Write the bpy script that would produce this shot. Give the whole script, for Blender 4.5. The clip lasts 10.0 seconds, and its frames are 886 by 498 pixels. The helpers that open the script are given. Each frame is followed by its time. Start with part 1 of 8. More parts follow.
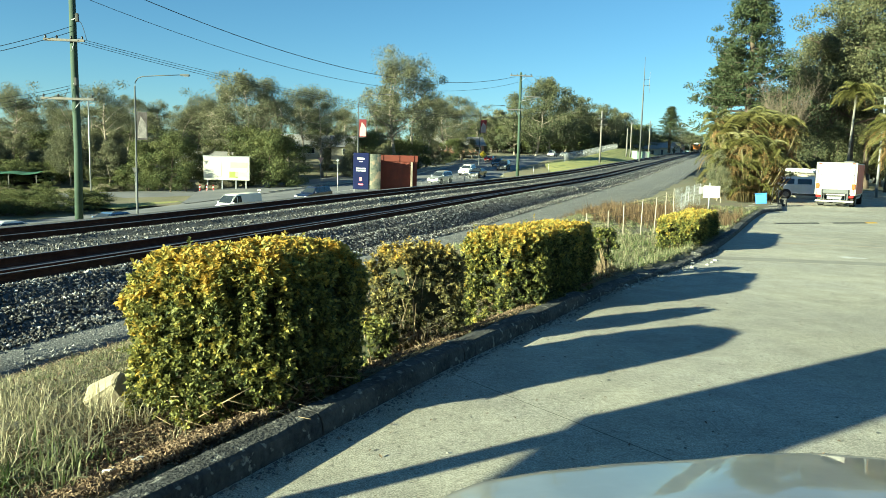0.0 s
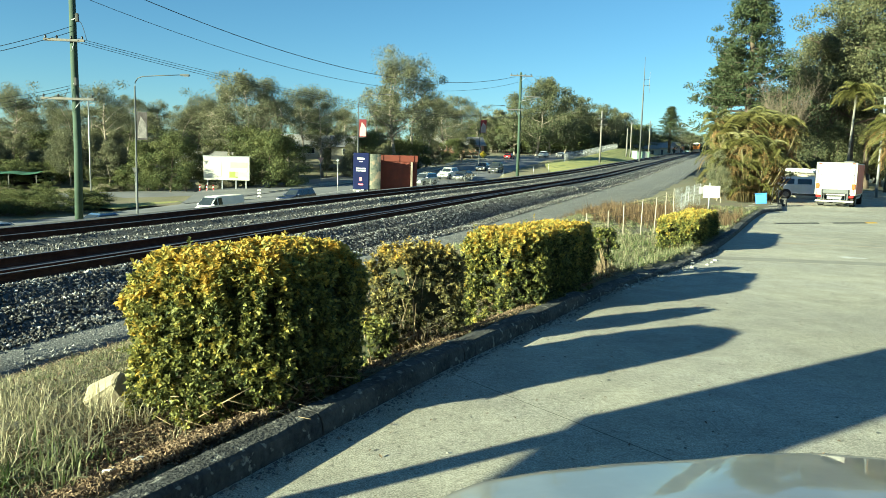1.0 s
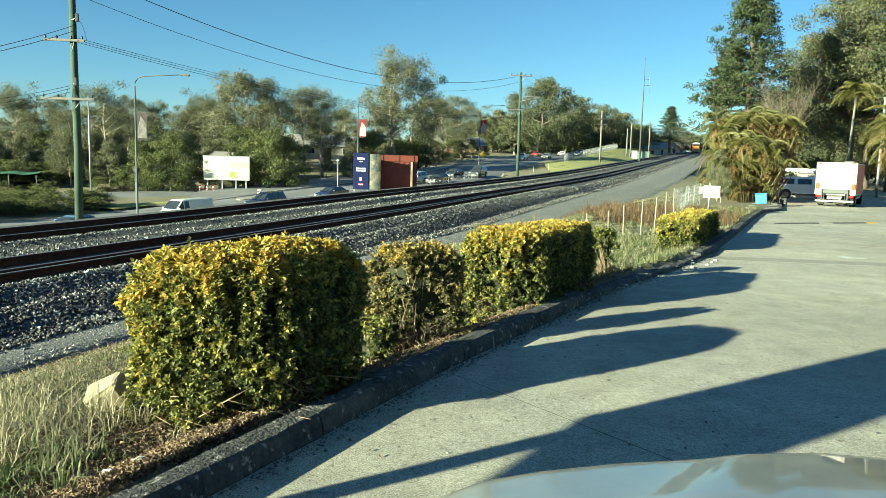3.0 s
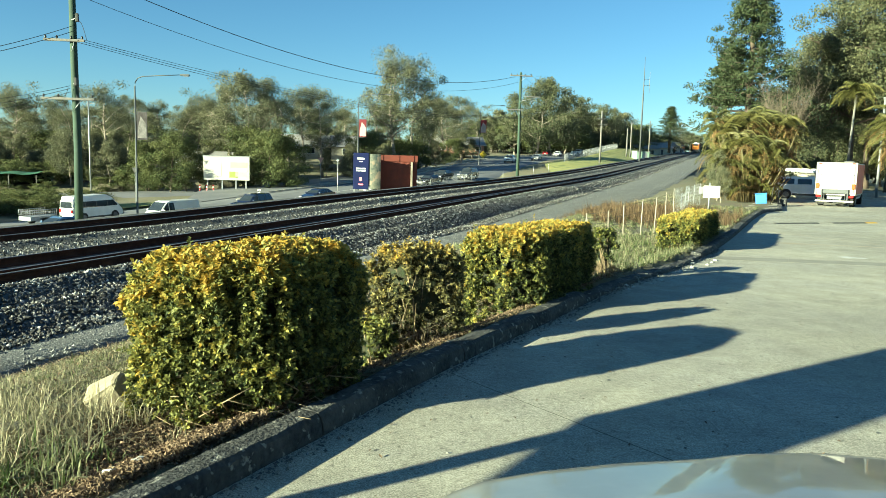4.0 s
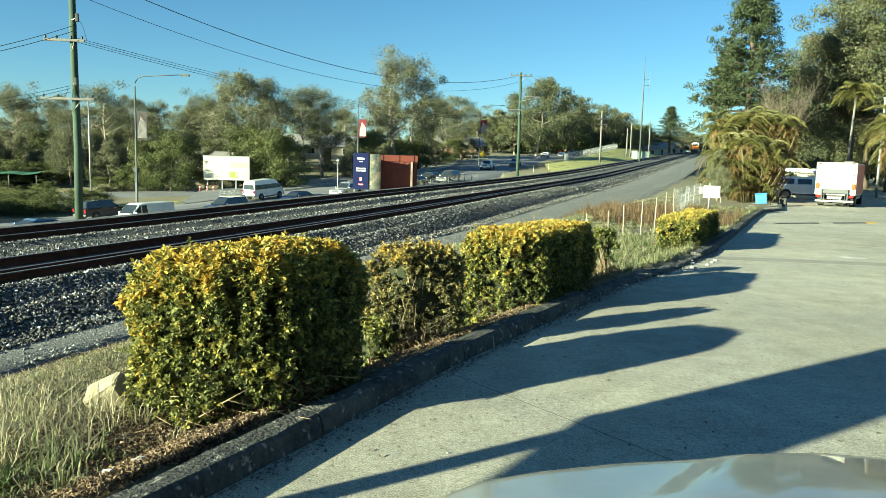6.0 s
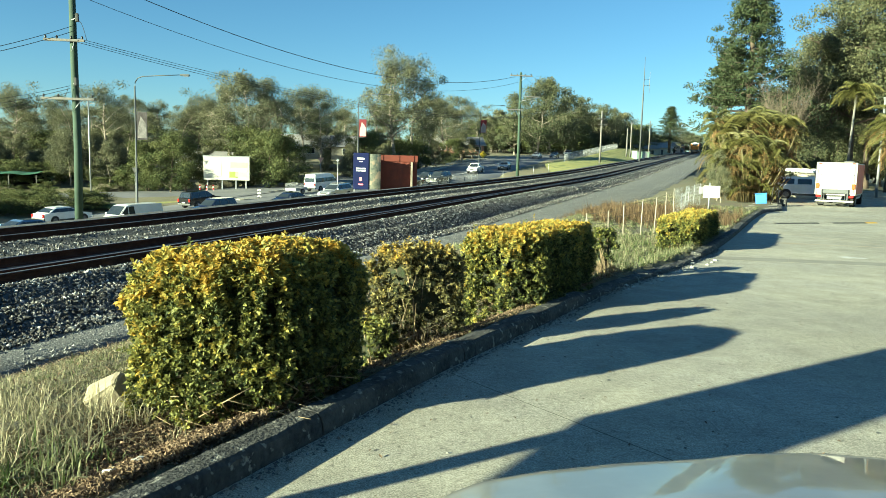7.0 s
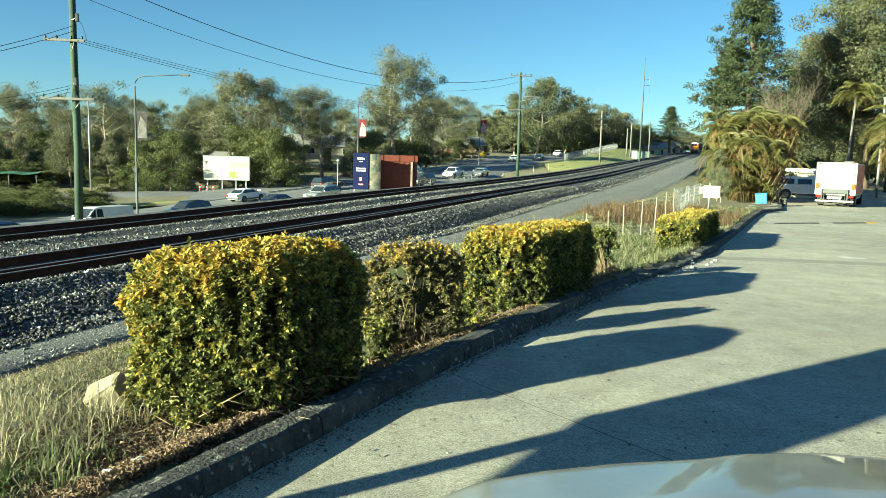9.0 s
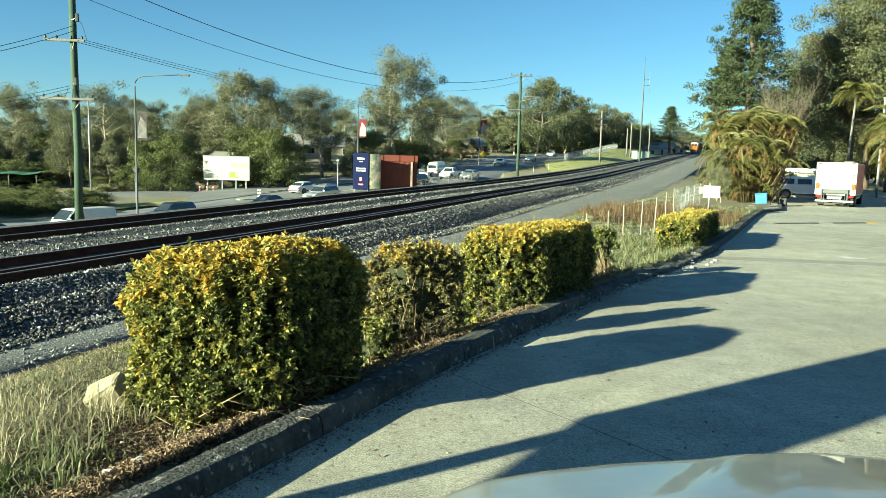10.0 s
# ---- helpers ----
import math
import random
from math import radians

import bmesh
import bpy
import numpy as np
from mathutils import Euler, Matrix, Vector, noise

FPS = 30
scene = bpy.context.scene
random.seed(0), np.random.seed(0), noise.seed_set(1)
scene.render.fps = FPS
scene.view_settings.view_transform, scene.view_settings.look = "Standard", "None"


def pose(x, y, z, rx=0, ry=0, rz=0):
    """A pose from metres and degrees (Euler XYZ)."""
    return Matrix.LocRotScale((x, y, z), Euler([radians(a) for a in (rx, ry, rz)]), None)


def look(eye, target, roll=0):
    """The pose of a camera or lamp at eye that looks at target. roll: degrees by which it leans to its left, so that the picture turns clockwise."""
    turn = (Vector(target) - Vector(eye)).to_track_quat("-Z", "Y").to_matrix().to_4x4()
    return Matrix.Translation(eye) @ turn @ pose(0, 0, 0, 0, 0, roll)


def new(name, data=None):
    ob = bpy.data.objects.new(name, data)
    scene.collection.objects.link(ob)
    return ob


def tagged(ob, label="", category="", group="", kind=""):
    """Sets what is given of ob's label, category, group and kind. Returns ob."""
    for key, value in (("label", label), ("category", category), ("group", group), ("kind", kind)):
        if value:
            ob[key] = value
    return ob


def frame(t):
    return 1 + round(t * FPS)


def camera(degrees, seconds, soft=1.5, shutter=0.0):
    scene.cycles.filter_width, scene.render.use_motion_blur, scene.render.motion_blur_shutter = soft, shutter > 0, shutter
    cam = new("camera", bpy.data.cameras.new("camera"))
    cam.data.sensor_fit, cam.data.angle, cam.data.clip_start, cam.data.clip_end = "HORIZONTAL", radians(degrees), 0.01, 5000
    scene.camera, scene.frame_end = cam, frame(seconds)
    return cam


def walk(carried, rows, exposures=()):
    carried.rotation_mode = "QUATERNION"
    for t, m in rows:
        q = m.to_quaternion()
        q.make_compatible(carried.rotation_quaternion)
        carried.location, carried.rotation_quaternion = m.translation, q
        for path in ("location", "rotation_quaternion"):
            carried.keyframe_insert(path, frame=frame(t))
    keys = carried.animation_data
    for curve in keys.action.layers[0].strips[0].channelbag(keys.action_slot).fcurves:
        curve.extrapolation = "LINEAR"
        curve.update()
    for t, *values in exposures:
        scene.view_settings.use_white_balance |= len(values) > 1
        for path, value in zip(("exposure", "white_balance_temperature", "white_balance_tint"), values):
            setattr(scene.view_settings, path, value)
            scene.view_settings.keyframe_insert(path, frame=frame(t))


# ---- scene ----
cam = camera(62.2, 10.0, 0.55)
EYE = (0.0, 0.0, 1.6)
TILT, LEAN = 6.8, 1.55
aim = (0.0, math.cos(radians(TILT)), EYE[2] - math.sin(radians(TILT)))
walk(cam, [(0.0, look(EYE, aim, LEAN)), (10.0, look(EYE, aim, LEAN))], exposures=[(0.0, 2.08, 5600, -16), (10.0, 2.08, 5600, -16)])

# ---- world, sun ----
SUN_AZ, SUN_EL = 236.5, 13.6
world = bpy.data.worlds.new("sky")
scene.world = world
world.use_nodes = True
wt = world.node_tree
sky = wt.nodes.new("ShaderNodeTexSky")
sky.sky_type = "NISHITA"
sky.sun_disc = False
sky.sun_elevation = radians(SUN_EL)
sky.sun_rotation = radians(SUN_AZ)
sky.air_density, sky.dust_density, sky.ozone_density = 0.9, 0.0, 3.5
wt.nodes["Background"].inputs[1].default_value = 0.037
wt.links.new(sky.outputs[0], wt.nodes["Background"].inputs[0])
sun = new("sun", bpy.data.lights.new("sun", "SUN"))
sun.data.energy, sun.data.angle, sun.data.color = 5.4, radians(0.6), (1.0, 0.845, 0.565)
to_sun = Vector((math.sin(radians(SUN_AZ)) * math.cos(radians(SUN_EL)), math.cos(radians(SUN_AZ)) * math.cos(radians(SUN_EL)), math.sin(radians(SUN_EL))))
sun.matrix_world = look(to_sun * 50, (0, 0, 0))


# ---- materials ----
def mat(name, c1, c2=None, scale=8.0, rough=0.7, metal=0.0, bump=0.0, fine=None, spots=None, island=0.0, rand=0.0, spec=0.5, coat=0.0, trans=0.0, bump_scale=None, pieces=None):
    """Two-colour noise at a coarse and a fine scale, with optional spots, per-piece variation and relief."""
    m = bpy.data.materials.new(name)
    m.use_nodes = True
    nt = m.node_tree
    N, L = nt.nodes, nt.links
    b = N["Principled BSDF"]
    b.inputs["Roughness"].default_value = rough
    b.inputs["Metallic"].default_value = metal
    b.inputs["Specular IOR Level"].default_value = spec
    b.inputs["Coat Weight"].default_value = coat
    c2 = c2 or tuple(v * 0.7 for v in c1)
    geo = N.new("ShaderNodeTexCoord")
    n1 = N.new("ShaderNodeTexNoise")
    n1.inputs["Scale"].default_value, n1.inputs["Detail"].default_value = scale, 4
    L.new(geo.outputs["Object"], n1.inputs["Vector"])
    n2 = N.new("ShaderNodeTexNoise")
    n2.inputs["Scale"].default_value, n2.inputs["Detail"].default_value = fine or scale * 9, 3
    L.new(geo.outputs["Object"], n2.inputs["Vector"])
    add = N.new("ShaderNodeMath")
    add.operation = "MULTIPLY_ADD"
    L.new(n2.outputs[0], add.inputs[0])
    add.inputs[1].default_value = 0.6
    L.new(n1.outputs[0], add.inputs[2])
    ramp = N.new("ShaderNodeValToRGB")
    ramp.color_ramp.elements[0].position, ramp.color_ramp.elements[1].position = 0.6, 1.0
    ramp.color_ramp.elements[0].color, ramp.color_ramp.elements[1].color = (*c1, 1), (*c2, 1)
    L.new(add.outputs[0], ramp.inputs[0])
    out = ramp.outputs[0]
    if spots:
        colour, size, amount = spots
        v = N.new("ShaderNodeTexNoise")
        v.inputs["Scale"].default_value, v.inputs["Detail"].default_value = size, 5
        L.new(geo.outputs["Object"], v.inputs["Vector"])
        r2 = N.new("ShaderNodeValToRGB")
        r2.color_ramp.elements[0].position, r2.color_ramp.elements[1].position = 1 - amount, 1.06 - amount
        L.new(v.outputs[0], r2.inputs[0])
        mx = N.new("ShaderNodeMix")
        mx.data_type = "RGBA"
        L.new(r2.outputs[0], mx.inputs[0])
        L.new(out, mx.inputs[6])
        mx.inputs[7].default_value = (*colour, 1)
        out = mx.outputs[2]
    if island or rand:
        g = N.new("ShaderNodeNewGeometry") if island else N.new("ShaderNodeObjectInfo")
        h = N.new("ShaderNodeHueSaturation")
        mr = N.new("ShaderNodeMapRange")
        k = island or rand
        mr.inputs[3].default_value, mr.inputs[4].default_value = 1 - k, 1 + k
        L.new(g.outputs["Random Per Island" if island else "Random"], mr.inputs[0])
        L.new(mr.outputs[0], h.inputs["Value"])
        L.new(out, h.inputs["Color"])
        out = h.outputs[0]
    if pieces:
        g = N.new("ShaderNodeNewGeometry")
        fc = N.new("ShaderNodeFloatCurve")
        cu = fc.mapping.curves[0]
        cu.points[0].location, cu.points[1].location = (0, pieces[0][1] / 5), (1, pieces[-1][1] / 5)
        for px, py in pieces[1:-1]:
            cu.points.new(px, py / 5)
        fc.mapping.update()
        L.new(g.outputs["Random Per Island"], fc.inputs["Value"])
        sc = N.new("ShaderNodeVectorMath")
        sc.operation = "SCALE"
        L.new(out, sc.inputs[0])
        m5 = N.new("ShaderNodeMath")
        m5.operation = "MULTIPLY"
        m5.inputs[1].default_value = 5.0
        L.new(fc.outputs[0], m5.inputs[0])
        L.new(m5.outputs[0], sc.inputs["Scale"])
        out = sc.outputs[0]
    L.new(out, b.inputs["Base Color"])
    if bump:
        bp = N.new("ShaderNodeBump")
        bp.inputs["Strength"].default_value = bump
        bp.inputs["Distance"].default_value = 0.02
        if bump_scale:
            n3 = N.new("ShaderNodeTexNoise")
            n3.inputs["Scale"].default_value, n3.inputs["Detail"].default_value = bump_scale, 6
            L.new(geo.outputs["Object"], n3.inputs["Vector"])
            L.new(n3.outputs[0], bp.inputs["Height"])
        else:
            L.new(add.outputs[0], bp.inputs["Height"])
        L.new(bp.outputs[0], b.inputs["Normal"])
    return m


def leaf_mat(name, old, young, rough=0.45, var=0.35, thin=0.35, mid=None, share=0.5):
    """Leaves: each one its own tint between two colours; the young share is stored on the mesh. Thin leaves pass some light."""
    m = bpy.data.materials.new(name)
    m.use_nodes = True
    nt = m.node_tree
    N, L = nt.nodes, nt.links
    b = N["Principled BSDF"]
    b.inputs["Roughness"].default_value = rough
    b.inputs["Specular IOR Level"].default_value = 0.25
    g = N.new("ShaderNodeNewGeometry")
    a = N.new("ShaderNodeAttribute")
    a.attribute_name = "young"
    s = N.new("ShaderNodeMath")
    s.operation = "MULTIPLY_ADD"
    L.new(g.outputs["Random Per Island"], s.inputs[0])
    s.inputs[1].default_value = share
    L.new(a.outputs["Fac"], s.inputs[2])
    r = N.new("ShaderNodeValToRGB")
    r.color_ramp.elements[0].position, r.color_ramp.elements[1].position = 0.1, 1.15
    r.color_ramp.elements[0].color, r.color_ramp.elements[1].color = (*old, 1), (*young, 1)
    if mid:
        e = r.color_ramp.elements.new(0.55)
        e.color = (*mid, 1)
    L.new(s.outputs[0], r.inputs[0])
    h = N.new("ShaderNodeHueSaturation")
    q = N.new("ShaderNodeMath")
    q.operation = "FRACT"
    q2 = N.new("ShaderNodeMath")
    q2.operation = "MULTIPLY"
    q2.inputs[1].default_value = 17.3
    L.new(g.outputs["Random Per Island"], q2.inputs[0])
    L.new(q2.outputs[0], q.inputs[0])
    mr = N.new("ShaderNodeMapRange")
    mr.inputs[3].default_value, mr.inputs[4].default_value = 1 - var, 1 + var
    L.new(q.outputs[0], mr.inputs[0])
    L.new(mr.outputs[0], h.inputs["Value"])
    L.new(r.outputs[0], h.inputs["Color"])
    L.new(h.outputs[0], b.inputs["Base Color"])
    t = N.new("ShaderNodeBsdfTranslucent")
    L.new(h.outputs[0], t.inputs[0])
    mix = N.new("ShaderNodeMixShader")
    mix.inputs[0].default_value = thin
    L.new(b.outputs[0], mix.inputs[1])
    L.new(t.outputs[0], mix.inputs[2])
    L.new(mix.outputs[0], N["Material Output"].inputs[0])
    return m


def concrete_mat(name):
    """Broom-finished old concrete: wide stains, mottling and exposed grit."""
    m = bpy.data.materials.new(name)
    m.use_nodes = True
    nt = m.node_tree
    N, L = nt.nodes, nt.links
    b = N["Principled BSDF"]
    b.inputs["Roughness"].default_value = 0.92
    b.inputs["Specular IOR Level"].default_value = 0.3
    geo = N.new("ShaderNodeTexCoord")

    def layer(scale, detail, lo, hi, dark, light, rough=0.55):
        n = N.new("ShaderNodeTexNoise")
        n.inputs["Scale"].default_value, n.inputs["Detail"].default_value, n.inputs["Roughness"].default_value = scale, detail, rough
        L.new(geo.outputs["Object"], n.inputs["Vector"])
        r = N.new("ShaderNodeMapRange")
        r.inputs[1].default_value, r.inputs[2].default_value = lo, hi
        r.inputs[3].default_value, r.inputs[4].default_value = dark, light
        L.new(n.outputs[0], r.inputs[0])
        return n, r.outputs[0]

    def times(a, c):
        q = N.new("ShaderNodeMath")
        q.operation = "MULTIPLY"
        L.new(a, q.inputs[0])
        L.new(c, q.inputs[1])
        return q.outputs[0]
    _, wide = layer(0.22, 5, 0.35, 0.68, 0.78, 1.1)
    _, mott = layer(2.6, 7, 0.3, 0.7, 0.78, 1.18, 0.7)
    gn, grit = layer(90.0, 3, 0.34, 0.68, 0.45, 1.55, 0.75)
    _, mid_ = layer(26.0, 3, 0.35, 0.68, 0.82, 1.17, 0.7)
    _, spot_ = layer(17.0, 2, 0.62, 0.7, 1.0, 0.62)
    f = times(times(times(wide, mott), mid_), times(grit, spot_))
    tint = N.new("ShaderNodeMix")
    tint.data_type = "RGBA"
    tint.inputs[6].default_value, tint.inputs[7].default_value = (0.42, 0.4, 0.325, 1), (0.39, 0.375, 0.32, 1)
    n5, fac = layer(0.6, 3, 0.4, 0.6, 0, 1)
    L.new(fac, tint.inputs[0])
    sc = N.new("ShaderNodeVectorMath")
    sc.operation = "SCALE"
    L.new(tint.outputs[2], sc.inputs[0])
    L.new(f, sc.inputs["Scale"])
    L.new(sc.outputs[0], b.inputs["Base Color"])
    bp = N.new("ShaderNodeBump")
    bp.inputs["Strength"].default_value, bp.inputs["Distance"].default_value = 0.35, 0.006
    L.new(gn.outputs[0], bp.inputs["Height"])
    L.new(bp.outputs[0], b.inputs["Normal"])
    return m


def paint(name, c, rough=0.3, metal=0.0, coat=0.5):
    return mat(name, c, tuple(v * 0.88 for v in c), 2.0, rough, metal, fine=40, coat=coat)


def glass_mat(name, c=(0.02, 0.025, 0.03)):
    return mat(name, c, tuple(v * 1.5 for v in c), 1.5, 0.06, 0.0, spec=0.8)


M = {}
M["ground"] = mat("dry_grass_soil", (0.155, 0.13, 0.085), (0.14, 0.14, 0.07), 0.35, 0.95, bump=0.5, fine=30.0, spots=((0.2, 0.175, 0.115), 6.0, 0.43), bump_scale=30)
M["grey_timber"] = mat("grey_timber", (0.2, 0.19, 0.175), (0.13, 0.125, 0.115), 1.5, 0.9, bump=0.3)
M["grit"] = mat("gravel_stone", (0.13, 0.135, 0.135), (0.2, 0.2, 0.195), 9.0, 0.9, island=0.3)
M["gravel"] = mat("fine_gravel", (0.1, 0.102, 0.097), (0.165, 0.164, 0.153), 1.2, 0.95, bump=1.0, fine=40.0, spots=((0.36, 0.355, 0.33), 30.0, 0.42), bump_scale=40)
M["ballast"] = mat("ballast_bed", (0.035, 0.035, 0.035), (0.1, 0.1, 0.097), 3.0, 0.9, bump=1.0, fine=26.0, bump_scale=18)
M["stone"] = mat("ballast_stone", (0.1, 0.1, 0.1), (0.16, 0.155, 0.15), 9.0, 0.85, pieces=((0.0, 0.2), (0.45, 0.48), (0.7, 1.2), (0.88, 2.2), (1.0, 3.6)))
M["rail"] = mat("rusty_rail", (0.05, 0.022, 0.013), (0.085, 0.04, 0.024), 5.0, 0.95, bump=0.2, spec=0.15)
M["rail_top"] = mat("polished_rail_head", (0.5, 0.41, 0.35), (0.38, 0.3, 0.25), 4.0, 0.4, 0.7)
M["sleeper"] = mat("weathered_sleeper", (0.16, 0.13, 0.1), (0.09, 0.07, 0.055), 4.0, 0.9, rand=0.3)
M["asphalt"] = mat("worn_asphalt", (0.19, 0.19, 0.195), (0.13, 0.132, 0.14), 0.25, 0.75, bump=0.3, fine=30.0)
M["concrete"] = concrete_mat("driveway_concrete")
# pale spots paint worn and sunlit flecks onto the dark kerb
M["kerb"] = mat("weathered_kerb_concrete", (0.022, 0.024, 0.027), (0.085, 0.084, 0.08), 3.0, 0.95, bump=0.9, fine=24.0, spots=((0.24, 0.235, 0.21), 17.0, 0.4), bump_scale=45)
M["white_line"] = mat("road_paint", (0.62, 0.62, 0.6), (0.45, 0.45, 0.44), 3.0, 0.7)
M["grass_leaf"] = leaf_mat("grass_blade", (0.085, 0.125, 0.035), (0.36, 0.325, 0.215), 0.6, 0.35, 0.3)
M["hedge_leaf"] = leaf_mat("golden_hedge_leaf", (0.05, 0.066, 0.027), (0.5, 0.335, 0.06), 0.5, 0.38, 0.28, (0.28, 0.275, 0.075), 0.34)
M["inner"] = mat("inner_dark", (0.02, 0.032, 0.01), (0.035, 0.03, 0.015), 20, 0.9, bump=0.8, fine=90.0)
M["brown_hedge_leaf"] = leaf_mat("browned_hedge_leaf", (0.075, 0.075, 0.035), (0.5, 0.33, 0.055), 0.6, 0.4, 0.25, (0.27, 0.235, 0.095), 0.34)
M["twig"] = mat("hedge_twig", (0.33, 0.25, 0.15), (0.18, 0.13, 0.075), 14, 0.9)
M["litter"] = leaf_mat("dead_leaf", (0.06, 0.041, 0.027), (0.235, 0.17, 0.11), 0.8, 0.4, 0.1)
M["gum_leaf"] = leaf_mat("gum_leaf", (0.085, 0.096, 0.056), (0.195, 0.188, 0.113), 0.8, 0.2, 0.26)
M["dome_leaf"] = leaf_mat("dense_gum_leaf", (0.068, 0.084, 0.045), (0.145, 0.146, 0.08), 0.8, 0.2, 0.26)
# leaf colour darkened to imitate the shaded bank
M["scrub_leaf"] = leaf_mat("shade_dark_scrub_leaf", (0.028, 0.038, 0.02), (0.075, 0.082, 0.036), 0.7, 0.3, 0.2)
M["dark_leaf"] = leaf_mat("dark_tree_leaf", (0.065, 0.088, 0.033), (0.15, 0.155, 0.06), 0.7, 0.22, 0.24)
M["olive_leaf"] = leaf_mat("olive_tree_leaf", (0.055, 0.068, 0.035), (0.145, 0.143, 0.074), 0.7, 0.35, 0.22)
M["pine_leaf"] = leaf_mat("conifer_leaf", (0.028, 0.046, 0.023), (0.08, 0.094, 0.042), 0.6, 0.3, 0.2)
M["bark"] = mat("pale_gum_bark", (0.36, 0.31, 0.25), (0.18, 0.15, 0.12), 1.5, 0.9, bump=0.4)
M["dark_bark"] = mat("dark_bark", (0.12, 0.09, 0.065), (0.06, 0.045, 0.035), 2.5, 0.95, bump=0.5)
M["russet"] = leaf_mat("russet_weed", (0.085, 0.052, 0.03), (0.21, 0.15, 0.085), 0.7, 0.35, 0.25)
M["palm_leaf"] = leaf_mat("palm_leaflet", (0.03, 0.046, 0.015), (0.165, 0.15, 0.048), 0.5, 0.4, 0.25)
M["palm_dry"] = leaf_mat("dry_palm_leaflet", (0.1, 0.062, 0.025), (0.3, 0.2, 0.085), 0.7, 0.3, 0.2)
M["palm_stem"] = mat("palm_stem", (0.15, 0.12, 0.05), (0.085, 0.07, 0.035), 3, 0.7)
M["timber_green"] = mat("green_stained_timber", (0.046, 0.078, 0.054), (0.026, 0.046, 0.034), 1.2, 0.85, bump=0.4, fine=25.0)
M["galv"] = mat("galvanised_steel", (0.4, 0.41, 0.42), (0.3, 0.31, 0.32), 5, 0.5, 0.5)
M["black"] = mat("black_rubber", (0.012, 0.012, 0.013), (0.02, 0.02, 0.02), 8, 0.8)
M["dark_plastic"] = mat("dark_plastic", (0.03, 0.03, 0.032), (0.045, 0.045, 0.045), 8, 0.5)
M["white"] = paint("white_enamel", (0.78, 0.78, 0.76))
M["glass"] = glass_mat("tinted_glass")
M["red_steel"] = mat("rust_red_steel", (0.15, 0.03, 0.017), (0.1, 0.024, 0.015), 1.5, 0.75, bump=0.15, spots=((0.07, 0.026, 0.017), 2.0, 0.34))
M["navy"] = mat("navy_print", (0.006, 0.01, 0.05), (0.005, 0.008, 0.04), 2.0, 0.8, spec=0.1)
M["lawn"] = mat("mown_grass", (0.2, 0.22, 0.055), (0.33, 0.3, 0.1), 0.3, 0.9, bump=0.9, fine=5.0, spots=((0.13, 0.15, 0.05), 0.5, 0.45), bump_scale=6)
M["wire"] = mat("dark_wire", (0.03, 0.03, 0.032), (0.02, 0.02, 0.02), 5, 0.8)


# ---- mesh tools ----
def part(name, bm, material, parent=None, label=""):
    """One mesh object out of a bmesh or ready mesh, under a thing or a part."""
    if isinstance(bm, bpy.types.Mesh):
        me = bm
    else:
        me = bpy.data.meshes.new(name)
        bm.normal_update()
        bm.to_mesh(me)
        bm.free()
    if material is not None and not me.materials:
        me.materials.append(material)
    ob = new(name, me)
    if parent is not None:
        ob.parent = parent
    if label:
        ob["label"] = label
    return ob


def thing(name, m, label, category, group="", kind=""):
    ob = new(name)
    ob.matrix_world = m
    return tagged(ob, label, category, group, kind)


def raw(name, verts, faces, young=None, smooth=False):
    me = bpy.data.meshes.new(name)
    me.from_pydata(np.asarray(verts, float).tolist(), [], np.asarray(faces).tolist() if isinstance(faces, np.ndarray) else faces)
    if young is not None:
        at = me.attributes.new("young", "FLOAT", "POINT")
        at.data.foreach_set("value", np.asarray(young, np.float32))
    if smooth:
        me.polygons.foreach_set("use_smooth", np.ones(len(me.polygons), bool))
    me.update()
    return me


def box(sx, sy, sz, x=0, y=0, z=0, bevel=0.0, segs=2, bm=None, m=None):
    """A bevelled block with its centre at x, y and its foot at z."""
    b = bmesh.new()
    bmesh.ops.create_cube(b, size=1, matrix=Matrix.Diagonal((sx, sy, sz, 1)))
    if bevel:
        bmesh.ops.bevel(b, geom=b.edges[:], offset=bevel, segments=segs, affect="EDGES", profile=0.6)
    bmesh.ops.transform(b, matrix=Matrix.Translation((x, y, z + sz / 2)), verts=b.verts)
    if m is not None:
        bmesh.ops.transform(b, matrix=m, verts=b.verts)
    return join(bm, b)


def join(bm, b):
    if bm is None:
        return b
    me = bpy.data.meshes.new("joined")
    b.to_mesh(me)
    b.free()
    bm.from_mesh(me)
    bpy.data.meshes.remove(me)
    return bm


def tube_data(points, radii, sides=8):
    """Verts and faces of a tapered tube along points."""
    P = [Vector(p) for p in points]
    vs, fs = [], []
    for i, p in enumerate(P):
        d = (P[min(i + 1, len(P) - 1)] - P[max(i - 1, 0)]).normalized()
        a = d.orthogonal().normalized() if abs(d.z) > 0.98 else d.cross(Vector((0, 0, 1))).normalized()
        b = d.cross(a)
        for k in range(sides):
            t = 2 * math.pi * k / sides
            vs.append(tuple(p + float(radii[i]) * (a * math.cos(t) + b * math.sin(t))))
    for i in range(len(P) - 1):
        for k in range(sides):
            k2 = (k + 1) % sides
            fs.append((i * sides + k, i * sides + k2, (i + 1) * sides + k2, (i + 1) * sides + k))
    fs.append(tuple(reversed(range(sides))))
    fs.append(tuple((len(P) - 1) * sides + k for k in range(sides)))
    return vs, fs


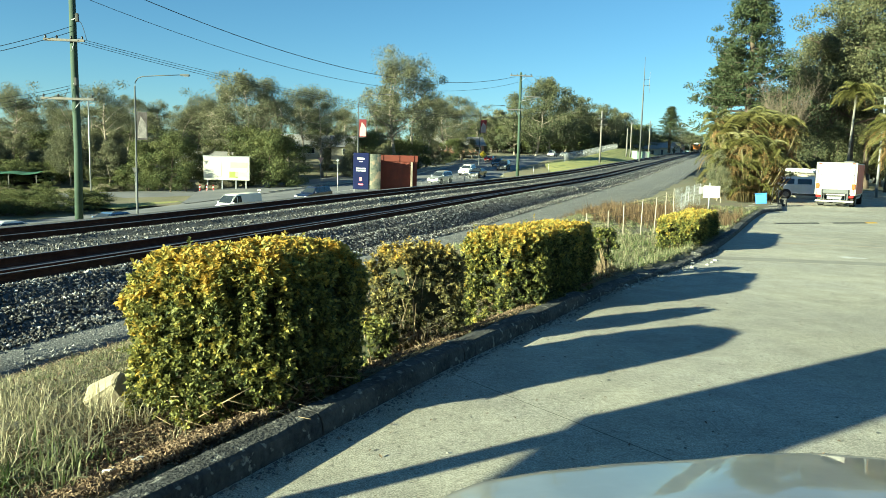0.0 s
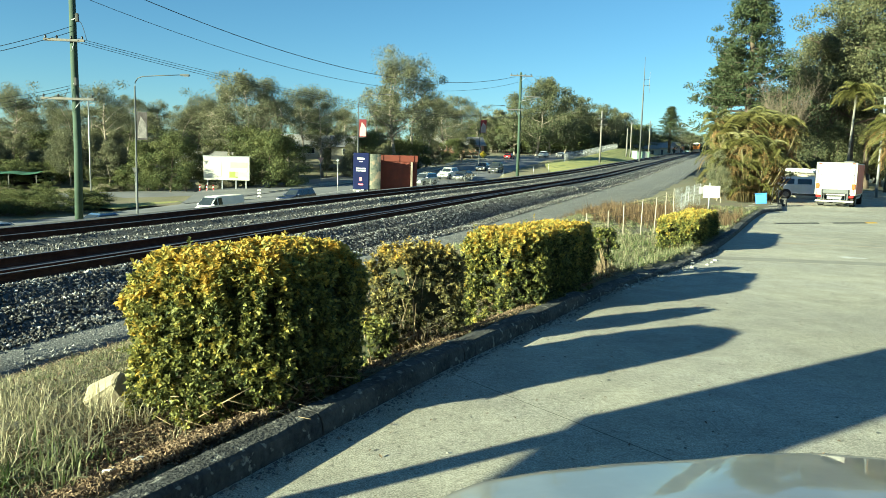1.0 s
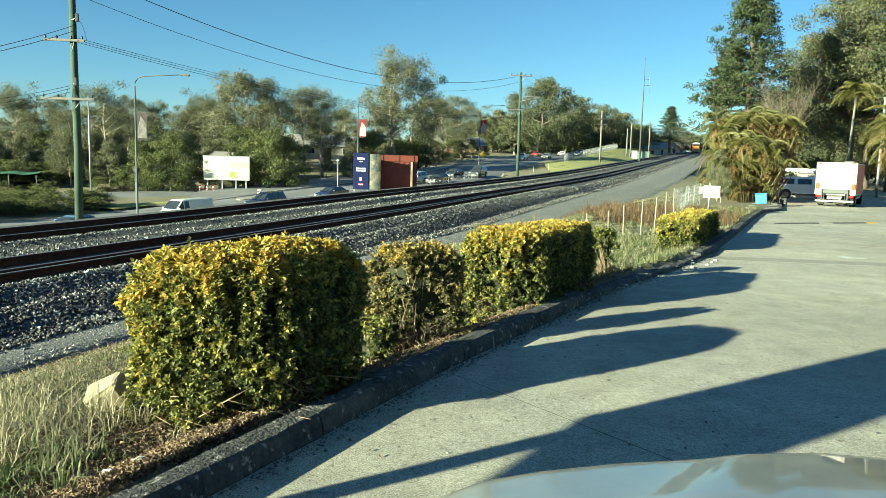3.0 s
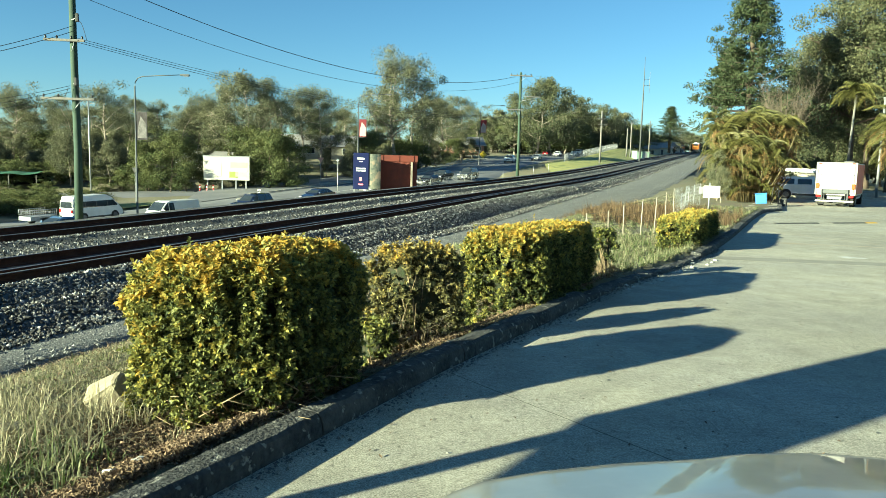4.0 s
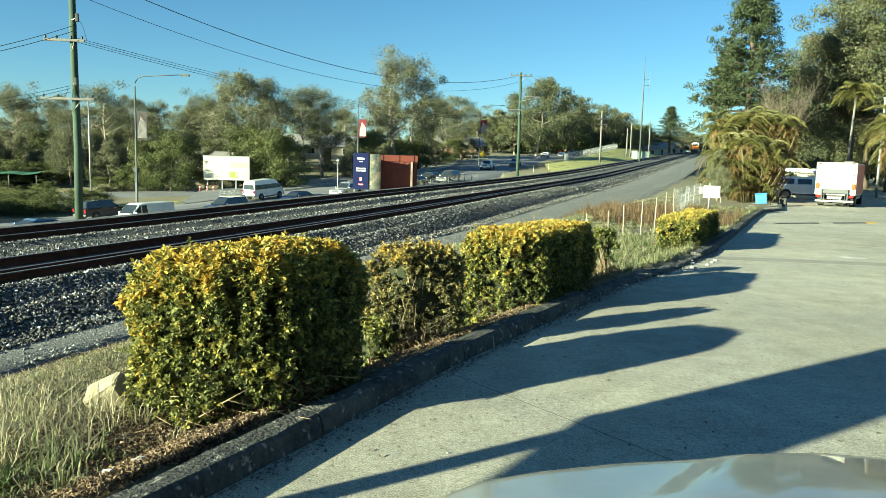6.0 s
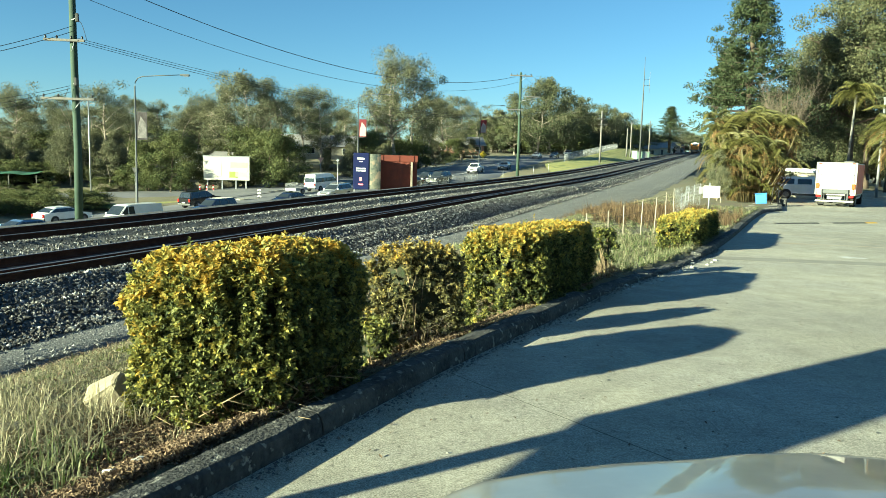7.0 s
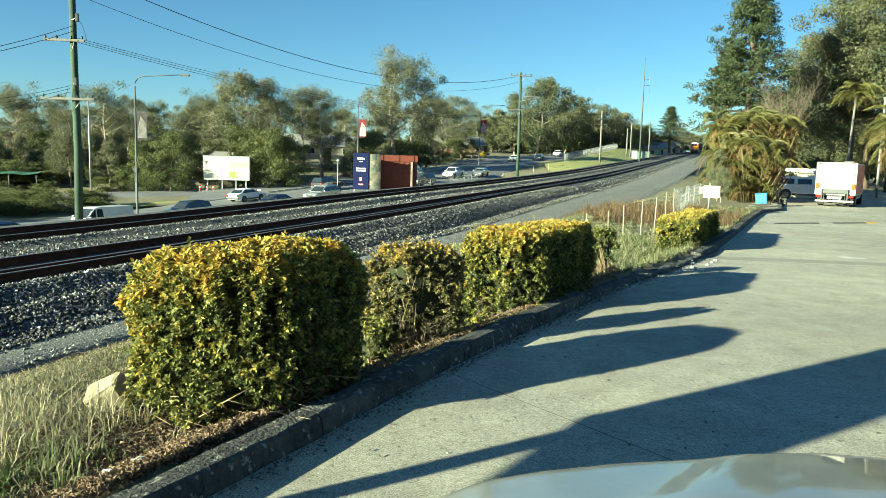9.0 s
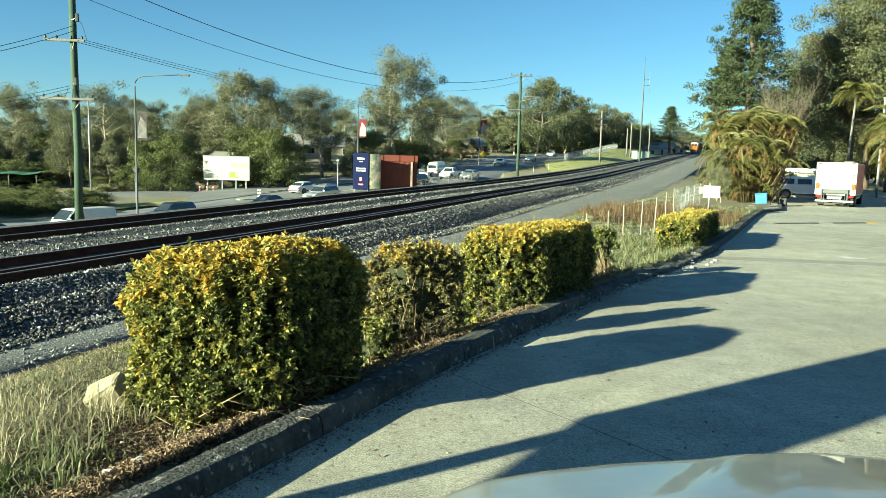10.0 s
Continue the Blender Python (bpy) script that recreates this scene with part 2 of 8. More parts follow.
def tubes(name, runs, sides=8, smooth=True):
    vs, fs = [], []
    for points, radii in runs:
        v, f = tube_data(points, radii, sides)
        o = len(vs)
        vs += v
        fs += [tuple(i + o for i in q) for q in f]
    return raw(name, vs, fs, smooth=smooth)


def loft(name, rings, closed=True, caps=True):
    """Skin over rings of equal length."""
    n = len(rings[0])
    vs = [v for r in rings for v in r]
    fs = []
    for i in range(len(rings) - 1):
        for k in range(n if closed else n - 1):
            k2 = (k + 1) % n
            fs.append((i * n + k, i * n + k2, (i + 1) * n + k2, (i + 1) * n + k))
    if caps and closed:
        fs.append(tuple(reversed(range(n))))
        fs.append(tuple((len(rings) - 1) * n + k for k in range(n)))
    return raw(name, vs, fs)


def smoothstep(a, b, v):
    t = np.clip((v - a) / (b - a), 0, 1)
    return t * t * (3 - 2 * t)


# ---- plan: railway and road lines ----
RA, RP, RZ = radians(18.37), 10.65, -0.245
TWIN = 5.2


def twin_drop(off, s):
    """The second track lies a little lower at its near end."""
    return 0.11 * smoothstep(2.2, 4.4, np.asarray(off, float)) * (1 - smoothstep(14, 36, np.asarray(s, float)))


def rail_line(off, s):
    """Rail-top line at distance off to the left of the near track, s metres along it."""
    ss = np.arange(-140, 900, 1.0)
    az = RA + np.clip(ss - 33.6, 0, 19.7) * 0.0022 - np.clip(ss - 320, 0, 400) * 0.0012
    gr = 0.0305 * np.clip((ss - 3.8) / 100, 0, 1) * (1 - 0.9 * np.clip((ss - 345) / 120, 0, 1))
    x, y, z = np.cumsum(np.sin(az)), np.cumsum(np.cos(az)), np.cumsum(gr)
    x += -RP * math.cos(RA) - x[140]
    y += RP * math.sin(RA) - y[140]
    z += RZ - z[140]
    s = np.asarray(s, float)
    a = np.interp(s, ss, az)
    return np.stack([np.interp(s, ss, x) - off * np.cos(a), np.interp(s, ss, y) + off * np.sin(a), np.interp(s, ss, z) - twin_drop(off, s)], -1), a


ROAD = np.array([(-140, -108, -5.2), (-88, -42, -5.2), (-58, 8, -5.1), (-38, 46, -5.0), (-25.5, 70, -4.3), (-12, 96, -2.6), (2.5, 124, -0.8), (17.0, 173, 2.2), (41.0, 240, 4.7), (75, 325, 7.6), (125, 470, 10.5), (200, 700, 12)], float)


def catmull(P, per=24):
    out = []
    for i in range(len(P) - 1):
        p0, p1, p2, p3 = P[max(i - 1, 0)], P[i], P[i + 1], P[min(i + 2, len(P) - 1)]
        for t in np.arange(per) / per:
            out.append(0.5 * (2 * p1 + (p2 - p0) * t + (2 * p0 - 5 * p1 + 4 * p2 - p3) * t * t + (3 * p1 - p0 - 3 * p2 + p3) * t ** 3))
    out.append(P[-1])
    return np.array(out)


ROAD_C = catmull(ROAD)
ROAD_S = np.concatenate([[0], np.cumsum(np.linalg.norm(np.diff(ROAD_C, axis=0), axis=1))])


def road_line(off, s):
    """Road surface point off metres to the left of the middle, s metres along."""
    p = np.stack([np.interp(s, ROAD_S, ROAD_C[:, k]) for k in range(3)], -1)
    q = np.stack([np.interp(np.asarray(s) + 0.5, ROAD_S, ROAD_C[:, k]) for k in range(3)], -1)
    r = np.stack([np.interp(np.asarray(s) - 0.5, ROAD_S, ROAD_C[:, k]) for k in range(3)], -1)
    a = np.arctan2((q - r)[..., 0], (q - r)[..., 1])
    return p + np.stack([-off * np.cos(a), off * np.sin(a), 0 * a], -1), a


def nearest(x, y, line):
    """Index of the nearest sample of a line, and the signed distance to its left."""
    x, y = np.atleast_1d(x).ravel(), np.atleast_1d(y).ravel()
    best, idx = np.full(x.shape, 1e18), np.zeros(x.shape, int)
    for i in range(len(line)):
        d = (x - line[i, 0]) ** 2 + (y - line[i, 1]) ** 2
        m = d < best
        best[m], idx[m] = d[m], i
    j = np.clip(idx, 1, len(line) - 2)
    t = line[j + 1, :2] - line[j - 1, :2]
    t /= np.linalg.norm(t, axis=1)[:, None]
    dx, dy = x - line[j, 0], y - line[j, 1]
    return idx, -dx * t[:, 1] + dy * t[:, 0]


RAIL_S = np.arange(-130, 880, 3.0)
RAIL_C = rail_line(0, RAIL_S)[0]
KERB_A = np.array((-1.02, 3.38))
KERB_D = np.array((0.447, 0.8945))


def kerb_bulge(u):
    """How far the kerb swings out from its straight start."""
    u = np.asarray(u, float)
    us = np.array((2.5, 4.6, 6.4, 7.4, 8.2, 9.6, 10.6, 12.3, 14.8, 17.5, 20.5, 23.5, 26.0))
    ks = np.array((0.0, 0.13, 0.2, 0.26, 0.42, 0.6, 0.73, 0.79, 0.83, 0.83, 0.79, 0.78, 0.8))
    return (np.interp(u - 0.5, us, ks) + np.interp(u, us, ks) + np.interp(u + 0.5, us, ks)) / 3


def kerb_line(u):
    """Foot of the driveway kerb, u metres along it."""
    u = np.asarray(u, float)
    p = KERB_A + u[..., None] * KERB_D
    bulge = kerb_bulge(u)
    return p + bulge[..., None] * np.array((KERB_D[1], -KERB_D[0]))


SLIP = catmull(np.array([(-150, 96, -4.9), (-90, 92, -4.6), (-62, 93, -4.25), (-40, 98, -3.65), (-22, 110, -2.75), (-8, 130, -1.2), (2, 158, 0.9)], float), 10)


def gravel_width(s):
    """Width of the gravel beside the ballast, growing towards the level crossing."""
    return 0.3 + 3.5 * smoothstep(4, 60, s)


def near_lift(s):
    """The gravel lies a little higher beside the hedge."""
    return 0.16 * (1 - smoothstep(12, 30, np.asarray(s, float)))


def gravel_line(k, s):
    p, a = rail_line(-2.9 - k * (0.7 + gravel_width(np.asarray(s, float))), s)
    p = p.copy()
    p[..., 2] += near_lift(s)
    return p, a


def bed_line(o, s):
    """The ballast shoulder falls more gently where the gravel lies higher."""
    lift = near_lift(s)
    p, a = rail_line(o, s)
    p = p.copy()
    if o < -1.8:
        p[..., 0] += 1.2 * lift * np.cos(a)
        p[..., 1] -= 1.2 * lift * np.sin(a)
        p[..., 2] += lift * min(1.0, (-o - 1.75) / 1.2)
    return p, a


def height(x, y):
    """The lie of the land."""
    x, y = np.atleast_1d(np.asarray(x, float)).ravel(), np.atleast_1d(np.asarray(y, float)).ravel()
    ir, p = nearest(x, y, RAIL_C)
    iw, w = nearest(x, y, ROAD_C[::4])
    bed = RAIL_C[ir, 2] - 0.72
    road = ROAD_C[::4][iw, 2] - 0.1
    sunk = 0.5 * smoothstep(-6.2, -3.5, w) * smoothstep(10.2, 7.5, w)
    verge = road - sunk + np.where(w > 0, np.clip(w - 10, 0, 60) * 0.012, 0)
    isl, v = nearest(x, y, SLIP)
    lane = (np.abs(v) < 7.5) & (isl > 0) & (isl < len(SLIP) - 1)
    verge = np.where(lane, np.minimum(verge, SLIP[isl, 2] - 0.25), verge)
    along_road = ROAD_S[::4][iw]
    verge = np.where((w > 7) & (w < 22) & (along_road > 220) & (along_road < 268), np.minimum(verge, road - 0.3), verge)
    t = np.clip((p - 8.5) / np.maximum(p - 8.5 + np.clip(np.abs(w) - 6, 0.01, None), 0.5), 0, 1)
    left = np.where(p > 8.5, bed + (verge - bed) * smoothstep(0, 1, t), bed)
    left = np.where(w > -6, verge, left)
    edge = -3.6 - gravel_width(RAIL_S[ir])
    bed_r = bed + near_lift(RAIL_S[ir])
    right = bed_r - 0.04 + (0.04 - bed_r) * smoothstep(0, 1, (edge + 0.25 - p) / 3.0)
    u = (x - KERB_A[0]) * KERB_D[0] + (y - KERB_A[1]) * KERB_D[1]
    k = (x - KERB_A[0]) * KERB_D[1] - (y - KERB_A[1]) * KERB_D[0] - kerb_bulge(u)
    right = right - 0.2 * smoothstep(0.3, 0.75, -k) * (1 - smoothstep(1.5, 2.8, -k)) * smoothstep(1.2, 2.2, u) * (1 - smoothstep(7.5, 9.5, u))
    right = np.where(k > -0.22, 0.1 - 0.18 * smoothstep(-0.22, -0.1, k), np.where(k > -0.62, right + (0.1 - right) * smoothstep(-0.62, -0.24, k), right))
    z = np.where(p < -3.6, right, left)
    far = smoothstep(400, 1500, np.hypot(x, y))
    return z * (1 - far) + 6 * far


def gz(x, y):
    return float(height([x], [y])[0])


def strip(name, line, offs, svals, material, dz=0.0, prof=None, label="", category="", kind="structure"):
    """A sheet that follows a line: one row of points for each offset."""
    svals = np.asarray(svals, float)
    cols = []
    for i, o in enumerate(offs):
        p = line(o, svals)[0].copy()
        p[:, 2] += dz + (prof[i] if prof is not None else 0)
        cols.append(p)
    n = len(offs)
    vs = np.stack(cols, 1).reshape(-1, 3)
    fs = [(i * n + k + 1, i * n + k, (i + 1) * n + k, (i + 1) * n + k + 1) for i in range(len(svals) - 1) for k in range(n - 1)]
    ob = part(name, raw(name, vs, fs, smooth=True), material)
    return tagged(ob, label, category, kind=kind)


# ---- ground ----
def build_ground():
    g = np.sinh(np.linspace(-7.0, 7.0, 420)) / math.sinh(7.0)
    xs, ys = g * 2600.0 - 3.0, g * 2600.0 + 9.0
    X, Y = np.meshgrid(xs, ys)
    Z = height(X, Y)
    n = len(xs)
    r = np.hypot(X.ravel(), Y.ravel())
    Z = Z + np.random.default_rng(3).normal(size=Z.shape) * np.where(r < 40, 0.012, 0.03) * (Z > -50)
    vs = np.stack([X.ravel(), Y.ravel(), Z], 1)
    i = np.arange((n - 1) * n).reshape(n - 1, n)[:, :-1].ravel()
    fs = np.stack([i, i + 1, i + n + 1, i + n], 1)
    ob = part("ground", raw("ground", vs, fs, smooth=True), M["ground"])
    tagged(ob, "dry grassy earth sloping to the railway", "ground", kind="structure")


build_ground()

# ---- railway ----
def along(a, b, near=1.0):
    """Steps that lengthen with distance."""
    out, s = [], a
    while s < b:
        out.append(s)
        s += near * (1 + max(0.0, abs(s - 10) - 30) / 40)
    return np.array(out + [b])


strip("gravel_track", gravel_line, (1.06, 0.9, 0.6, 0.3, 0.0), along(-40, 500), M["gravel"], -0.70, (-0.06, 0.03, 0.05, 0.04, 0.0), "grey gravel access track beside the railway", "gravel track")
bed_off = (-2.98, -2.6, -2.2, -1.75, -1.3, -0.9, 0, 0.9, 1.9, 2.75, 3.25, 4.3, 5.2, 6.1, 7.0, 7.9, 8.9)
bed_h = (-0.74, -0.6, -0.44, -0.28, -0.14, -0.21, -0.25, -0.21, -0.13, -0.42, -0.13, -0.2, -0.24, -0.22, -0.14, -0.42, -0.78)
strip("ballast_bed", bed_line, bed_off, along(-45, 520, 0.8), M["ballast"], 0.0, bed_h, "dark grey crushed stone railway ballast", "ballast")


def build_track(off, gauge3, label):
    """Rails and sleepers of one track; gauge3 adds the third rail of a dual-gauge line."""
    p0 = rail_line(off, 20.0)[0]
    t = thing("railway_track", pose(p0[0], p0[1], p0[2]), label, "railway track", "two railway tracks")
    inv = np.array(p0)
    web = [(-0.07, -0.165), (0.07, -0.165), (0.07, -0.15), (0.012, -0.12), (0.012, -0.045), (0.036, -0.03), (0.036, -0.004), (-0.036, -0.004), (-0.036, -0.03), (-0.012, -0.045), (-0.012, -0.12), (-0.07, -0.15)]
    ss = along(-45, 520, 1.5)
    rails = [-0.7175, 0.7175] + ([0.7175 - 1.067 - 0.07] if gauge3 else [])
    for r in rails:
        rings = [rail_line(off + r, ss)[0] - inv - (0, 0, 0.055)]
        a = rail_line(off + r, ss)[1]
        vs = []
        for i in range(len(ss)):
            c, (sx, sy) = rings[0][i], (-math.cos(a[i]), math.sin(a[i]))
            vs.append([(c[0] + o * sx, c[1] + o * sy, c[2] + h) for o, h in web])
        rail = part("rail", loft("rail", vs), M["rail"], t)
        head = [[(rings[0][i][0] + o * -math.cos(a[i]), rings[0][i][1] + o * math.sin(a[i]), rings[0][i][2] + h) for o, h in ((-0.03, -0.0035), (0.03, -0.0035), (0.018, 0.003), (-0.018, 0.003))] for i in range(len(ss))]
        part("running_surface", loft("running_surface", head), M["rail_top"], rail, "polished steel running surface")
    bm = box(2.3, 0.23, 0.16, bevel=0.02, segs=1)
    first = None
    for s in np.arange(-8, 120, 0.685):
        p, a = rail_line(off, s)
        if first is None:
            first = part("sleeper", bm, M["sleeper"], t)
            ob = first
        else:
            ob = part("sleeper", first.data, None, t)
        ob.matrix_local = pose(*(p - inv - (0, 0, 0.38)), 0, 0, -math.degrees(a) + random.uniform(-0.6, 0.6))
    return t


build_track(0.0, True, "dual-gauge railway track with rusty dark rails on ballast")
build_track(TWIN, False, "rusty railway track on ballast beside the other")


def build_stones():
    """Loose ballast stones that show singly on the two shoulders."""
    rng = np.random.default_rng(5)
    base = np.array([(1, 0, 0), (-1, 0, 0), (0, 1, 0), (0, -1, 0), (0, 0, 1), (0, 0, -1)], float)
    tri = np.array([(0, 2, 4), (2, 1, 4), (1, 3, 4), (3, 0, 4), (2, 0, 5), (1, 2, 5), (3, 1, 5), (0, 3, 5)])
    V, Fc, o = [], [], 0
    for lo, hi, count, smin, reach in ((-3.15, -0.9, 52000, 0.0165, 60), (-3.15, -1.0, 5000, 0.025, 60), (0.9, 4.2, 30000, 0.017, 75), (-5.0, -3.0, 12000, 0.0035, 40), (-3.0, -1.6, 9000, 0.024, 190), (1.8, 3.6, 4000, 0.024, 170)):
        s = (-6 if reach < 100 else 32) + reach * rng.random(count) ** 1.7
        p = rng.uniform(lo, hi, count)
        pos, a = rail_line(0, s)
        pos = pos.copy()
        pos[:, 0] -= p * np.cos(a)
        pos[:, 1] += p * np.sin(a)
        lift = near_lift(s)
        pos[:, 2] -= twin_drop(p, s)
        q0 = np.where(p < -1.9, np.minimum(p + 1.2 * lift, -1.9), p)
        pos[:, 2] += np.interp(q0, (-6.6, -3.1) + bed_off[1:], (-0.66, -0.67) + bed_h[1:])
        pos[:, 2] += lift * np.clip((-q0 - 1.75) / 1.2, 0, 1)
        size = smin * (1 + 0.9 * rng.random(count) ** 2.5)
        v = base[None] * (0.6 + 0.8 * rng.random((count, 6, 1))) * (size[:, None, None] * rng.uniform(0.7, 1.5, (count, 1, 3)))
        q, _ = np.linalg.qr(rng.normal(size=(count, 3, 3)))
        v = np.einsum("nij,nkj->nik", v, q) + pos[:, None] + np.array((0, 0, 0.012))
        V.append(v.reshape(-1, 3))
        Fc.append((np.arange(count)[:, None, None] * 6 + tri[None] + o).reshape(-1, 3))
        o += count * 6
    ob = part("ballast_stones", raw("ballast_stones", np.concatenate(V), np.concatenate(Fc)), M["stone"])
    tagged(ob, "loose grey crushed ballast stones", "ballast stones", kind="stuff")


build_stones()


def build_gravel_stones():
    """Coarser stones lying on the gravel track."""
    rng = np.random.default_rng(15)
    n = 4200
    s = 6 + 130 * rng.random(n) ** 1.4
    k = rng.uniform(0.02, 0.98, n)
    pos = gravel_line(k, s)[0].copy()
    pos[:, 2] -= 0.66
    base = np.array([(1, 0, 0), (-1, 0, 0), (0, 1, 0), (0, -1, 0), (0, 0, 0.7), (0, 0, -0.7)], float)
    tri = np.array([(0, 2, 4), (2, 1, 4), (1, 3, 4), (3, 0, 4), (2, 0, 5), (1, 2, 5), (3, 1, 5), (0, 3, 5)])
    size = 0.012 + 0.03 * rng.random(n) ** 2
    v = base[None] * (0.6 + 0.8 * rng.random((n, 6, 1))) * size[:, None, None] + pos[:, None]
    f = (np.arange(n)[:, None, None] * 6 + tri[None]).reshape(-1, 3)
    ob = part("gravel_stones", raw("gravel_stones", v.reshape(-1, 3), f), M["grit"])
    tagged(ob, "loose grey stones on the gravel track", "gravel stones", kind="stuff")


build_gravel_stones()

# ---- roads ----
road_s = np.arange(60, ROAD_S[-1], 4.0)
strip("road", road_line, (-6.4, -4.6, -2.0, 1.2, 5.0, 8.8, 10.4), road_s, M["asphalt"], 0.0, (-0.7, -0.05, 0, 0.03, 0, -0.05, -0.7), "grey asphalt dual carriageway climbing a hill", "road")

# slip road beyond the grass island, joining the main road


def slip_line(off, s):
    n = np.arange(len(SLIP))
    p = np.stack([np.interp(s, n, SLIP[:, k]) for k in range(3)], -1)
    q = np.stack([np.interp(np.asarray(s) + 0.5, n, SLIP[:, k]) - np.interp(np.asarray(s) - 0.5, n, SLIP[:, k]) for k in range(3)], -1)
    a = np.arctan2(q[..., 0], q[..., 1])
    return p + np.stack([-off * np.cos(a), off * np.sin(a), 0 * a], -1), a


strip("slip_road", slip_line, (-6.6, -5.0, 0, 4.0, 5.4), np.arange(0, len(SLIP) - 1, 1.0), M["asphalt"], 0.06, (-0.7, 0, 0, 0, -0.7), "grey asphalt slip road", "road")




def mouth_line(k, s):
    s = np.asarray(s, float)
    return road_line(8.4 + k * np.clip((s - 220.5) * 0.8, 0.05, 10), s)


strip("junction", mouth_line, (0, 0.3, 0.65, 1.0), np.arange(221, 266, 1.5), M["asphalt"], 0.012, None, "grey asphalt mouth of the slip road", "road")

# ---- driveway ----
def clip_poly(poly, p, n):
    """The part of a polygon on the side of p to which n points."""
    out = []
    for i in range(len(poly)):
        a, b = poly[i], poly[(i + 1) % len(poly)]
        da, db = (a - p) @ n, (b - p) @ n
        if da >= 0:
            out.append(a)
        if da * db < 0:
            out.append(a + (b - a) * (da / (da - db)))
    return out


def build_driveway():
    pav = tagged(new("pavement"), "pale worn concrete driveway in large slabs", "driveway", kind="structure")
    j = np.array((0.61, -0.79))
    i_ = np.array((0.79, 0.61))
    o = np.array((0.47, 4.95))
    nrm = np.array((KERB_D[1], -KERB_D[0]))
    first = 0
    base = clip_poly([np.array(q) for q in ((-16.0, -14.0), (60.0, -14.0), (60.0, 66.0), (-16.0, 66.0))], KERB_A - nrm * 0.1, nrm)
    bm = bmesh.new()
    bm.faces.new([bm.verts.new((q[0], q[1], -0.0007)) for q in base])
    part("joint_filler", bm, M["inner"], pav, "dark dirt in the slab joints")
    for a in range(-3, 9):
        for b in range(-6, 5):
            c = o + i_ * a * 7.5 + j * (b * 9.0 + 0.2 - 4.5)
            g = 0.004
            poly = [c + i_ * u + j * v for u, v in ((g, g), (7.5 - g, g), (7.5 - g, 9.0 - g), (g, 9.0 - g))]
            poly = clip_poly(poly, KERB_A - nrm * 0.12, nrm)
            poly = clip_poly(poly, np.array((0, -14.0)), np.array((0, 1.0))) if len(poly) > 2 else poly
            if len(poly) < 3:
                continue
            bm = bmesh.new()
            top = [bm.verts.new((p[0], p[1], 0)) for p in poly]
            bot = [bm.verts.new((p[0], p[1], -0.12)) for p in poly]
            f = bm.faces.new(top)
            if f.normal.z < 0 or sum((poly[k][0] * poly[(k + 1) % len(poly)][1] - poly[(k + 1) % len(poly)][0] * poly[k][1]) for k in range(len(poly))) < 0:
                f.normal_flip()
            for k in range(len(poly)):
                k2 = (k + 1) % len(poly)
                bm.faces.new((top[k], bot[k], bot[k2], top[k2]))
            bmesh.ops.recalc_face_normals(bm, faces=bm.faces[:])
            part("slab", bm, M["concrete"], pav)


build_driveway()


def build_kerb():
    k = tagged(new("kerb"), "weathered dark concrete kerb with pale worn and sunlit flecks", "kerb", kind="structure")
    rng = random.Random(4)
    us = [-4.0]
    while us[-1] < 24.2:
        us.append(us[-1] + rng.choice((1.9, 2.4, 2.4, 3.0)))
    runs = [[kerb_line(np.linspace(a + 0.008, b - 0.008, 14)) for a, b in zip(us[:-1], us[1:])]][0]
    end = kerb_line(np.array([us[-1]]))[0]
    # past the palms the kerb swings out, then runs on beside the bed
    d, r = KERB_D, np.array((KERB_D[1], -KERB_D[0]))
    swing = np.array([end + d * 0.012, KERB_A + d * 28.3 + r * 0.98, KERB_A + d * 29.6 + r * 1.4])
    runs.append(catmull(swing, 9))
    t = np.linspace(0, 1, 12)
    e2, e3 = runs[-1][-1] + d * 0.016, KERB_A + d * 45.5 + r * 0.78
    for i in range(5):
        runs.append(np.stack([e2 + (e3 - e2) * (i + 0.004 + v * 0.992) / 5 for v in t]))
    for q in runs:
        rings = []
        u_mid = float((q[len(q) // 2] - KERB_A) @ KERB_D)
        worn = 0.45 if 6.9 < u_mid < 10.2 else (0.8 if u_mid > 10.2 else 1.0)
        for i, p in enumerate(q):
            tg = q[min(i + 1, len(q) - 1)] - q[max(i - 1, 0)]
            tg = tg / np.linalg.norm(tg)
            left = np.array((-tg[1], tg[0]))
            ring = []
            for o, h in ((0.0, -0.08), (0.012, 0.06), (0.02, 0.105), (0.045, 0.13), (0.11, 0.138), (0.17, 0.136), (0.195, 0.12), (0.2, -0.08)):
                w = 0.011 * noise.noise((p[0] * 5 + o * 9, p[1] * 5, h * 14)) + 0.006 * noise.noise((p[0] * 22, p[1] * 22, h * 40 + o * 30))
                e = p + left * (o + w)
                ring.append((e[0], e[1], (h * worn if h > 0 else h) + (w * (0.9 if worn == 1 else 2.2) if h > 0.05 else 0)))
            rings.append(ring)
        part("kerb_stone", loft("kerb_stone", rings), M["kerb"], k)


build_kerb()


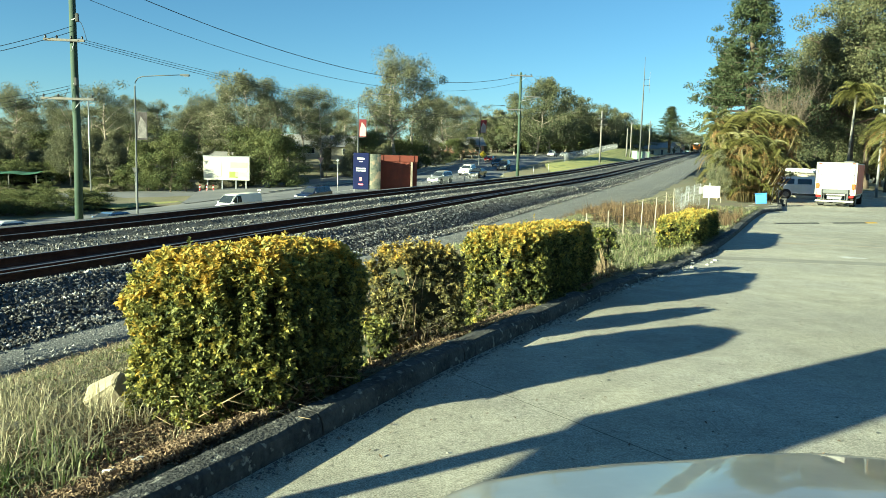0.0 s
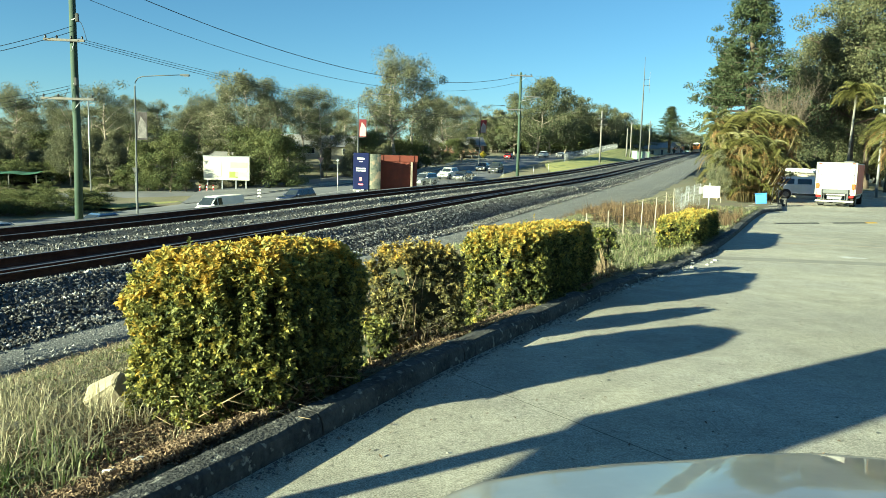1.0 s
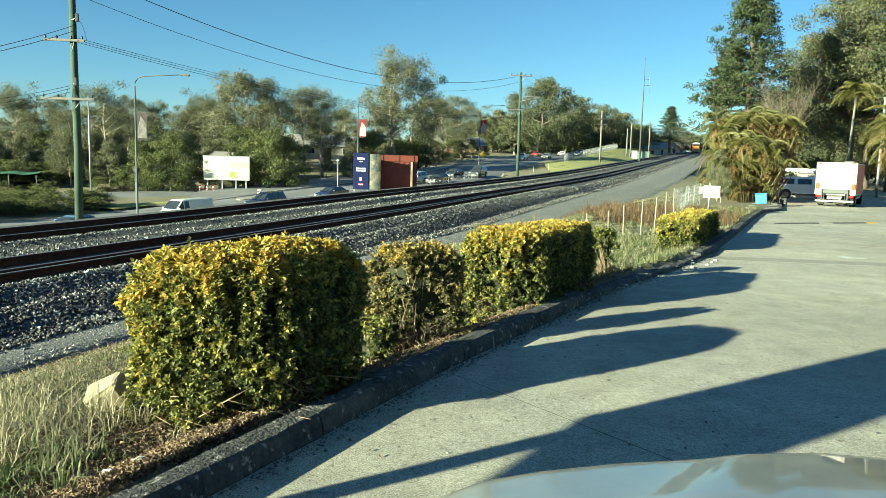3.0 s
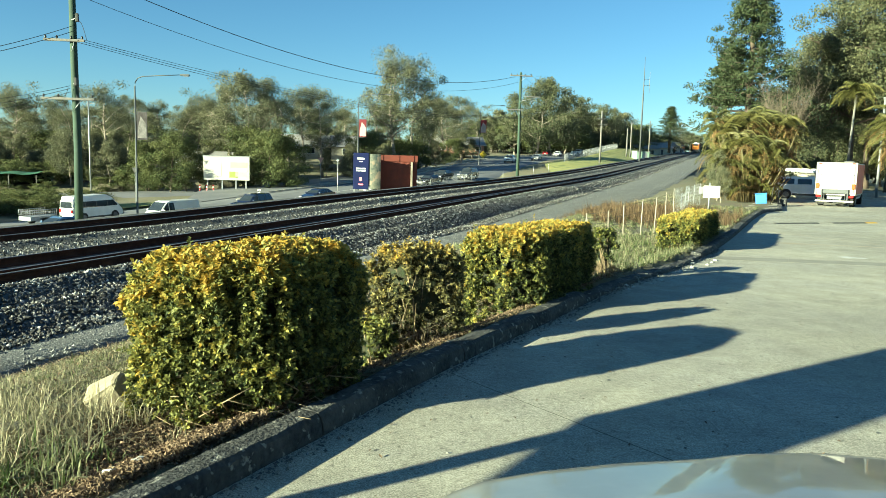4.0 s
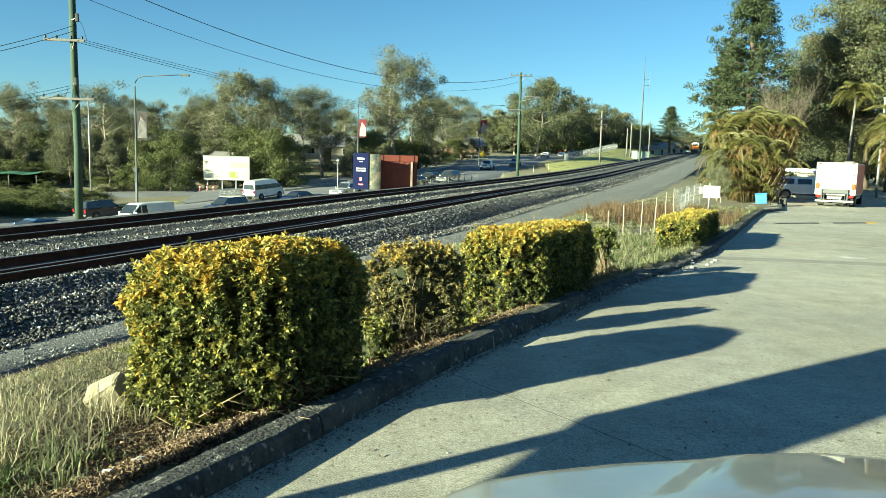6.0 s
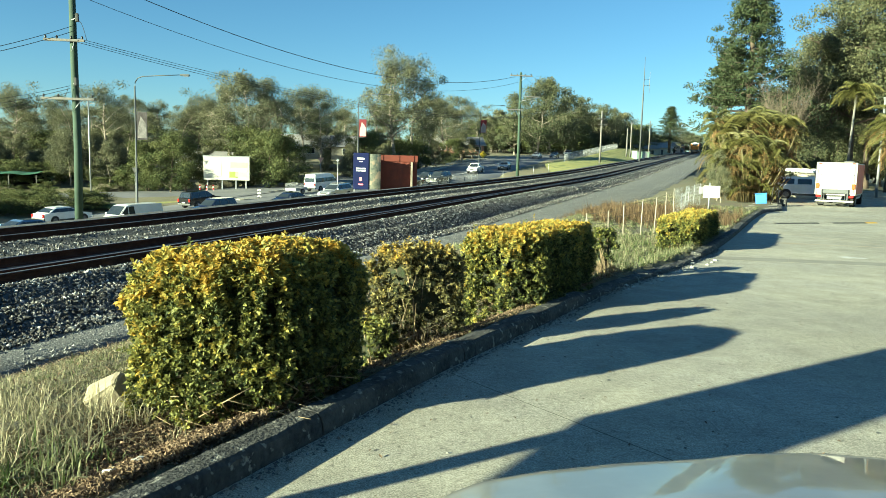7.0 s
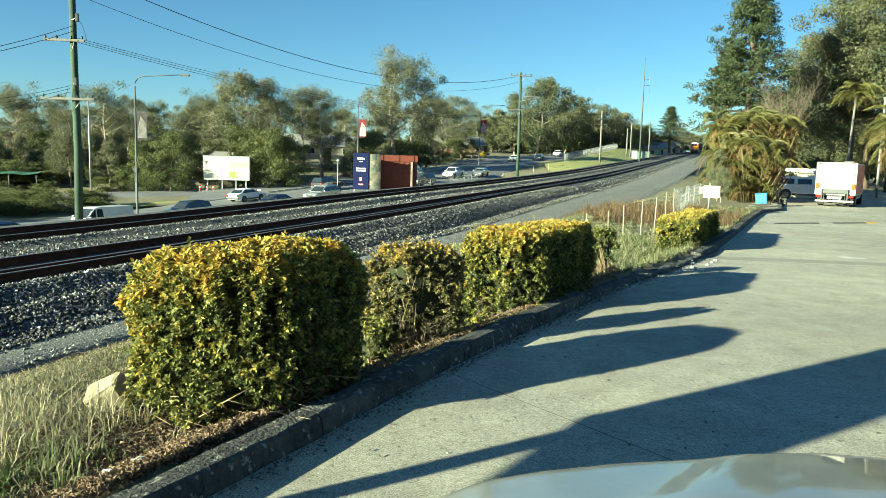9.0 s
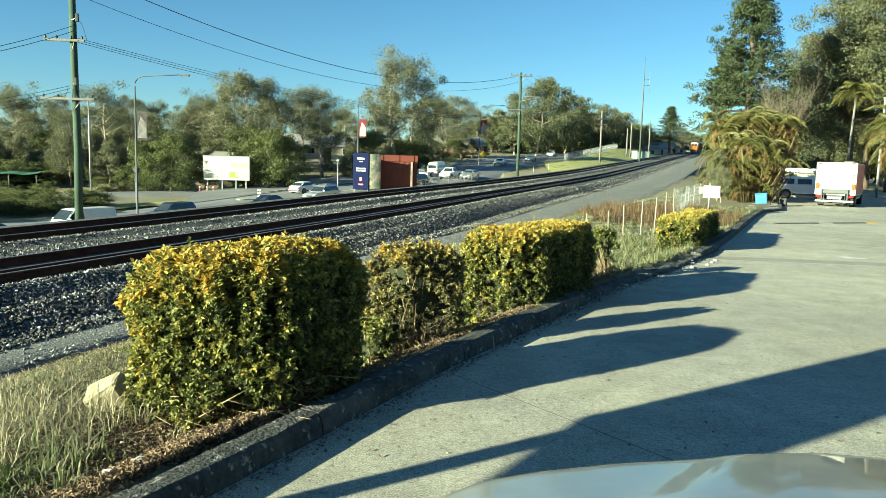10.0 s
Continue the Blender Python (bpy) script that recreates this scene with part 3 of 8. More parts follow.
# ---- foliage ----
def leaf_quads(pos, nrm, length, width, rng, spread=0.8, droop=0.0):
    """One bent diamond leaf for each position, turned roughly to its normal."""
    n = len(pos)
    nrm = nrm + rng.normal(size=(n, 3)) * spread
    nrm /= np.linalg.norm(nrm, axis=1)[:, None] + 1e-9
    t = np.cross(nrm, rng.normal(size=(n, 3)))
    t[:, 2] -= droop
    t -= nrm * np.sum(t * nrm, 1)[:, None]
    t /= np.linalg.norm(t, axis=1)[:, None] + 1e-9
    b = np.cross(nrm, t)
    L = (length * rng.uniform(0.65, 1.25, n))[:, None]
    W = (width * rng.uniform(0.7, 1.2, n))[:, None]
    v = np.stack([pos - t * L * 0.5, pos + b * W * 0.5 + nrm * L * 0.08, pos + t * L * 0.5 - nrm * L * 0.1, pos - b * W * 0.5 + nrm * L * 0.08], 1)
    f = np.arange(n * 4).reshape(n, 4)
    return v.reshape(-1, 3), f


def leaf_ovals(pos, tip_dir, length, width, rng, roll=1.0, plain=False):
    """Pointed oval leaves of six corners, folded along the midrib, growing along tip_dir."""
    n = len(pos)
    t = tip_dir / (np.linalg.norm(tip_dir, axis=1)[:, None] + 1e-9)
    up = np.array((0, 0, 1.0)) + rng.normal(size=(n, 3)) * roll
    b = np.cross(t, up)
    b /= np.linalg.norm(b, axis=1)[:, None] + 1e-9
    nn = np.cross(b, t)
    L = (length * rng.uniform(0.6, 1.25, n))[:, None]
    W = (width * rng.uniform(0.75, 1.2, n))[:, None] * 0.5
    curl = rng.uniform(0.0, 0.3, n)[:, None]
    fold = rng.uniform(0.05, 0.4, n)[:, None]
    v = np.stack([pos, pos + t * L * 0.35 + b * W + nn * W * fold, pos + t * L * 0.72 + b * W * 0.72 + nn * (W * fold - L * curl * 0.3),
                  pos + t * L - nn * L * curl, pos + t * L * 0.72 - b * W * 0.72 + nn * (W * fold - L * curl * 0.3), pos + t * L * 0.35 - b * W + nn * W * fold], 1)
    if plain:
        v = v[:, (0, 1, 3, 5)]
    c = v.shape[1]
    return v.reshape(-1, 3), np.arange(n * c).reshape(n, c)


def rounded_outline(hx, hy, radii):
    """Points and outward normals round a rectangle with rounded corners, evenly spaced."""
    pts, nr = [], []
    for sx, sy, a0, R in zip((1, -1, -1, 1), (1, 1, -1, -1), (0.0, 90.0, 180.0, 270.0), radii):
        cx, cy = sx * (hx - R), sy * (hy - R)
        for a in np.radians(a0 + np.linspace(0, 90, 9)):
            pts.append((cx + R * math.cos(a), cy + R * math.sin(a)))
            nr.append((math.cos(a), math.sin(a)))
    pts, nr = np.array(pts + pts[:1]), np.array(nr + nr[:1])
    s = np.concatenate([[0], np.cumsum(np.linalg.norm(np.diff(pts, axis=0), axis=1))])

    def along_edge(q):
        q = np.asarray(q) * s[-1]
        p = np.stack([np.interp(q, s, pts[:, k]) for k in (0, 1)], -1)
        m = np.stack([np.interp(q, s, nr[:, k]) for k in (0, 1)], -1)
        return p, m / np.linalg.norm(m, axis=1)[:, None]
    return along_edge, s[-1]


def clipped_block(n, hx, hy, h, radii, r, rng):
    """Points and normals spread evenly over the sides and top of a clipped hedge with softened edges."""
    edge, length = rounded_outline(hx, hy, radii)
    areas = np.array((length * (h - r), length * r * 1.45, 4 * (hx - r) * (hy - r)))
    kind = rng.choice(3, n, p=areas / areas.sum())
    out, m = edge(rng.random(n))
    a = np.where(kind == 1, rng.random(n) * math.pi / 2, 0.0)
    z = np.where(kind == 0, rng.random(n) * (h - r), h - r + r * np.sin(a))
    xy = out - m * (r * (1 - np.cos(a)))[:, None]
    nrm = np.column_stack([m * np.cos(a)[:, None], np.sin(a)])
    top = kind == 2
    shrink = np.sqrt(rng.random(n)) * 0.98
    xy[top] = (out - m * r)[top] * shrink[top][:, None]
    z[top] = h + 0.025 * (1 - shrink[top] ** 2)
    nrm[top] = (0, 0, 1)
    return np.column_stack([xy, z]), nrm


def hedge_bush(name_label, u0, u1, v0, v1, ztop, shoots, seed, corner=0.26, edge=0.13, yellow=1.0, bare=0.0, leaf=0.034, taper=0.0, skew=0.0, leaves="hedge_leaf"):
    """A clipped bush over the stretch u0 to u1 along the kerb and v0 to v1 behind it."""
    rng = np.random.default_rng(seed)
    yaw = 26.55
    mid = KERB_A + KERB_D * (u0 + u1) / 2 + np.array((-KERB_D[1], KERB_D[0])) * (v0 + v1) / 2
    x, y = float(mid[0]), float(mid[1])
    along_len, across = u1 - u0, v1 - v0
    z0 = gz(x, y) - 0.02
    h = ztop - z0
    corner = corner if isinstance(corner, tuple) else (corner,) * 4
    t = thing("hedge_bush", pose(x, y, z0, 0, 0, -yaw), name_label, "bush", "clipped golden hedge bushes")
    p, nrm = clipped_block(shoots, across / 2, along_len / 2, h, corner, edge, rng)
    slim = lambda x, y: across / 2 + (x - across / 2) * (1 - taper * np.clip(y / along_len + 0.5, 0, 1))
    p[:, 0] = slim(p[:, 0], p[:, 1]) + skew * p[:, 1]
    lump = np.array([noise.noise((a * 3.6 + seed, b * 3.6, e * 3.6)) + 0.6 * noise.noise((a * 9, b * 9 + seed, e * 9)) for a, b, e in p])
    depth = np.abs(rng.normal(size=shoots)) ** 1.4 * 0.06
    p = p + nrm * (lump * (0.088 - 0.06 * np.clip(nrm[:, 2], 0, 1)) - depth - 0.03)[:, None]
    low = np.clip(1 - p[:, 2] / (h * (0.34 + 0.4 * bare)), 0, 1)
    hole = np.array([noise.noise((a * 6 + 3 * seed, b * 6, e * 6)) for a, b, e in p])
    side = 1 - np.clip(nrm[:, 2], 0, 1)
    keep = (rng.random(shoots) > low * (0.3 + 1.6 * bare)) & (p[:, 2] > 0.02) & ~((hole > 0.24) & (rng.random(shoots) < 0.75 * side)) & (rng.random(shoots) > bare * 0.35)
    # New growth tint, with light painted in: sunward brighter, deep and low darker
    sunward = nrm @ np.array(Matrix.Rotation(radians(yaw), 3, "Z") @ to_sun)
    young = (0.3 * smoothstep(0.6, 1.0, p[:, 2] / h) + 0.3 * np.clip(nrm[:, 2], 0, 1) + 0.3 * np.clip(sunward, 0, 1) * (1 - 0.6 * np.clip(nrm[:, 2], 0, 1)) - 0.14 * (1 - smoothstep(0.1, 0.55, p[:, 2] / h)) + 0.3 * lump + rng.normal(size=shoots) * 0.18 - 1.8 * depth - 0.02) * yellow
    p, nrm, young, low = p[keep], nrm[keep], young[keep], low[keep]
    n = len(p)
    # each shoot: a short stem outwards and up, with pairs of leaves that close to a rosette
    axis = nrm * 0.8 + np.array((0, 0, 0.45)) + rng.normal(size=(n, 3)) * 0.42
    axis /= np.linalg.norm(axis, axis=1)[:, None]
    span = 0.058 * rng.uniform(0.6, 1.3, n)
    strays = rng.random(n) < np.where(nrm[:, 2] > 0.4, 0.012, 0.004)
    span[strays] *= 2.2
    per = 15
    k = np.tile(np.arange(per), n)
    i = np.repeat(np.arange(n), per)
    u = (k + 0.5) / per
    pos = p[i] + axis[i] * (span[i] * (u - 0.25))[:, None]
    a = k * 2.4 + rng.uniform(0, 6.28, n)[i] + rng.normal(size=len(k)) * 0.3
    e1 = np.cross(axis, np.array((0.3, 0.2, 1.0)))
    e1 /= np.linalg.norm(e1, axis=1)[:, None]
    e2 = np.cross(axis, e1)
    out = e1[i] * np.cos(a)[:, None] + e2[i] * np.sin(a)[:, None] + axis[i] * (0.15 + 0.75 * u)[:, None] + rng.normal(size=(len(k), 3)) * 0.22
    v, f = leaf_ovals(pos, out, leaf, leaf * 0.62, rng, 0.7, leaf > 0.035)
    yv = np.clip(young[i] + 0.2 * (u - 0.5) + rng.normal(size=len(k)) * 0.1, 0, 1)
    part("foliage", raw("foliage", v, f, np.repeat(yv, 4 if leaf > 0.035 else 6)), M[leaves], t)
    # solid dark core added for the twiggy heart, blocks light through the leaves
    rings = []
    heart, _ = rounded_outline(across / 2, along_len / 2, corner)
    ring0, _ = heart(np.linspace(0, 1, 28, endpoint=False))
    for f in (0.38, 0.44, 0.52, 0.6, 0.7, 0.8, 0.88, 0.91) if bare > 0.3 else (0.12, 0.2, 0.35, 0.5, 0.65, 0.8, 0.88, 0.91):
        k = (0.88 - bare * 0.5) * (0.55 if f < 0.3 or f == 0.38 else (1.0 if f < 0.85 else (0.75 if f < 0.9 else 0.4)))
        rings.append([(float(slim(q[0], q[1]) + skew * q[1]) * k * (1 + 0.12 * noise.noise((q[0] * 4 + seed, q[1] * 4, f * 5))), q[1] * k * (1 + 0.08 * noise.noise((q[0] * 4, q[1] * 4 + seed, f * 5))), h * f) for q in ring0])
    part("inner_growth", loft("inner_growth", rings), M["inner"], t, "solid dark core that blocks light inside the bush")
    runs = []
    for k in range(int(16 + 10 * along_len)):
        bx, by = rng.uniform(-0.14, 0.14) * across, rng.uniform(-0.32, 0.32) * along_len
        tx, ty = rng.uniform(-0.26, 0.26) * across, float(np.clip(by + rng.uniform(-0.25, 0.25), -0.3 * along_len, 0.36 * along_len))
        tz = h * rng.uniform(0.45, 0.9)
        mid = ((bx + tx) / 2 + rng.uniform(-0.08, 0.08), (by + ty) / 2 + rng.uniform(-0.08, 0.08), tz * rng.uniform(0.3, 0.5))
        rr = rng.uniform(0.006, 0.017)
        runs.append(([(bx, by, -0.05), mid, (tx, ty, tz)], [rr, rr * 0.7, rr * 0.3]))
        for _ in range(2):
            q = np.array(mid) + rng.normal(size=3) * np.array((across * 0.16, 0.1, 0.07))
            runs.append(([mid, tuple(q)], [rr * 0.5, rr * 0.25]))
    for k in range(int(60 + 60 * along_len + 120 * bare)):
        a = rng.uniform(0, 2 * math.pi)
        q = np.array((math.cos(a) * across * 0.5, math.sin(a) * along_len * 0.5, 0)) * rng.uniform(0.75, 1.02)
        q[2] = h * rng.uniform(0.03, 0.3)
        e = q + rng.normal(size=3) * np.array((0.1, 0.1, 0.05))
        runs.append(([q * (0.85, 0.85, 0.7), q, e], [0.005, 0.004, 0.002]))
    part("stem", tubes("stem", runs, 5), M["twig"], t)
    return t


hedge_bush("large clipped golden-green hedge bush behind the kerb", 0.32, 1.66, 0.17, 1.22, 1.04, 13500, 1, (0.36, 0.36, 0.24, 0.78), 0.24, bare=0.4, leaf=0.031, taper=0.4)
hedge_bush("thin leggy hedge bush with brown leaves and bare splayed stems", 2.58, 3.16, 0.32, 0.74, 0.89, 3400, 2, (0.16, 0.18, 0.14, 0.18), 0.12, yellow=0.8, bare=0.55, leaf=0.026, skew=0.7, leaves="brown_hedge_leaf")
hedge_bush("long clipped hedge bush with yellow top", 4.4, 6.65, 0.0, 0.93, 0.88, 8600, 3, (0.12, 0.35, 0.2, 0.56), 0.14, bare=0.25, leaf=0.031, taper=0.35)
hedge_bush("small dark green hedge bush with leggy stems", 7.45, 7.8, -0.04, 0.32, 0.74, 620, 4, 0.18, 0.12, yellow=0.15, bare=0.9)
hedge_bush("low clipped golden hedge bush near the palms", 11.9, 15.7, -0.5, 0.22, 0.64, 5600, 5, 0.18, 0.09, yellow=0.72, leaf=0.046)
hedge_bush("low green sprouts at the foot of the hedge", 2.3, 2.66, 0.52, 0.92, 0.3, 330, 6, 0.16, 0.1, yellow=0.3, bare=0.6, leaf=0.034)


def tree_mesh(seed, H, spread, first, r0, clumps, per, leaf, bark="bark", foliage="gum_leaf", droop=0.5, clump_r=0.13, lean=0.05, flat=0.75):
    """Trunk with limbs, and a crown of small leaves gathered in clumps round the twigs."""
    rng = np.random.default_rng(seed)
    runs, tips = [], []
    top = np.array((rng.normal() * lean * H, rng.normal() * lean * H, H * 0.86))
    fork = np.array((top[0] * 0.4, top[1] * 0.4, H * first))
    bend = lambda a, b, k: (a + b) / 2 + rng.normal(size=3) * np.linalg.norm(b - a) * k
    base = np.zeros(3) - (0, 0, 0.3)
    m = bend(base, fork, 0.03)
    runs.append(([base, m, fork], [r0, r0 * 0.8, r0 * 0.62]))
    m2 = bend(fork, top, 0.06)
    runs.append(([fork, m2, top], [r0 * 0.6, r0 * 0.36, r0 * 0.1]))
    n_l = max(5, clumps // 5)
    for i in range(n_l):
        f = (i + 0.5) / n_l
        start = fork + (top - fork) * (f ** 1.1) * 0.85
        ang = i * 2.4 + rng.normal() * 0.4
        wide = spread * (0.55 + 0.45 * math.sin(math.pi * min(1, 0.22 + f * 0.8))) * rng.uniform(0.7, 1.15)
        end = start + np.array((math.cos(ang) * wide, math.sin(ang) * wide, H * rng.uniform(0.04, 0.2) * (1.1 - f * 0.5)))
        end[2] = min(end[2], H * 0.97)
        mid = bend(start, end, 0.12)
        rr = r0 * (0.38 - 0.22 * f)
        runs.append(([start, mid, end], [rr, rr * 0.6, rr * 0.2]))
        for _ in range(max(2, clumps // n_l)):
            q = mid + (end - mid) * rng.uniform(0, 1.1)
            tip = q + rng.normal(size=3) * np.array((spread * 0.26, spread * 0.26, H * 0.05))
            tip[2] = np.clip(tip[2], H * first * 0.8, H * 0.98)
            runs.append(([q, bend(q, tip, 0.15), tip], [rr * 0.35, rr * 0.2, rr * 0.08]))
            tips.append(tip)
    for _ in range(clumps // 5):
        tips.append(top + rng.normal(size=3) * np.array((spread * 0.25, spread * 0.25, H * 0.05)))
    tips = np.array(tips)
    cr = clump_r * H * rng.uniform(0.55, 1.15, len(tips))
    idx = rng.integers(0, len(tips), clumps * per)
    d = rng.normal(size=(len(idx), 3))
    d /= np.linalg.norm(d, axis=1)[:, None]
    rad = cr[idx] * rng.random(len(idx)) ** 0.45
    off = d * rad[:, None] * np.array((1, 1, flat))
    pos = tips[idx] + off
    young = np.clip(0.25 + 0.45 * (pos[:, 2] / H - 0.5) + rng.normal(size=len(idx)) * 0.12 + np.repeat(rng.normal(size=(len(tips), 1)) * 0.18, 1, 1)[idx, 0], 0, 1)
    v, f = leaf_quads(pos, d, leaf, leaf * 0.5, rng, 0.4, droop)
    v[:, 2] = np.minimum(v[:, 2], H)
    return tubes("trunk", runs, 6), raw("crown", v, f, np.repeat(young, 4)), bark, foliage


def plant(name, kit, x, y, scale, turn, label, category, group="", wide=1.0, z=None):
    t = thing(name, pose(x, y, gz(x, y) if z is None else z, 0, 0, turn), label, category, group)
    a = part("trunk", kit[0], M[kit[2]], t)
    b = part("crown", kit[1], M[kit[3]], t)
    for o in (a, b):
        o.scale = (scale * wide, scale * wide, scale)
    return t


GUM = [tree_mesh(11, 20, 4.6, 0.34, 0.36, 50, 190, 0.31, clump_r=0.095), tree_mesh(12, 20, 5.4, 0.3, 0.38, 58, 185, 0.31, clump_r=0.095), tree_mesh(13, 20, 3.6, 0.42, 0.32, 38, 190, 0.3, lean=0.08, clump_r=0.09),
       tree_mesh(14, 20, 6.2, 0.25, 0.44, 68, 185, 0.31, clump_r=0.095), tree_mesh(15, 20, 4.2, 0.3, 0.34, 34, 190, 0.3, clump_r=0.09)]
SHRUB = [tree_mesh(21, 10, 3.4, 0.1, 0.2, 60, 130, 0.36, "dark_bark", "dark_leaf", 0.2, 0.15), tree_mesh(22, 10, 3.9, 0.08, 0.2, 66, 130, 0.36, "dark_bark", "dark_leaf", 0.2, 0.16), tree_mesh(23, 10, 3.0, 0.16, 0.2, 44, 130, 0.34, "bark", "gum_leaf", 0.4, 0.14)]

FAR = [tree_mesh(25, 10, 3.4, 0.1, 0.2, 50, 62, 0.5, "dark_bark", "dark_leaf", 0.2, 0.15), tree_mesh(26, 10, 3.9, 0.08, 0.2, 54, 62, 0.5, "dark_bark", "dark_leaf", 0.2, 0.16), tree_mesh(27, 10, 3.0, 0.16, 0.2, 40, 66, 0.48, "bark", "gum_leaf", 0.4, 0.14)]


def spot(b, d):
    """Plan position at bearing tangent b and forward distance d."""
    return b * d, d

# ---- trees across the road ----
DOME = [tree_mesh(61, 20, 5.6, 0.12, 0.42, 88, 105, 0.5, foliage="dome_leaf", clump_r=0.1, droop=0.6), tree_mesh(62, 20, 4.8, 0.1, 0.4, 76, 105, 0.5, foliage="dome_leaf", clump_r=0.105, droop=0.6)]
TREES = [(-0.588, 122, 13.0, 3, 1), (-0.561, 130, 11.0, 2, 1), (-0.526, 140, 9.3, 4, 1.1), (-0.488, 118, 11.0, 2, 1), (-0.458, 116, 12.9, 0, 1.1), (-0.43, 125, 11.8, 4, 1), (-0.402, 135, 9.6, 1, 1.1), (-0.372, 120, 10.2, 2, 1.1), (-0.336, 125, 12.6, 0, 1), (-0.312, 135, 12.3, 1, 1), (-0.292, 116, 15.0, 3, 0.9)]
TREES += [(-0.271, 114, 15.3, 1, 1), (-0.242, 125, 12.4, 4, 1), (-0.209, 125, 14.9, 2, 1.2), (-0.192, 135, 15.0, 0, 1), (-0.166, 125, 14.4, 1, 1), (-0.142, 150, 12.6, 3, 1), (-0.105, 140, 15.9, 2, 0.9), (-0.072, 135, 22.7, 3, 0.85)]
TREES += [(-0.049, 140, 20.4, 0, 1), (-0.026, 150, 16.3, 4, 1), (-0.003, 165, 16.5, 1, 1), (0.022, 180, 18.5, 1, 1.1), (0.042, 215, 18.0, 0, 1), (0.065, 190, 13.3, 3, 1), (0.093, 165, 17.4, 1, 1), (0.12, 160, 20.3, 3, 1)]
TREES += [(0.142, 168, 21.1, 1, 1), (0.16, 180, 19.1, 0, 1.1), (0.185, 190, 19.2, 3, 0.9), (0.208, 205, 18.7, 1, 1), (0.229, 215, 18.5, 3, 1), (0.245, 230, 15.9, 1, 1)]
rt = random.Random(8)
for b, d, top, v, w in TREES:
    if b > 0.06:
        d, top = d * 1.4, 1.6 + (top - 1.6) * 1.4
    x, y = spot(b, d)
    kit, words = (DOME[v % 2], "broad gum tree with dense foliage to the ground") if b > 0.06 else (GUM[v], "tall gum tree with pale trunk and sparse olive foliage")
    plant("gum_tree", kit, x, y, (top - gz(x, y)) / 20, rt.uniform(0, 360), words, "tree", "gum trees across the road", w)
for i in range(46):
    b = -0.67 + 0.92 * (i + rt.random()) / 46
    d = rt.uniform(165, 205) if b < 0.03 else rt.uniform(265, 320)
    x, y = spot(b, d)
    plant("gum_tree", GUM[rt.randrange(5)], x, y, rt.uniform(0.5, 0.72), rt.uniform(0, 360), "gum tree with grey-green foliage in the wood", "tree", "gum trees across the road", 1.15)
# dense low trees and shrubs along the far verge: bearing, distance, height, wide, kind
for b, d, h, w, v in ((-0.40, 102, 7.4, 1.0, 0), (-0.375, 99, 8.4, 1.0, 1), (-0.35, 101, 7.6, 1.1, 0), (-0.325, 106, 6.5, 1, 2), (-0.455, 104, 6.5, 1, 2), (-0.485, 108, 7, 1, 2), (-0.238, 103, 8.8, 1.0, 1), (-0.215, 104, 8.2, 1.0, 0), (-0.262, 106, 8.0, 1, 0), (-0.265, 112, 9.5, 1, 1),
                      (-0.13, 122, 6.5, 0.8, 2), (-0.16, 126, 5.0, 0.9, 2), (-0.112, 128, 8.6, 0.9, 0), (-0.09, 130, 7.5, 1, 2), (-0.06, 138, 6.5, 1.2, 1), (-0.035, 142, 6.0, 1.2, 0), (-0.015, 150, 6.0, 1.1, 2), (0.005, 160, 5.6, 1.2, 0), (0.022, 164, 6.6, 1, 2), (0.045, 172, 6.2, 1, 1), (0.06, 178, 6.4, 1, 2),
                      (0.078, 186, 7.0, 1, 0), (0.1, 190, 6.5, 1, 1), (0.125, 196, 6.0, 1.1, 0), (0.15, 204, 7, 1.1, 1), (0.175, 212, 7, 1.1, 0), (0.2, 222, 7, 1.2, 1), (0.225, 232, 7, 1.2, 0), (-0.60, 112, 4, 1.3, 0), (-0.56, 128, 4.5, 1.4, 2), (-0.52, 112, 4.2, 1.2, 2), (-0.5, 125, 6, 1.2, 1), (-0.58, 135, 6, 1.2, 1), (-0.63, 130, 6, 1.2, 0)):
    if b > 0.04:
        d, h = d * 1.4, h * 1.4
    x, y = spot(b, d)
    plant("tree" if h > 6 else "shrub", SHRUB[v], x, y, h / 10, rt.uniform(0, 360), "dense leafy dark green tree by the road" if v < 2 else "loose olive-brown shrub by the road", "tree" if h > 6 else "shrub", "low trees along the verge", w)
# dense unseen trees on the low road's near side, added to shade it
for x, y, h in ((-56.0, 59.0, 0.6), (-53.5, 56.0, 0.55), (-58.5, 62.0, 0.62), (-60.5, 65.0, 0.6)):
    plant("tree", SHRUB[1], x, y, h, x * 31, "dense dark green tree added out of view to shade the low road", "tree", "low trees along the verge", 1.15)

M["autumn_leaf"] = leaf_mat("golden_brown_leaf", (0.13, 0.095, 0.03), (0.28, 0.2, 0.055), 0.7, 0.25, 0.25)
for b, d, h, w in ((0.036, 185, 0.5, 1.2), (0.05, 187, 0.42, 1.2), (0.098, 268, 0.7, 1.0), (-0.085, 124, 0.62, 1.0), (-0.125, 120, 0.6, 0.9)):
    plant("shrub", (SHRUB[2][0], SHRUB[2][1], "bark", "autumn_leaf"), *spot(b, d), h, b * 5000, "golden-brown leafy shrub by the road", "shrub", "golden shrubs by the road", w)

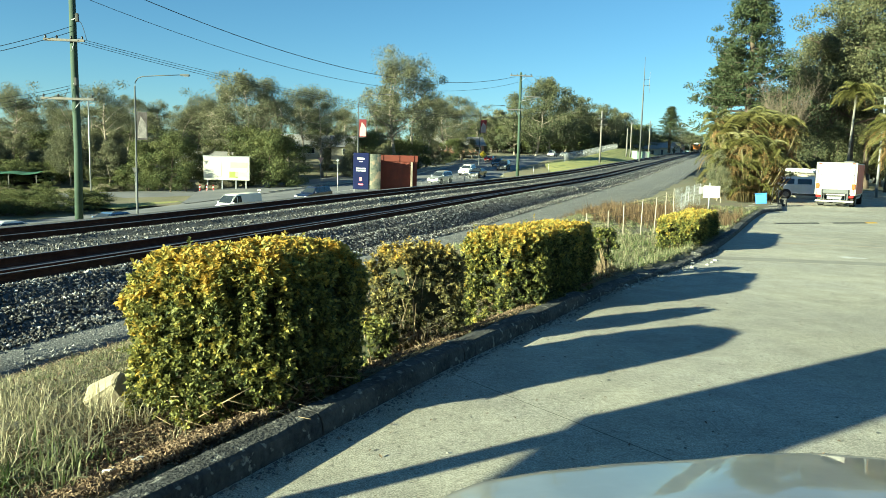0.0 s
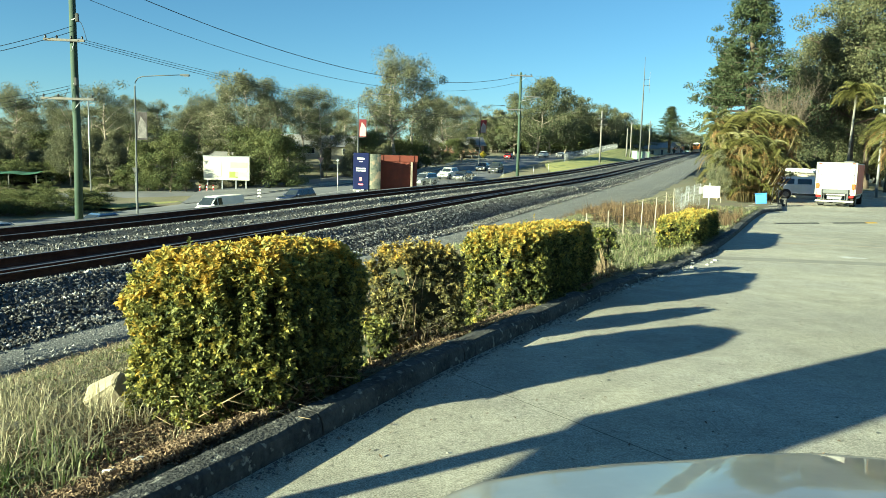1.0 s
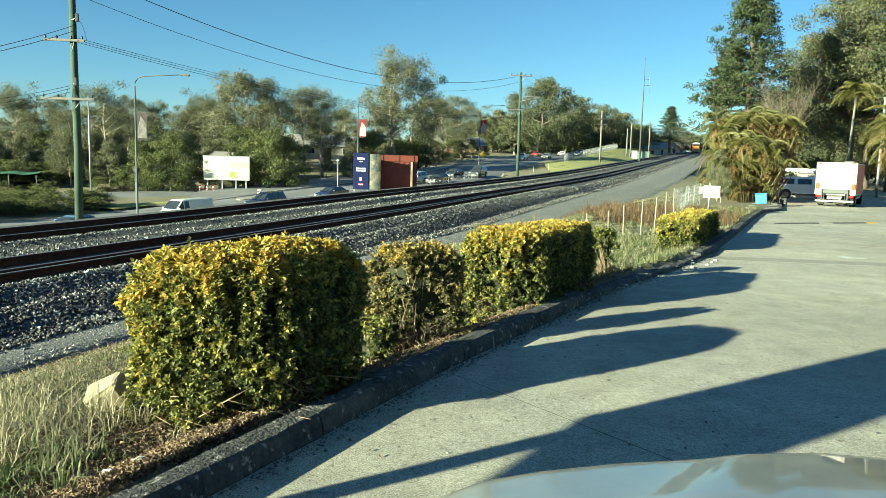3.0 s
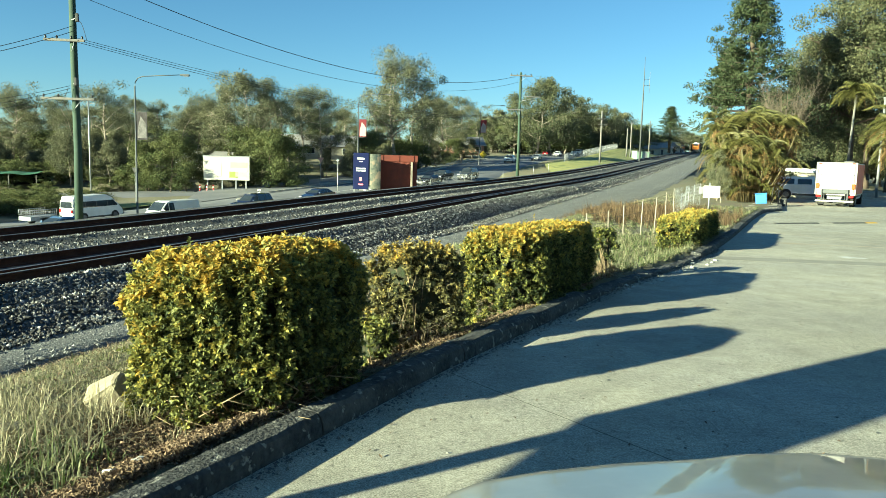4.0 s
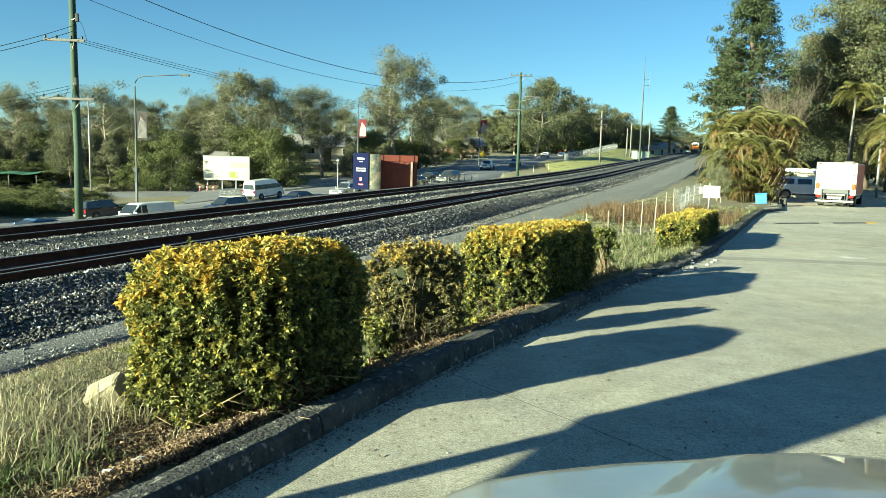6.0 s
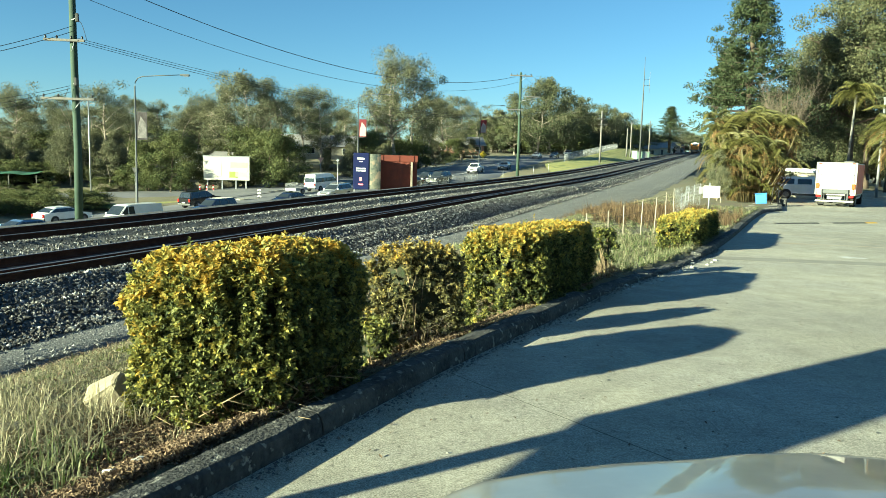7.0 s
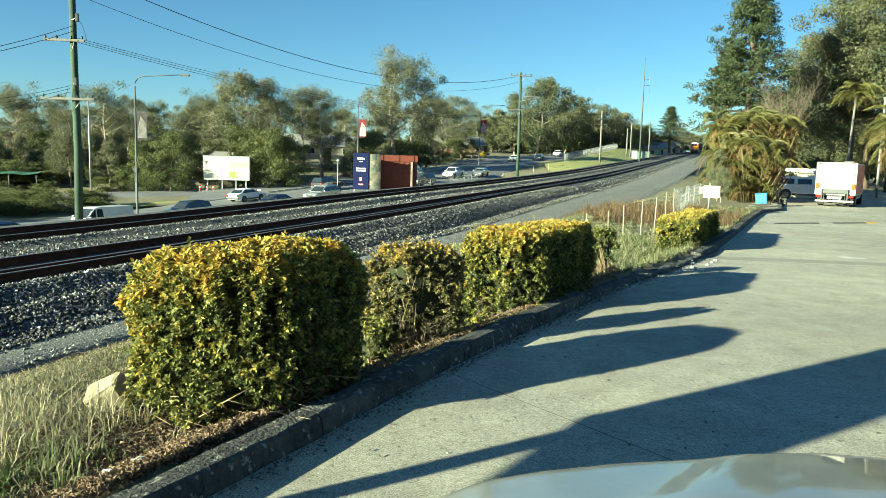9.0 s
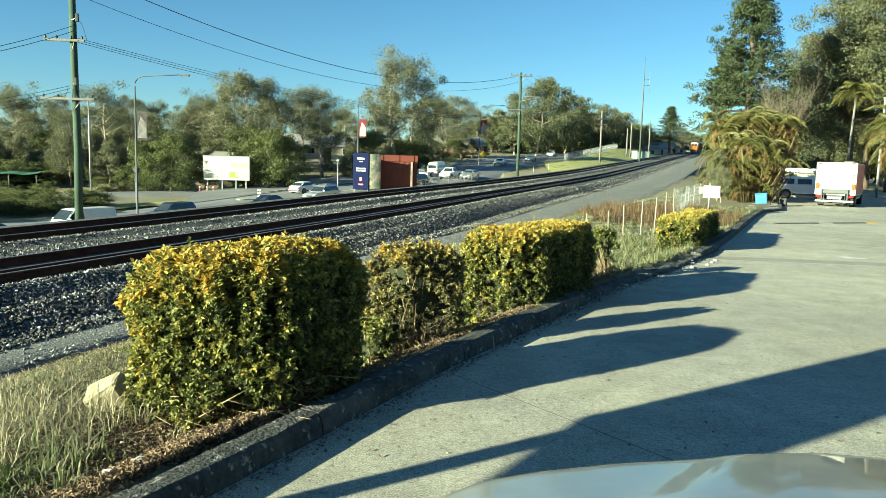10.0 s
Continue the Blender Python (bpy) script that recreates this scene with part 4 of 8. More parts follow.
# ---- palms and trees by the driveway ----
def frond_mesh(seed, length=2.2, leaflets=40, leaf=0.7, arch=1.0, tone=0.0):
    """An arching palm frond: midrib with two rows of drooping leaflets; it grows along +x."""
    rng = np.random.default_rng(seed)
    t = np.linspace(0, 1, 9)
    px = length * (t - 0.2 * arch * t ** 3)
    pz = length * (0.42 * t - 0.68 * arch * t ** 2.4)
    line = np.stack([px, 0.05 * np.sin(3 * t + seed), pz], 1)
    v, f = tube_data([tuple(p) for p in line], [0.024 - 0.019 * k for k in t], 4)
    V, Fc, yg = list(v), [tuple(q) for q in f], [0.6] * len(v)
    for i in range(leaflets):
        u = 0.14 + 0.86 * (i + 0.5) / leaflets
        c = np.array([np.interp(u, t, line[:, k]) for k in range(3)])
        L = leaf * (0.4 + 0.6 * math.sin(math.pi * min(1, 0.22 + u * 0.72))) * rng.uniform(0.8, 1.12)
        for side in (-1, 1):
            d = np.array((0.3 + 0.4 * u + rng.normal() * 0.1, side * 0.8 + rng.normal() * 0.08, 0.2 + rng.normal() * 0.13))
            d /= np.linalg.norm(d)
            e1 = c + d * L * 0.4
            e2 = c + d * L * 0.75 - np.array((0, 0, 0.16 * L))
            e3 = c + d * L * 0.95 - np.array((0, 0, L * rng.uniform(0.75, 1.2)))
            w = np.array((0.02, 0, 0.008))
            o = len(V)
            V += [tuple(c - w * 0.5), tuple(c + w * 0.5), tuple(e1 + w), tuple(e1 - w), tuple(e2 + w * 0.8), tuple(e2 - w * 0.8), tuple(e3)]
            Fc += [(o, o + 1, o + 2, o + 3), (o + 3, o + 2, o + 4, o + 5), (o + 5, o + 4, o + 6)]
            yv = min(1.0, max(0.0, tone + 0.3 * rng.random() + 0.12 * u))
            yg += [yv] * 5 + [min(1, yv + 0.2)] * 2
    return raw("frond", V, Fc, yg)


FRONDS = [frond_mesh(31, 2.2, 58, 0.6, 1.2), frond_mesh(32, 2.1, 56, 0.56, 1.7, 0.3), frond_mesh(33, 2.3, 60, 0.62, 1.4, 0.12), frond_mesh(34, 1.9, 52, 0.54, 2.1, -0.05)]


DRY = [frond_mesh(35, 2.0, 20, 0.6, 1.9), frond_mesh(36, 1.8, 18, 0.55, 2.1), frond_mesh(37, 2.1, 20, 0.6, 1.7), frond_mesh(38, 1.6, 18, 0.5, 2.2)]


def crown_fronds(t, x, y, z, n, rng, scale=1.0, low=-22, high=88, kinds=(0, 1, 2, 3), material="palm_leaf", open_side=False, withered=0.6):
    for k in range(n):
        f = (k + 0.5) / n
        pitch = low + (high - low) * f + rng.uniform(-8, 8)
        dry = f < 0.55 and rng.random() < withered
        turn = k * 137.5 + rng.uniform(-20, 20)
        pick = kinds[rng.randrange(len(kinds))]
        s = scale * rng.uniform(0.75, 1.1)
        m = pose(x, y, z + 0.12 * f, 0, 0, turn) @ pose(0, 0, 0, rng.uniform(-40, 40), -pitch * 0.75, 0) @ Matrix.Diagonal((s, s, s, 1))
        tip = m @ Vector((1.6, 0, -0.6))
        side = tip.x * 0.924 - tip.y * 0.383
        if open_side and (side > (1.25 if tip.z < 2.0 else 2.3) or side < -2.55):
            continue
        ob = part("frond", (DRY if dry else FRONDS)[pick], M["palm_dry" if dry else material], t)
        ob.matrix_local = m


def palm_clump(x, y, stems, radius, hmin, hmax, fronds, seed, label, scale=1.0, open_side=False, suckers=0):
    rng = random.Random(seed)
    t = thing("palm_clump", pose(x, y, gz(x, y)), label, "palm")
    for k in range(stems):
        a, r = k * 2.39996, radius * math.sqrt((k + 0.3) / stems)
        bx, by = 0.45 * r * math.cos(a), 0.45 * r * math.sin(a)
        tx, ty = r * math.cos(a), r * math.sin(a)
        h = hmax - (hmax - hmin) * rng.random() ** 0.8 * (0.15 + 0.85 * r / radius)
        part("stem", tubes("stem", [([(bx, by, -0.2), ((bx * 1.1 + tx) / 2.1, (by * 1.1 + ty) / 2.1, h * 0.5), (tx, ty, h)], [0.045, 0.036, 0.03])], 6), M["palm_stem"], t)
        crown_fronds(t, tx, ty, h, fronds, rng, scale, open_side=open_side)
    # young suckers round the foot
    for k in range(suckers):
        a, r = k * 2.39996, radius * rng.uniform(0.45, 0.85)
        sx, sy, h = r * math.cos(a), r * math.sin(a), rng.uniform(0.15, 0.9)
        part("stem", tubes("stem", [([(sx * 0.8, sy * 0.8, -0.1), (sx, sy, h)], [0.025, 0.02])], 5), M["palm_stem"], t)
        crown_fronds(t, sx, sy, h, 5, rng, scale * 0.8, 0, 75, open_side=open_side)
    return t


palm_clump(15.75, 38.0, 80, 2.15, 0.5, 4.35, 7, 3, "dense clump of golden cane palms with yellowing fronds", 0.52, True, 22)
palm_clump(29.6, 46.5, 15, 1.5, 2.4, 4.7, 11, 6, "tall pale green weeping palm clump", 0.95)


def palm_tree(x, y, h, seed, label):
    rng = random.Random(seed)
    t = thing("palm_tree", pose(x, y, gz(x, y)), label, "palm")
    part("trunk", tubes("trunk", [([(0, 0, -0.2), (0.1, 0, h * 0.5), (0.25, 0, h)], [0.12, 0.08, 0.075])], 8), M["grey_timber"], t)
    crown_fronds(t, 0.25, 0, h, 30, rng, 0.78, -15, 85, withered=0.12)
    return t


palm_tree(29.8, 55.0, 7.3, 4, "palm tree with slim pale trunk and full crown")


def conifer_mesh(seed, H, spread, whorls, per, leaf, low=0.26):
    rng = np.random.default_rng(seed)
    runs, tips = [([(0, 0, -0.3), (0.1, 0, H * 0.5), (0, 0.1, H)], [0.3, 0.2, 0.04])], []
    for i in range(whorls):
        f = low + (0.98 - low) * i / whorls
        for k in range(5):
            a = i * 0.9 + k * 1.2566 + rng.normal() * 0.25
            L = spread * 1.12 * (1 - f) ** 1.05 * rng.uniform(0.45, 1.15) + 0.3
            s = np.array((0, 0, H * f))
            e = s + np.array((math.cos(a) * L, math.sin(a) * L, L * rng.uniform(-0.05, 0.3)))
            runs.append(([s, (s + e) / 2 - (0, 0, 0.1 * L), e], [0.06 * (1.1 - f), 0.04 * (1.1 - f), 0.012]))
            for q in np.linspace(0.3, 1.05, 6):
                tips.append(s + (e - s) * q + rng.normal(size=3) * 0.22)
    tips = np.array(tips)
    idx = rng.integers(0, len(tips), whorls * per)
    d = rng.normal(size=(len(idx), 3))
    d /= np.linalg.norm(d, axis=1)[:, None]
    pos = tips[idx] + d * (0.43 * rng.random(len(idx)) ** 0.5)[:, None] * np.array((1, 1, 0.75))
    v, f = leaf_quads(pos, d, leaf, leaf * 0.45, rng, 0.4, 0.0)
    return tubes("trunk", runs, 6), raw("crown", v, f, np.repeat(np.clip(rng.normal(size=len(idx)) * 0.15 + 0.3, 0, 1), 4)), "dark_bark", "pine_leaf"


PINE = conifer_mesh(41, 16, 4.6, 24, 900, 0.22)
plant("conifer_tree", PINE, *spot(0.402, 56), 1.06, 20, "tall dark conifer with tufted uneven branches", "tree", wide=1.12)
HIGH_PINE = conifer_mesh(42, 16, 5.4, 14, 1500, 0.26, 0.6)
plant("conifer_tree", HIGH_PINE, *spot(0.374, 60), 0.7, 200, "dark conifer with bare lower trunk and tufted branches", "tree", wide=1.2)
NEAR = [tree_mesh(51, 18, 4.8, 0.3, 0.32, 78, 260, 0.25, "dark_bark", "olive_leaf", 0.5, 0.09), tree_mesh(52, 18, 5.6, 0.25, 0.34, 86, 260, 0.25, "dark_bark", "olive_leaf", 0.5, 0.09), tree_mesh(53, 12, 4.2, 0.12, 0.25, 70, 150, 0.34, "dark_bark", "olive_leaf", 0.3, 0.13)]
for b, d, s, v, turn, w in ((0.50, 66, 0.80, 0, 10, 1), (0.545, 64, 1.02, 1, 80, 0.9), (0.60, 62, 1.08, 0, 150, 1), (0.655, 66, 1.1, 1, 200, 1), (0.475, 74, 0.72, 1, 260, 1), (0.57, 78, 1.05, 1, 320, 1), (0.625, 80, 1.1, 0, 30, 1), (0.70, 60, 1.0, 1, 60, 1)):
    plant("gum_tree", NEAR[v], *spot(b, d), s, turn, "large gum tree behind the driveway", "tree", "trees behind the driveway", w)
for b, d, s, v, turn, w in ((0.475, 92, 0.8, 2, 10, 1), (0.50, 96, 0.85, 2, 100, 1.1), (0.53, 90, 0.8, 2, 170, 1.1), (0.56, 94, 0.75, 2, 220, 1), (0.59, 92, 0.8, 2, 280, 1.1), (0.45, 90, 0.6, 2, 40, 1.2), (0.62, 88, 0.75, 2, 130, 1.1), (0.66, 84, 0.8, 2, 190, 1.1), (0.54, 104, 0.9, 2, 300, 1.3), (0.49, 108, 0.9, 2, 60, 1.3), (0.69, 80, 0.8, 2, 60, 1.2)):
    plant("tree", NEAR[v], *spot(b, d), s, turn, "dense dark green tree in shade", "tree", "trees behind the driveway", w)
# low dense trees hidden behind the palm clump, added to shade the growth
for b, d, s, turn in ((0.425, 49, 0.44, 20), (0.435, 47, 0.4, 140), (0.44, 52, 0.5, 250), (0.422, 55, 0.5, 70), (0.452, 56, 0.52, 190)):
    plant("tree", NEAR[2], *spot(b, d), s, turn, "low dense dark green tree behind the palm clump", "tree", "trees behind the driveway", 1.3)
# unseen tall trees added behind and beside the car to dim the skylight
for x, y, s, v, turn in ((13.0, -12.0, 0.95, 1, 10), (21.0, -6.0, 1.0, 0, 70), (4.0, -20.0, 1.0, 1, 130), (26.0, 3.0, 0.95, 1, 200), (-6.0, -27.0, 1.05, 0, 250), (16.0, -18.0, 1.1, 1, 310)):
    plant("gum_tree", NEAR[v], x, y, s, turn, "large gum tree added unseen behind the car to dim skylight", "tree", "trees behind the driveway", 1.1)


def bare_tree(x, y, h, seed):
    rng = np.random.default_rng(seed)
    t = thing("bare_tree", pose(x, y, gz(x, y)), "leafless grey tree with fine twigs", "tree")
    runs = [([(0, 0, -0.2), (0.1, 0, h * 0.3)], [0.16, 0.12])]
    for k in range(70):
        a, f = k * 2.4, rng.uniform(0.25, 0.6)
        s = np.array((0.1, 0, h * 0.3 + (f - 0.25) * h * 0.3))
        e = s + np.array((math.cos(a) * h * 0.22, math.sin(a) * h * 0.22, h * rng.uniform(0.3, 0.55))) * rng.uniform(0.6, 1.1)
        m_ = (s + e) / 2 + rng.normal(size=3) * 0.15
        runs.append(([s, m_, e], [0.028, 0.016, 0.004]))
        for _ in range(9):
            q = m_ + (e - m_) * rng.random()
            runs.append(([q, q + rng.normal(size=3) * 0.4 + (0, 0, 0.5)], [0.009, 0.003]))
    part("trunk", tubes("trunk", runs, 4), M["bare_twig"], t)


M["bare_twig"] = mat("bare_grey_twig", (0.17, 0.135, 0.1), (0.1, 0.08, 0.06), 6, 0.9)
bare_tree(*spot(0.455, 50), 8.6, 7)
plant("conifer_tree", PINE, *spot(0.301, 260), 1.0, 60, "dark conifer on the far rise", "tree", z=7.0, wide=1.7)
for b, d, top, w in ((0.318, 300, 18.5, 1.2), (0.33, 310, 17.0, 1.2), (0.343, 320, 15.5, 1.1), (0.27, 280, 16, 1.2), (0.285, 300, 15.5, 1.2), (0.258, 260, 15.0, 1.1), (0.36, 330, 14, 1.3), (0.375, 300, 14, 1.3)):
    x, y = spot(b, d)
    plant("gum_tree", GUM[1], x, y, (top - gz(x, y)) / 20, 360 * b * 7, "gum tree on the far rise", "tree", "gum trees across the road", w * 1.3)

# ---- poles, wires, lamps ----
def power_pole(x, y, h, r, arms, material, label, turn=0.0, z=None):
    """Timber pole with crossarms: (height, half length) each."""
    t = thing("power_pole", pose(x, y, gz(x, y) if z is None else z, 0, 0, turn), label, "power pole", "power poles along the railway")
    bow = 0.012 * h
    part("pole", tubes("pole", [([(0, 0, -0.5), (bow * 0.4, 0, h * 0.3), (bow * 0.1, 0, h * 0.6), (0, 0, h)], [r * 1.1, r, r * 0.92, r * 0.8])], 12), M[material], t)
    for hh, half, off in arms:
        arm = part("crossarm", box(half * 2, 0.12, 0.12, off, -r - 0.05, hh - 0.06, 0.01, 1), M["grey_timber"], t)
        for q in (-0.9, -0.35, 0.35, 0.9):
            ins = tubes("insulator", [([(off + q * half, -r - 0.05, hh + 0.06), (off + q * half, -r - 0.05, hh + 0.12), (off + q * half, -r - 0.05, hh + 0.22)], [0.03, 0.06, 0.035])], 8)
            part("insulator", ins, M["dark_plastic"], arm)
        part("brace", tubes("brace", [([(off + 0.5 * half, -r - 0.06, hh - 0.06), (0, -r - 0.02, hh - 0.55)], [0.018, 0.018])], 5), M["galv"], arm)
    return t


power_pole(-18.95, 38.0, 13.9, 0.19, ((9.64, 0.98, -0.35), (6.75, 1.3, -0.25), (13.1, 1.0, 0)), "timber_green", "tall green-stained timber power pole with crossarms", 6)
pf = bpy.data.objects["power_pole"]
for zz, side in ((10.55, 0.32), (6.98 + 0.42, 0.16)):
    part("fuse_switch", box(0.16, 0.14, 0.42, side, -0.26, zz, 0.03, 1), M["dark_plastic"], pf, "dark fuse switch on a bracket")
    part("bracket", tubes("bracket", [([(0, -0.15, zz + 0.1), (side, -0.24, zz + 0.2)], [0.025, 0.025])], 6), M["galv"], pf)
for k, (xa, za, xb, zb, dip) in enumerate(((0.32, 10.6, 0.75, 9.7, -0.3), (-0.9, 6.75, -0.2, 7.3, 0.45), (-0.5, 6.7, 0.1, 6.3, 0.35), (0.9, 6.8, 0.2, 7.5, 0.4))):
    part("jumper_cable", tubes("jumper_cable", [([(xa + (xb - xa) * u, -0.28, za + (zb - za) * u - dip * math.sin(math.pi * u)) for u in np.linspace(0, 1, 9)], [0.014] * 9)], 5), M["wire"], pf)
power_pole(8.3, 85.0, 11.9, 0.17, ((11.5, 1.3, 0), (9.2, 0.9, 1.4), (7.7, 0.9, -0.6)), "timber_green", "pale green timber power pole beside the railway", 10)
power_pole(30.2, 145.0, 9.6, 0.17, ((6.9, 0.9, 0.2), (8.0, 0.8, -0.2)), "grey_timber", "grey timber power pole on the grassy rise", 10, z=2.6)
power_pole(43.4, 178.0, 6.2, 0.17, (), "grey_timber", "grey timber pole beside the railway", z=4.4)
power_pole(46.8, 188.0, 8.4, 0.16, ((8.0, 0.5, 0),), "grey_timber", "slim timber power pole beside the railway", z=4.4)
power_pole(64.3, 235.0, 10.0, 0.16, ((9.0, 0.7, 0),), "grey_timber", "slim timber power pole on the far rise", z=6.0)


def wire(a, b, sag, r=0.012):
    r = r * 1.15
    pts = [(a[0] + (b[0] - a[0]) * k, a[1] + (b[1] - a[1]) * k, a[2] + (b[2] - a[2]) * k - sag * 4 * k * (1 - k)) for k in np.linspace(0, 1, 25)]
    ob = part("power_line", tubes("power_line", [(pts, [r] * 25)], 4), M["wire"])
    tagged(ob, "thin dark overhead wire between poles", "power line", "overhead wires")


z1 = gz(-18.95, 38.0)
z2 = gz(8.3, 85.0)
wire((-18.7, 37.7, z1 + 13.1), (7.6, 84.7, z2 + 11.35), 2.5, 0.018)
wire((-18.7, 37.7, z1 + 11.9), (8.0, 84.7, z2 + 10.75), 2.5, 0.012)
for k in range(3):
    wire((-18.6, 37.7, z1 + 9.75 - 0.1 * k), (9.0 + 0.3 * k, 84.7, z2 + 7.05 - 0.1 * k), 1.2 + 0.08 * k, 0.01)
for a_, b_, r_ in (
        ((-18.84, 37.75, 7.83), (-20.62, 25.0, 3.94), 0.012),
        ((-18.85, 37.75, 7.56), (-20.63, 25.0, 3.82), 0.012),
        ((-19.05, 37.75, 4.89), (-20.71, 25.0, 2.72), 0.009),
        ((-19.05, 37.75, 4.75), (-20.73, 25.0, 2.42), 0.009),
        ((-19.06, 37.75, 4.58), (-20.75, 25.0, 2.04), 0.009),
):
    wire(a_, b_, 0.25, r_)
wire((8.2, 84.8, z2 + 11.7), (30.2, 145.0, 2.6 + 8.1), 1.2, 0.012)
wire((9.3, 84.8, z2 + 11.7), (31.6, 145.0, 2.6 + 8.1), 1.2, 0.012)
wire((30.2, 145.0, 10.6), (46.8, 188, 12.3), 1.0, 0.012)
wire((46.8, 188, 12.3), (64.3, 235, 15.0), 1.0, 0.014)
wire((64.3, 235, 15.0), (125, 400, 19.0), 2.0, 0.016)


M["mast"] = mat("dull_grey_steel", (0.11, 0.115, 0.12), (0.075, 0.08, 0.082), 2, 0.7, 0.2)


def street_lamp(x, y, h, arm, turn, label, banner=None):
    """Tall column with a curved outreach arm and a lantern; banner: bottom height, width, length, colours."""
    t = thing("street_lamp", pose(x, y, gz(x, y), 0, 0, turn), label, "street lamp", "street lamps along the road")
    part("column", tubes("column", [([(0, 0, -0.3), (0, 0, 0.9), (0, 0, 0.95), (0, 0, h - 1.0)], [0.13, 0.13, 0.1, 0.065])], 10), M["mast"], t)
    pts = [(0, 0, h - 1.05), (0.05, 0, h - 0.62), (0.3, 0, h - 0.25), (0.75, 0, h - 0.08), (arm * 0.6, 0, h + 0.06), (arm, 0, h + 0.16)]
    part("arm", tubes("arm", [(pts, [0.06, 0.055, 0.05, 0.045, 0.04, 0.035])], 8), M["mast"], t)
    bm = box(0.85, 0.3, 0.16, arm + 0.3, 0, h + 0.06, 0.06, 3)
    lantern = part("lantern", bm, M["mast"], t)
    part("lens", box(0.5, 0.22, 0.05, arm + 0.38, 0, h + 0.03, 0.02), M["galv"], lantern, "pale lantern lens")
    if banner:
        z, w, L, ca, cb = banner
        bt = part("banner", box(w, 0.03, L, w / 2 + 0.12, 0, z, 0.008, 1), ca, t, "printed vertical street banner")
        bm = bmesh.new()
        q = [bm.verts.new(v) for v in ((0.2, -0.021, z + 0.12), (w + 0.04, -0.021, z + 0.12), (w + 0.04, -0.021, z + L * 0.55), (w * 0.5, -0.021, z + L * 0.86), (0.2, -0.021, z + L * 0.4))]
        bm.faces.new(q)
        part("print", bm, cb, bt, "pale printed shape on the banner")
        for zz in (z - 0.04, z + L + 0.04):
            part("bracket", tubes("bracket", [([(0, 0, zz), (w + 0.2, 0, zz)], [0.02, 0.02])], 6), M["mast"], t)
    return t


B_GREY = mat("grey_banner", (0.1, 0.09, 0.092), (0.04, 0.036, 0.038), 1.1, 0.9, spec=0.05)
B_RED = paint("red_banner", (0.16, 0.016, 0.025), 0.8, 0, 0)
B_DIM = mat("dim_print", (0.22, 0.21, 0.205), (0.1, 0.095, 0.095), 2.0, 0.9, spec=0.05)
B_PALE = paint("pale_print", (0.45, 0.36, 0.34), 0.8, 0, 0)
street_lamp(-28.85, 69.0, 13.8, 4.3, 2, "tall grey street lamp with a curved arm and banner", (7.95, 0.95, 2.5, B_GREY, B_DIM))
street_lamp(-11.6, 98.0, 13.2, 3.6, 2, "street lamp with a red banner", (7.7, 0.95, 2.3, B_RED, B_PALE))
street_lamp(6.9, 152.0, 12.7, 4.2, 2, "street lamp with a red banner beside the road", (7.2, 1.2, 2.6, B_RED, B_PALE))


def post(name, x, y, h, r, material, label, category, z=None):
    t = thing(name, pose(x, y, gz(x, y) if z is None else z), label, category)
    part("column", tubes("column", [([(0, 0, -0.3), (0, 0, h * 0.5), (0, 0, h)], [r, r * 0.9, r * 0.75])], 8), M[material], t)
    part("cap", box(r * 2.1, r * 2.1, 0.06, 0, 0, h, 0.01, 1), M[material], t)
    return t


post("light_pole", -45.7, 95.0, 12.6, 0.1, "galv", "slim pale metal pole among the trees", "pole")
post("light_pole", 28.4, 48.5, 6.5, 0.09, "galv", "slim grey metal pole beside the driveway", "pole")




def mast(x, y, z, h):
    t = thing("radio_mast", pose(x, y, z), "tall grey radio mast with small antennas", "mast")
    part("column", tubes("column", [([(0, 0, -0.5), (0, 0, h * 0.6), (0, 0, h * 0.8), (0, 0, h)], [0.2, 0.13, 0.08, 0.03])], 8), M["mast"], t)
    part("antenna", tubes("antenna", [([(0, 0, h * 0.73), (1.1, 0, h * 0.73), (1.1, 0, h * 0.79), (0, 0, h * 0.79)], [0.045] * 4)], 6), M["mast"], t)
    part("antenna", tubes("antenna", [([(1.15, 0, h * 0.66), (1.15, 0, h * 0.86)], [0.03, 0.03])], 6), M["galv"], t, "slim pale whip antenna")


mast(39.3, 150.0, 2.8, 20.5)

# ---- banners, boards, container by the road ----
def hoarding(x, y, z, w, h, turn):
    """Large printed board on legs."""
    t = thing("billboard", pose(x, y, z, 0, 0, turn), "large white billboard with faded printed shapes", "billboard")
    board = part("board", box(w, 0.16, h, 0, 0, 0, 0.02, 1), mat("weathered_board", (0.6, 0.58, 0.5), (0.5, 0.48, 0.4), 1.2, 0.7), t)
    part("frame", box(w + 0.2, 0.08, 0.14, 0, 0, h, 0.01, 1), M["galv"], t)
    for c, bx, bz, bw, bh in (((0.55, 0.5, 0.35), 1.6, 1.7, 2.2, 0.7), ((0.3, 0.36, 0.08), 0.9, 0.35, 1.1, 0.8), ((0.6, 0.56, 0.42), 1.9, 0.5, 1.5, 0.6), ((0.62, 0.6, 0.52), -1.6, 0.5, 1.8, 1.9)):
        part("print", box(bw, 0.02, bh, bx, -0.09, bz, 0.008, 1), paint("faded_print", c, 0.6), board, "faded printed area")
    for k in (-0.42, -0.1, 0.2, 0.42):
        part("leg", box(0.16, 0.16, 2.6, k * w, 0.12, -2.5, 0.01, 1), M["galv"], t)


hoarding(-29.3, 99.0, -1.68, 6.0, 3.1, 8)


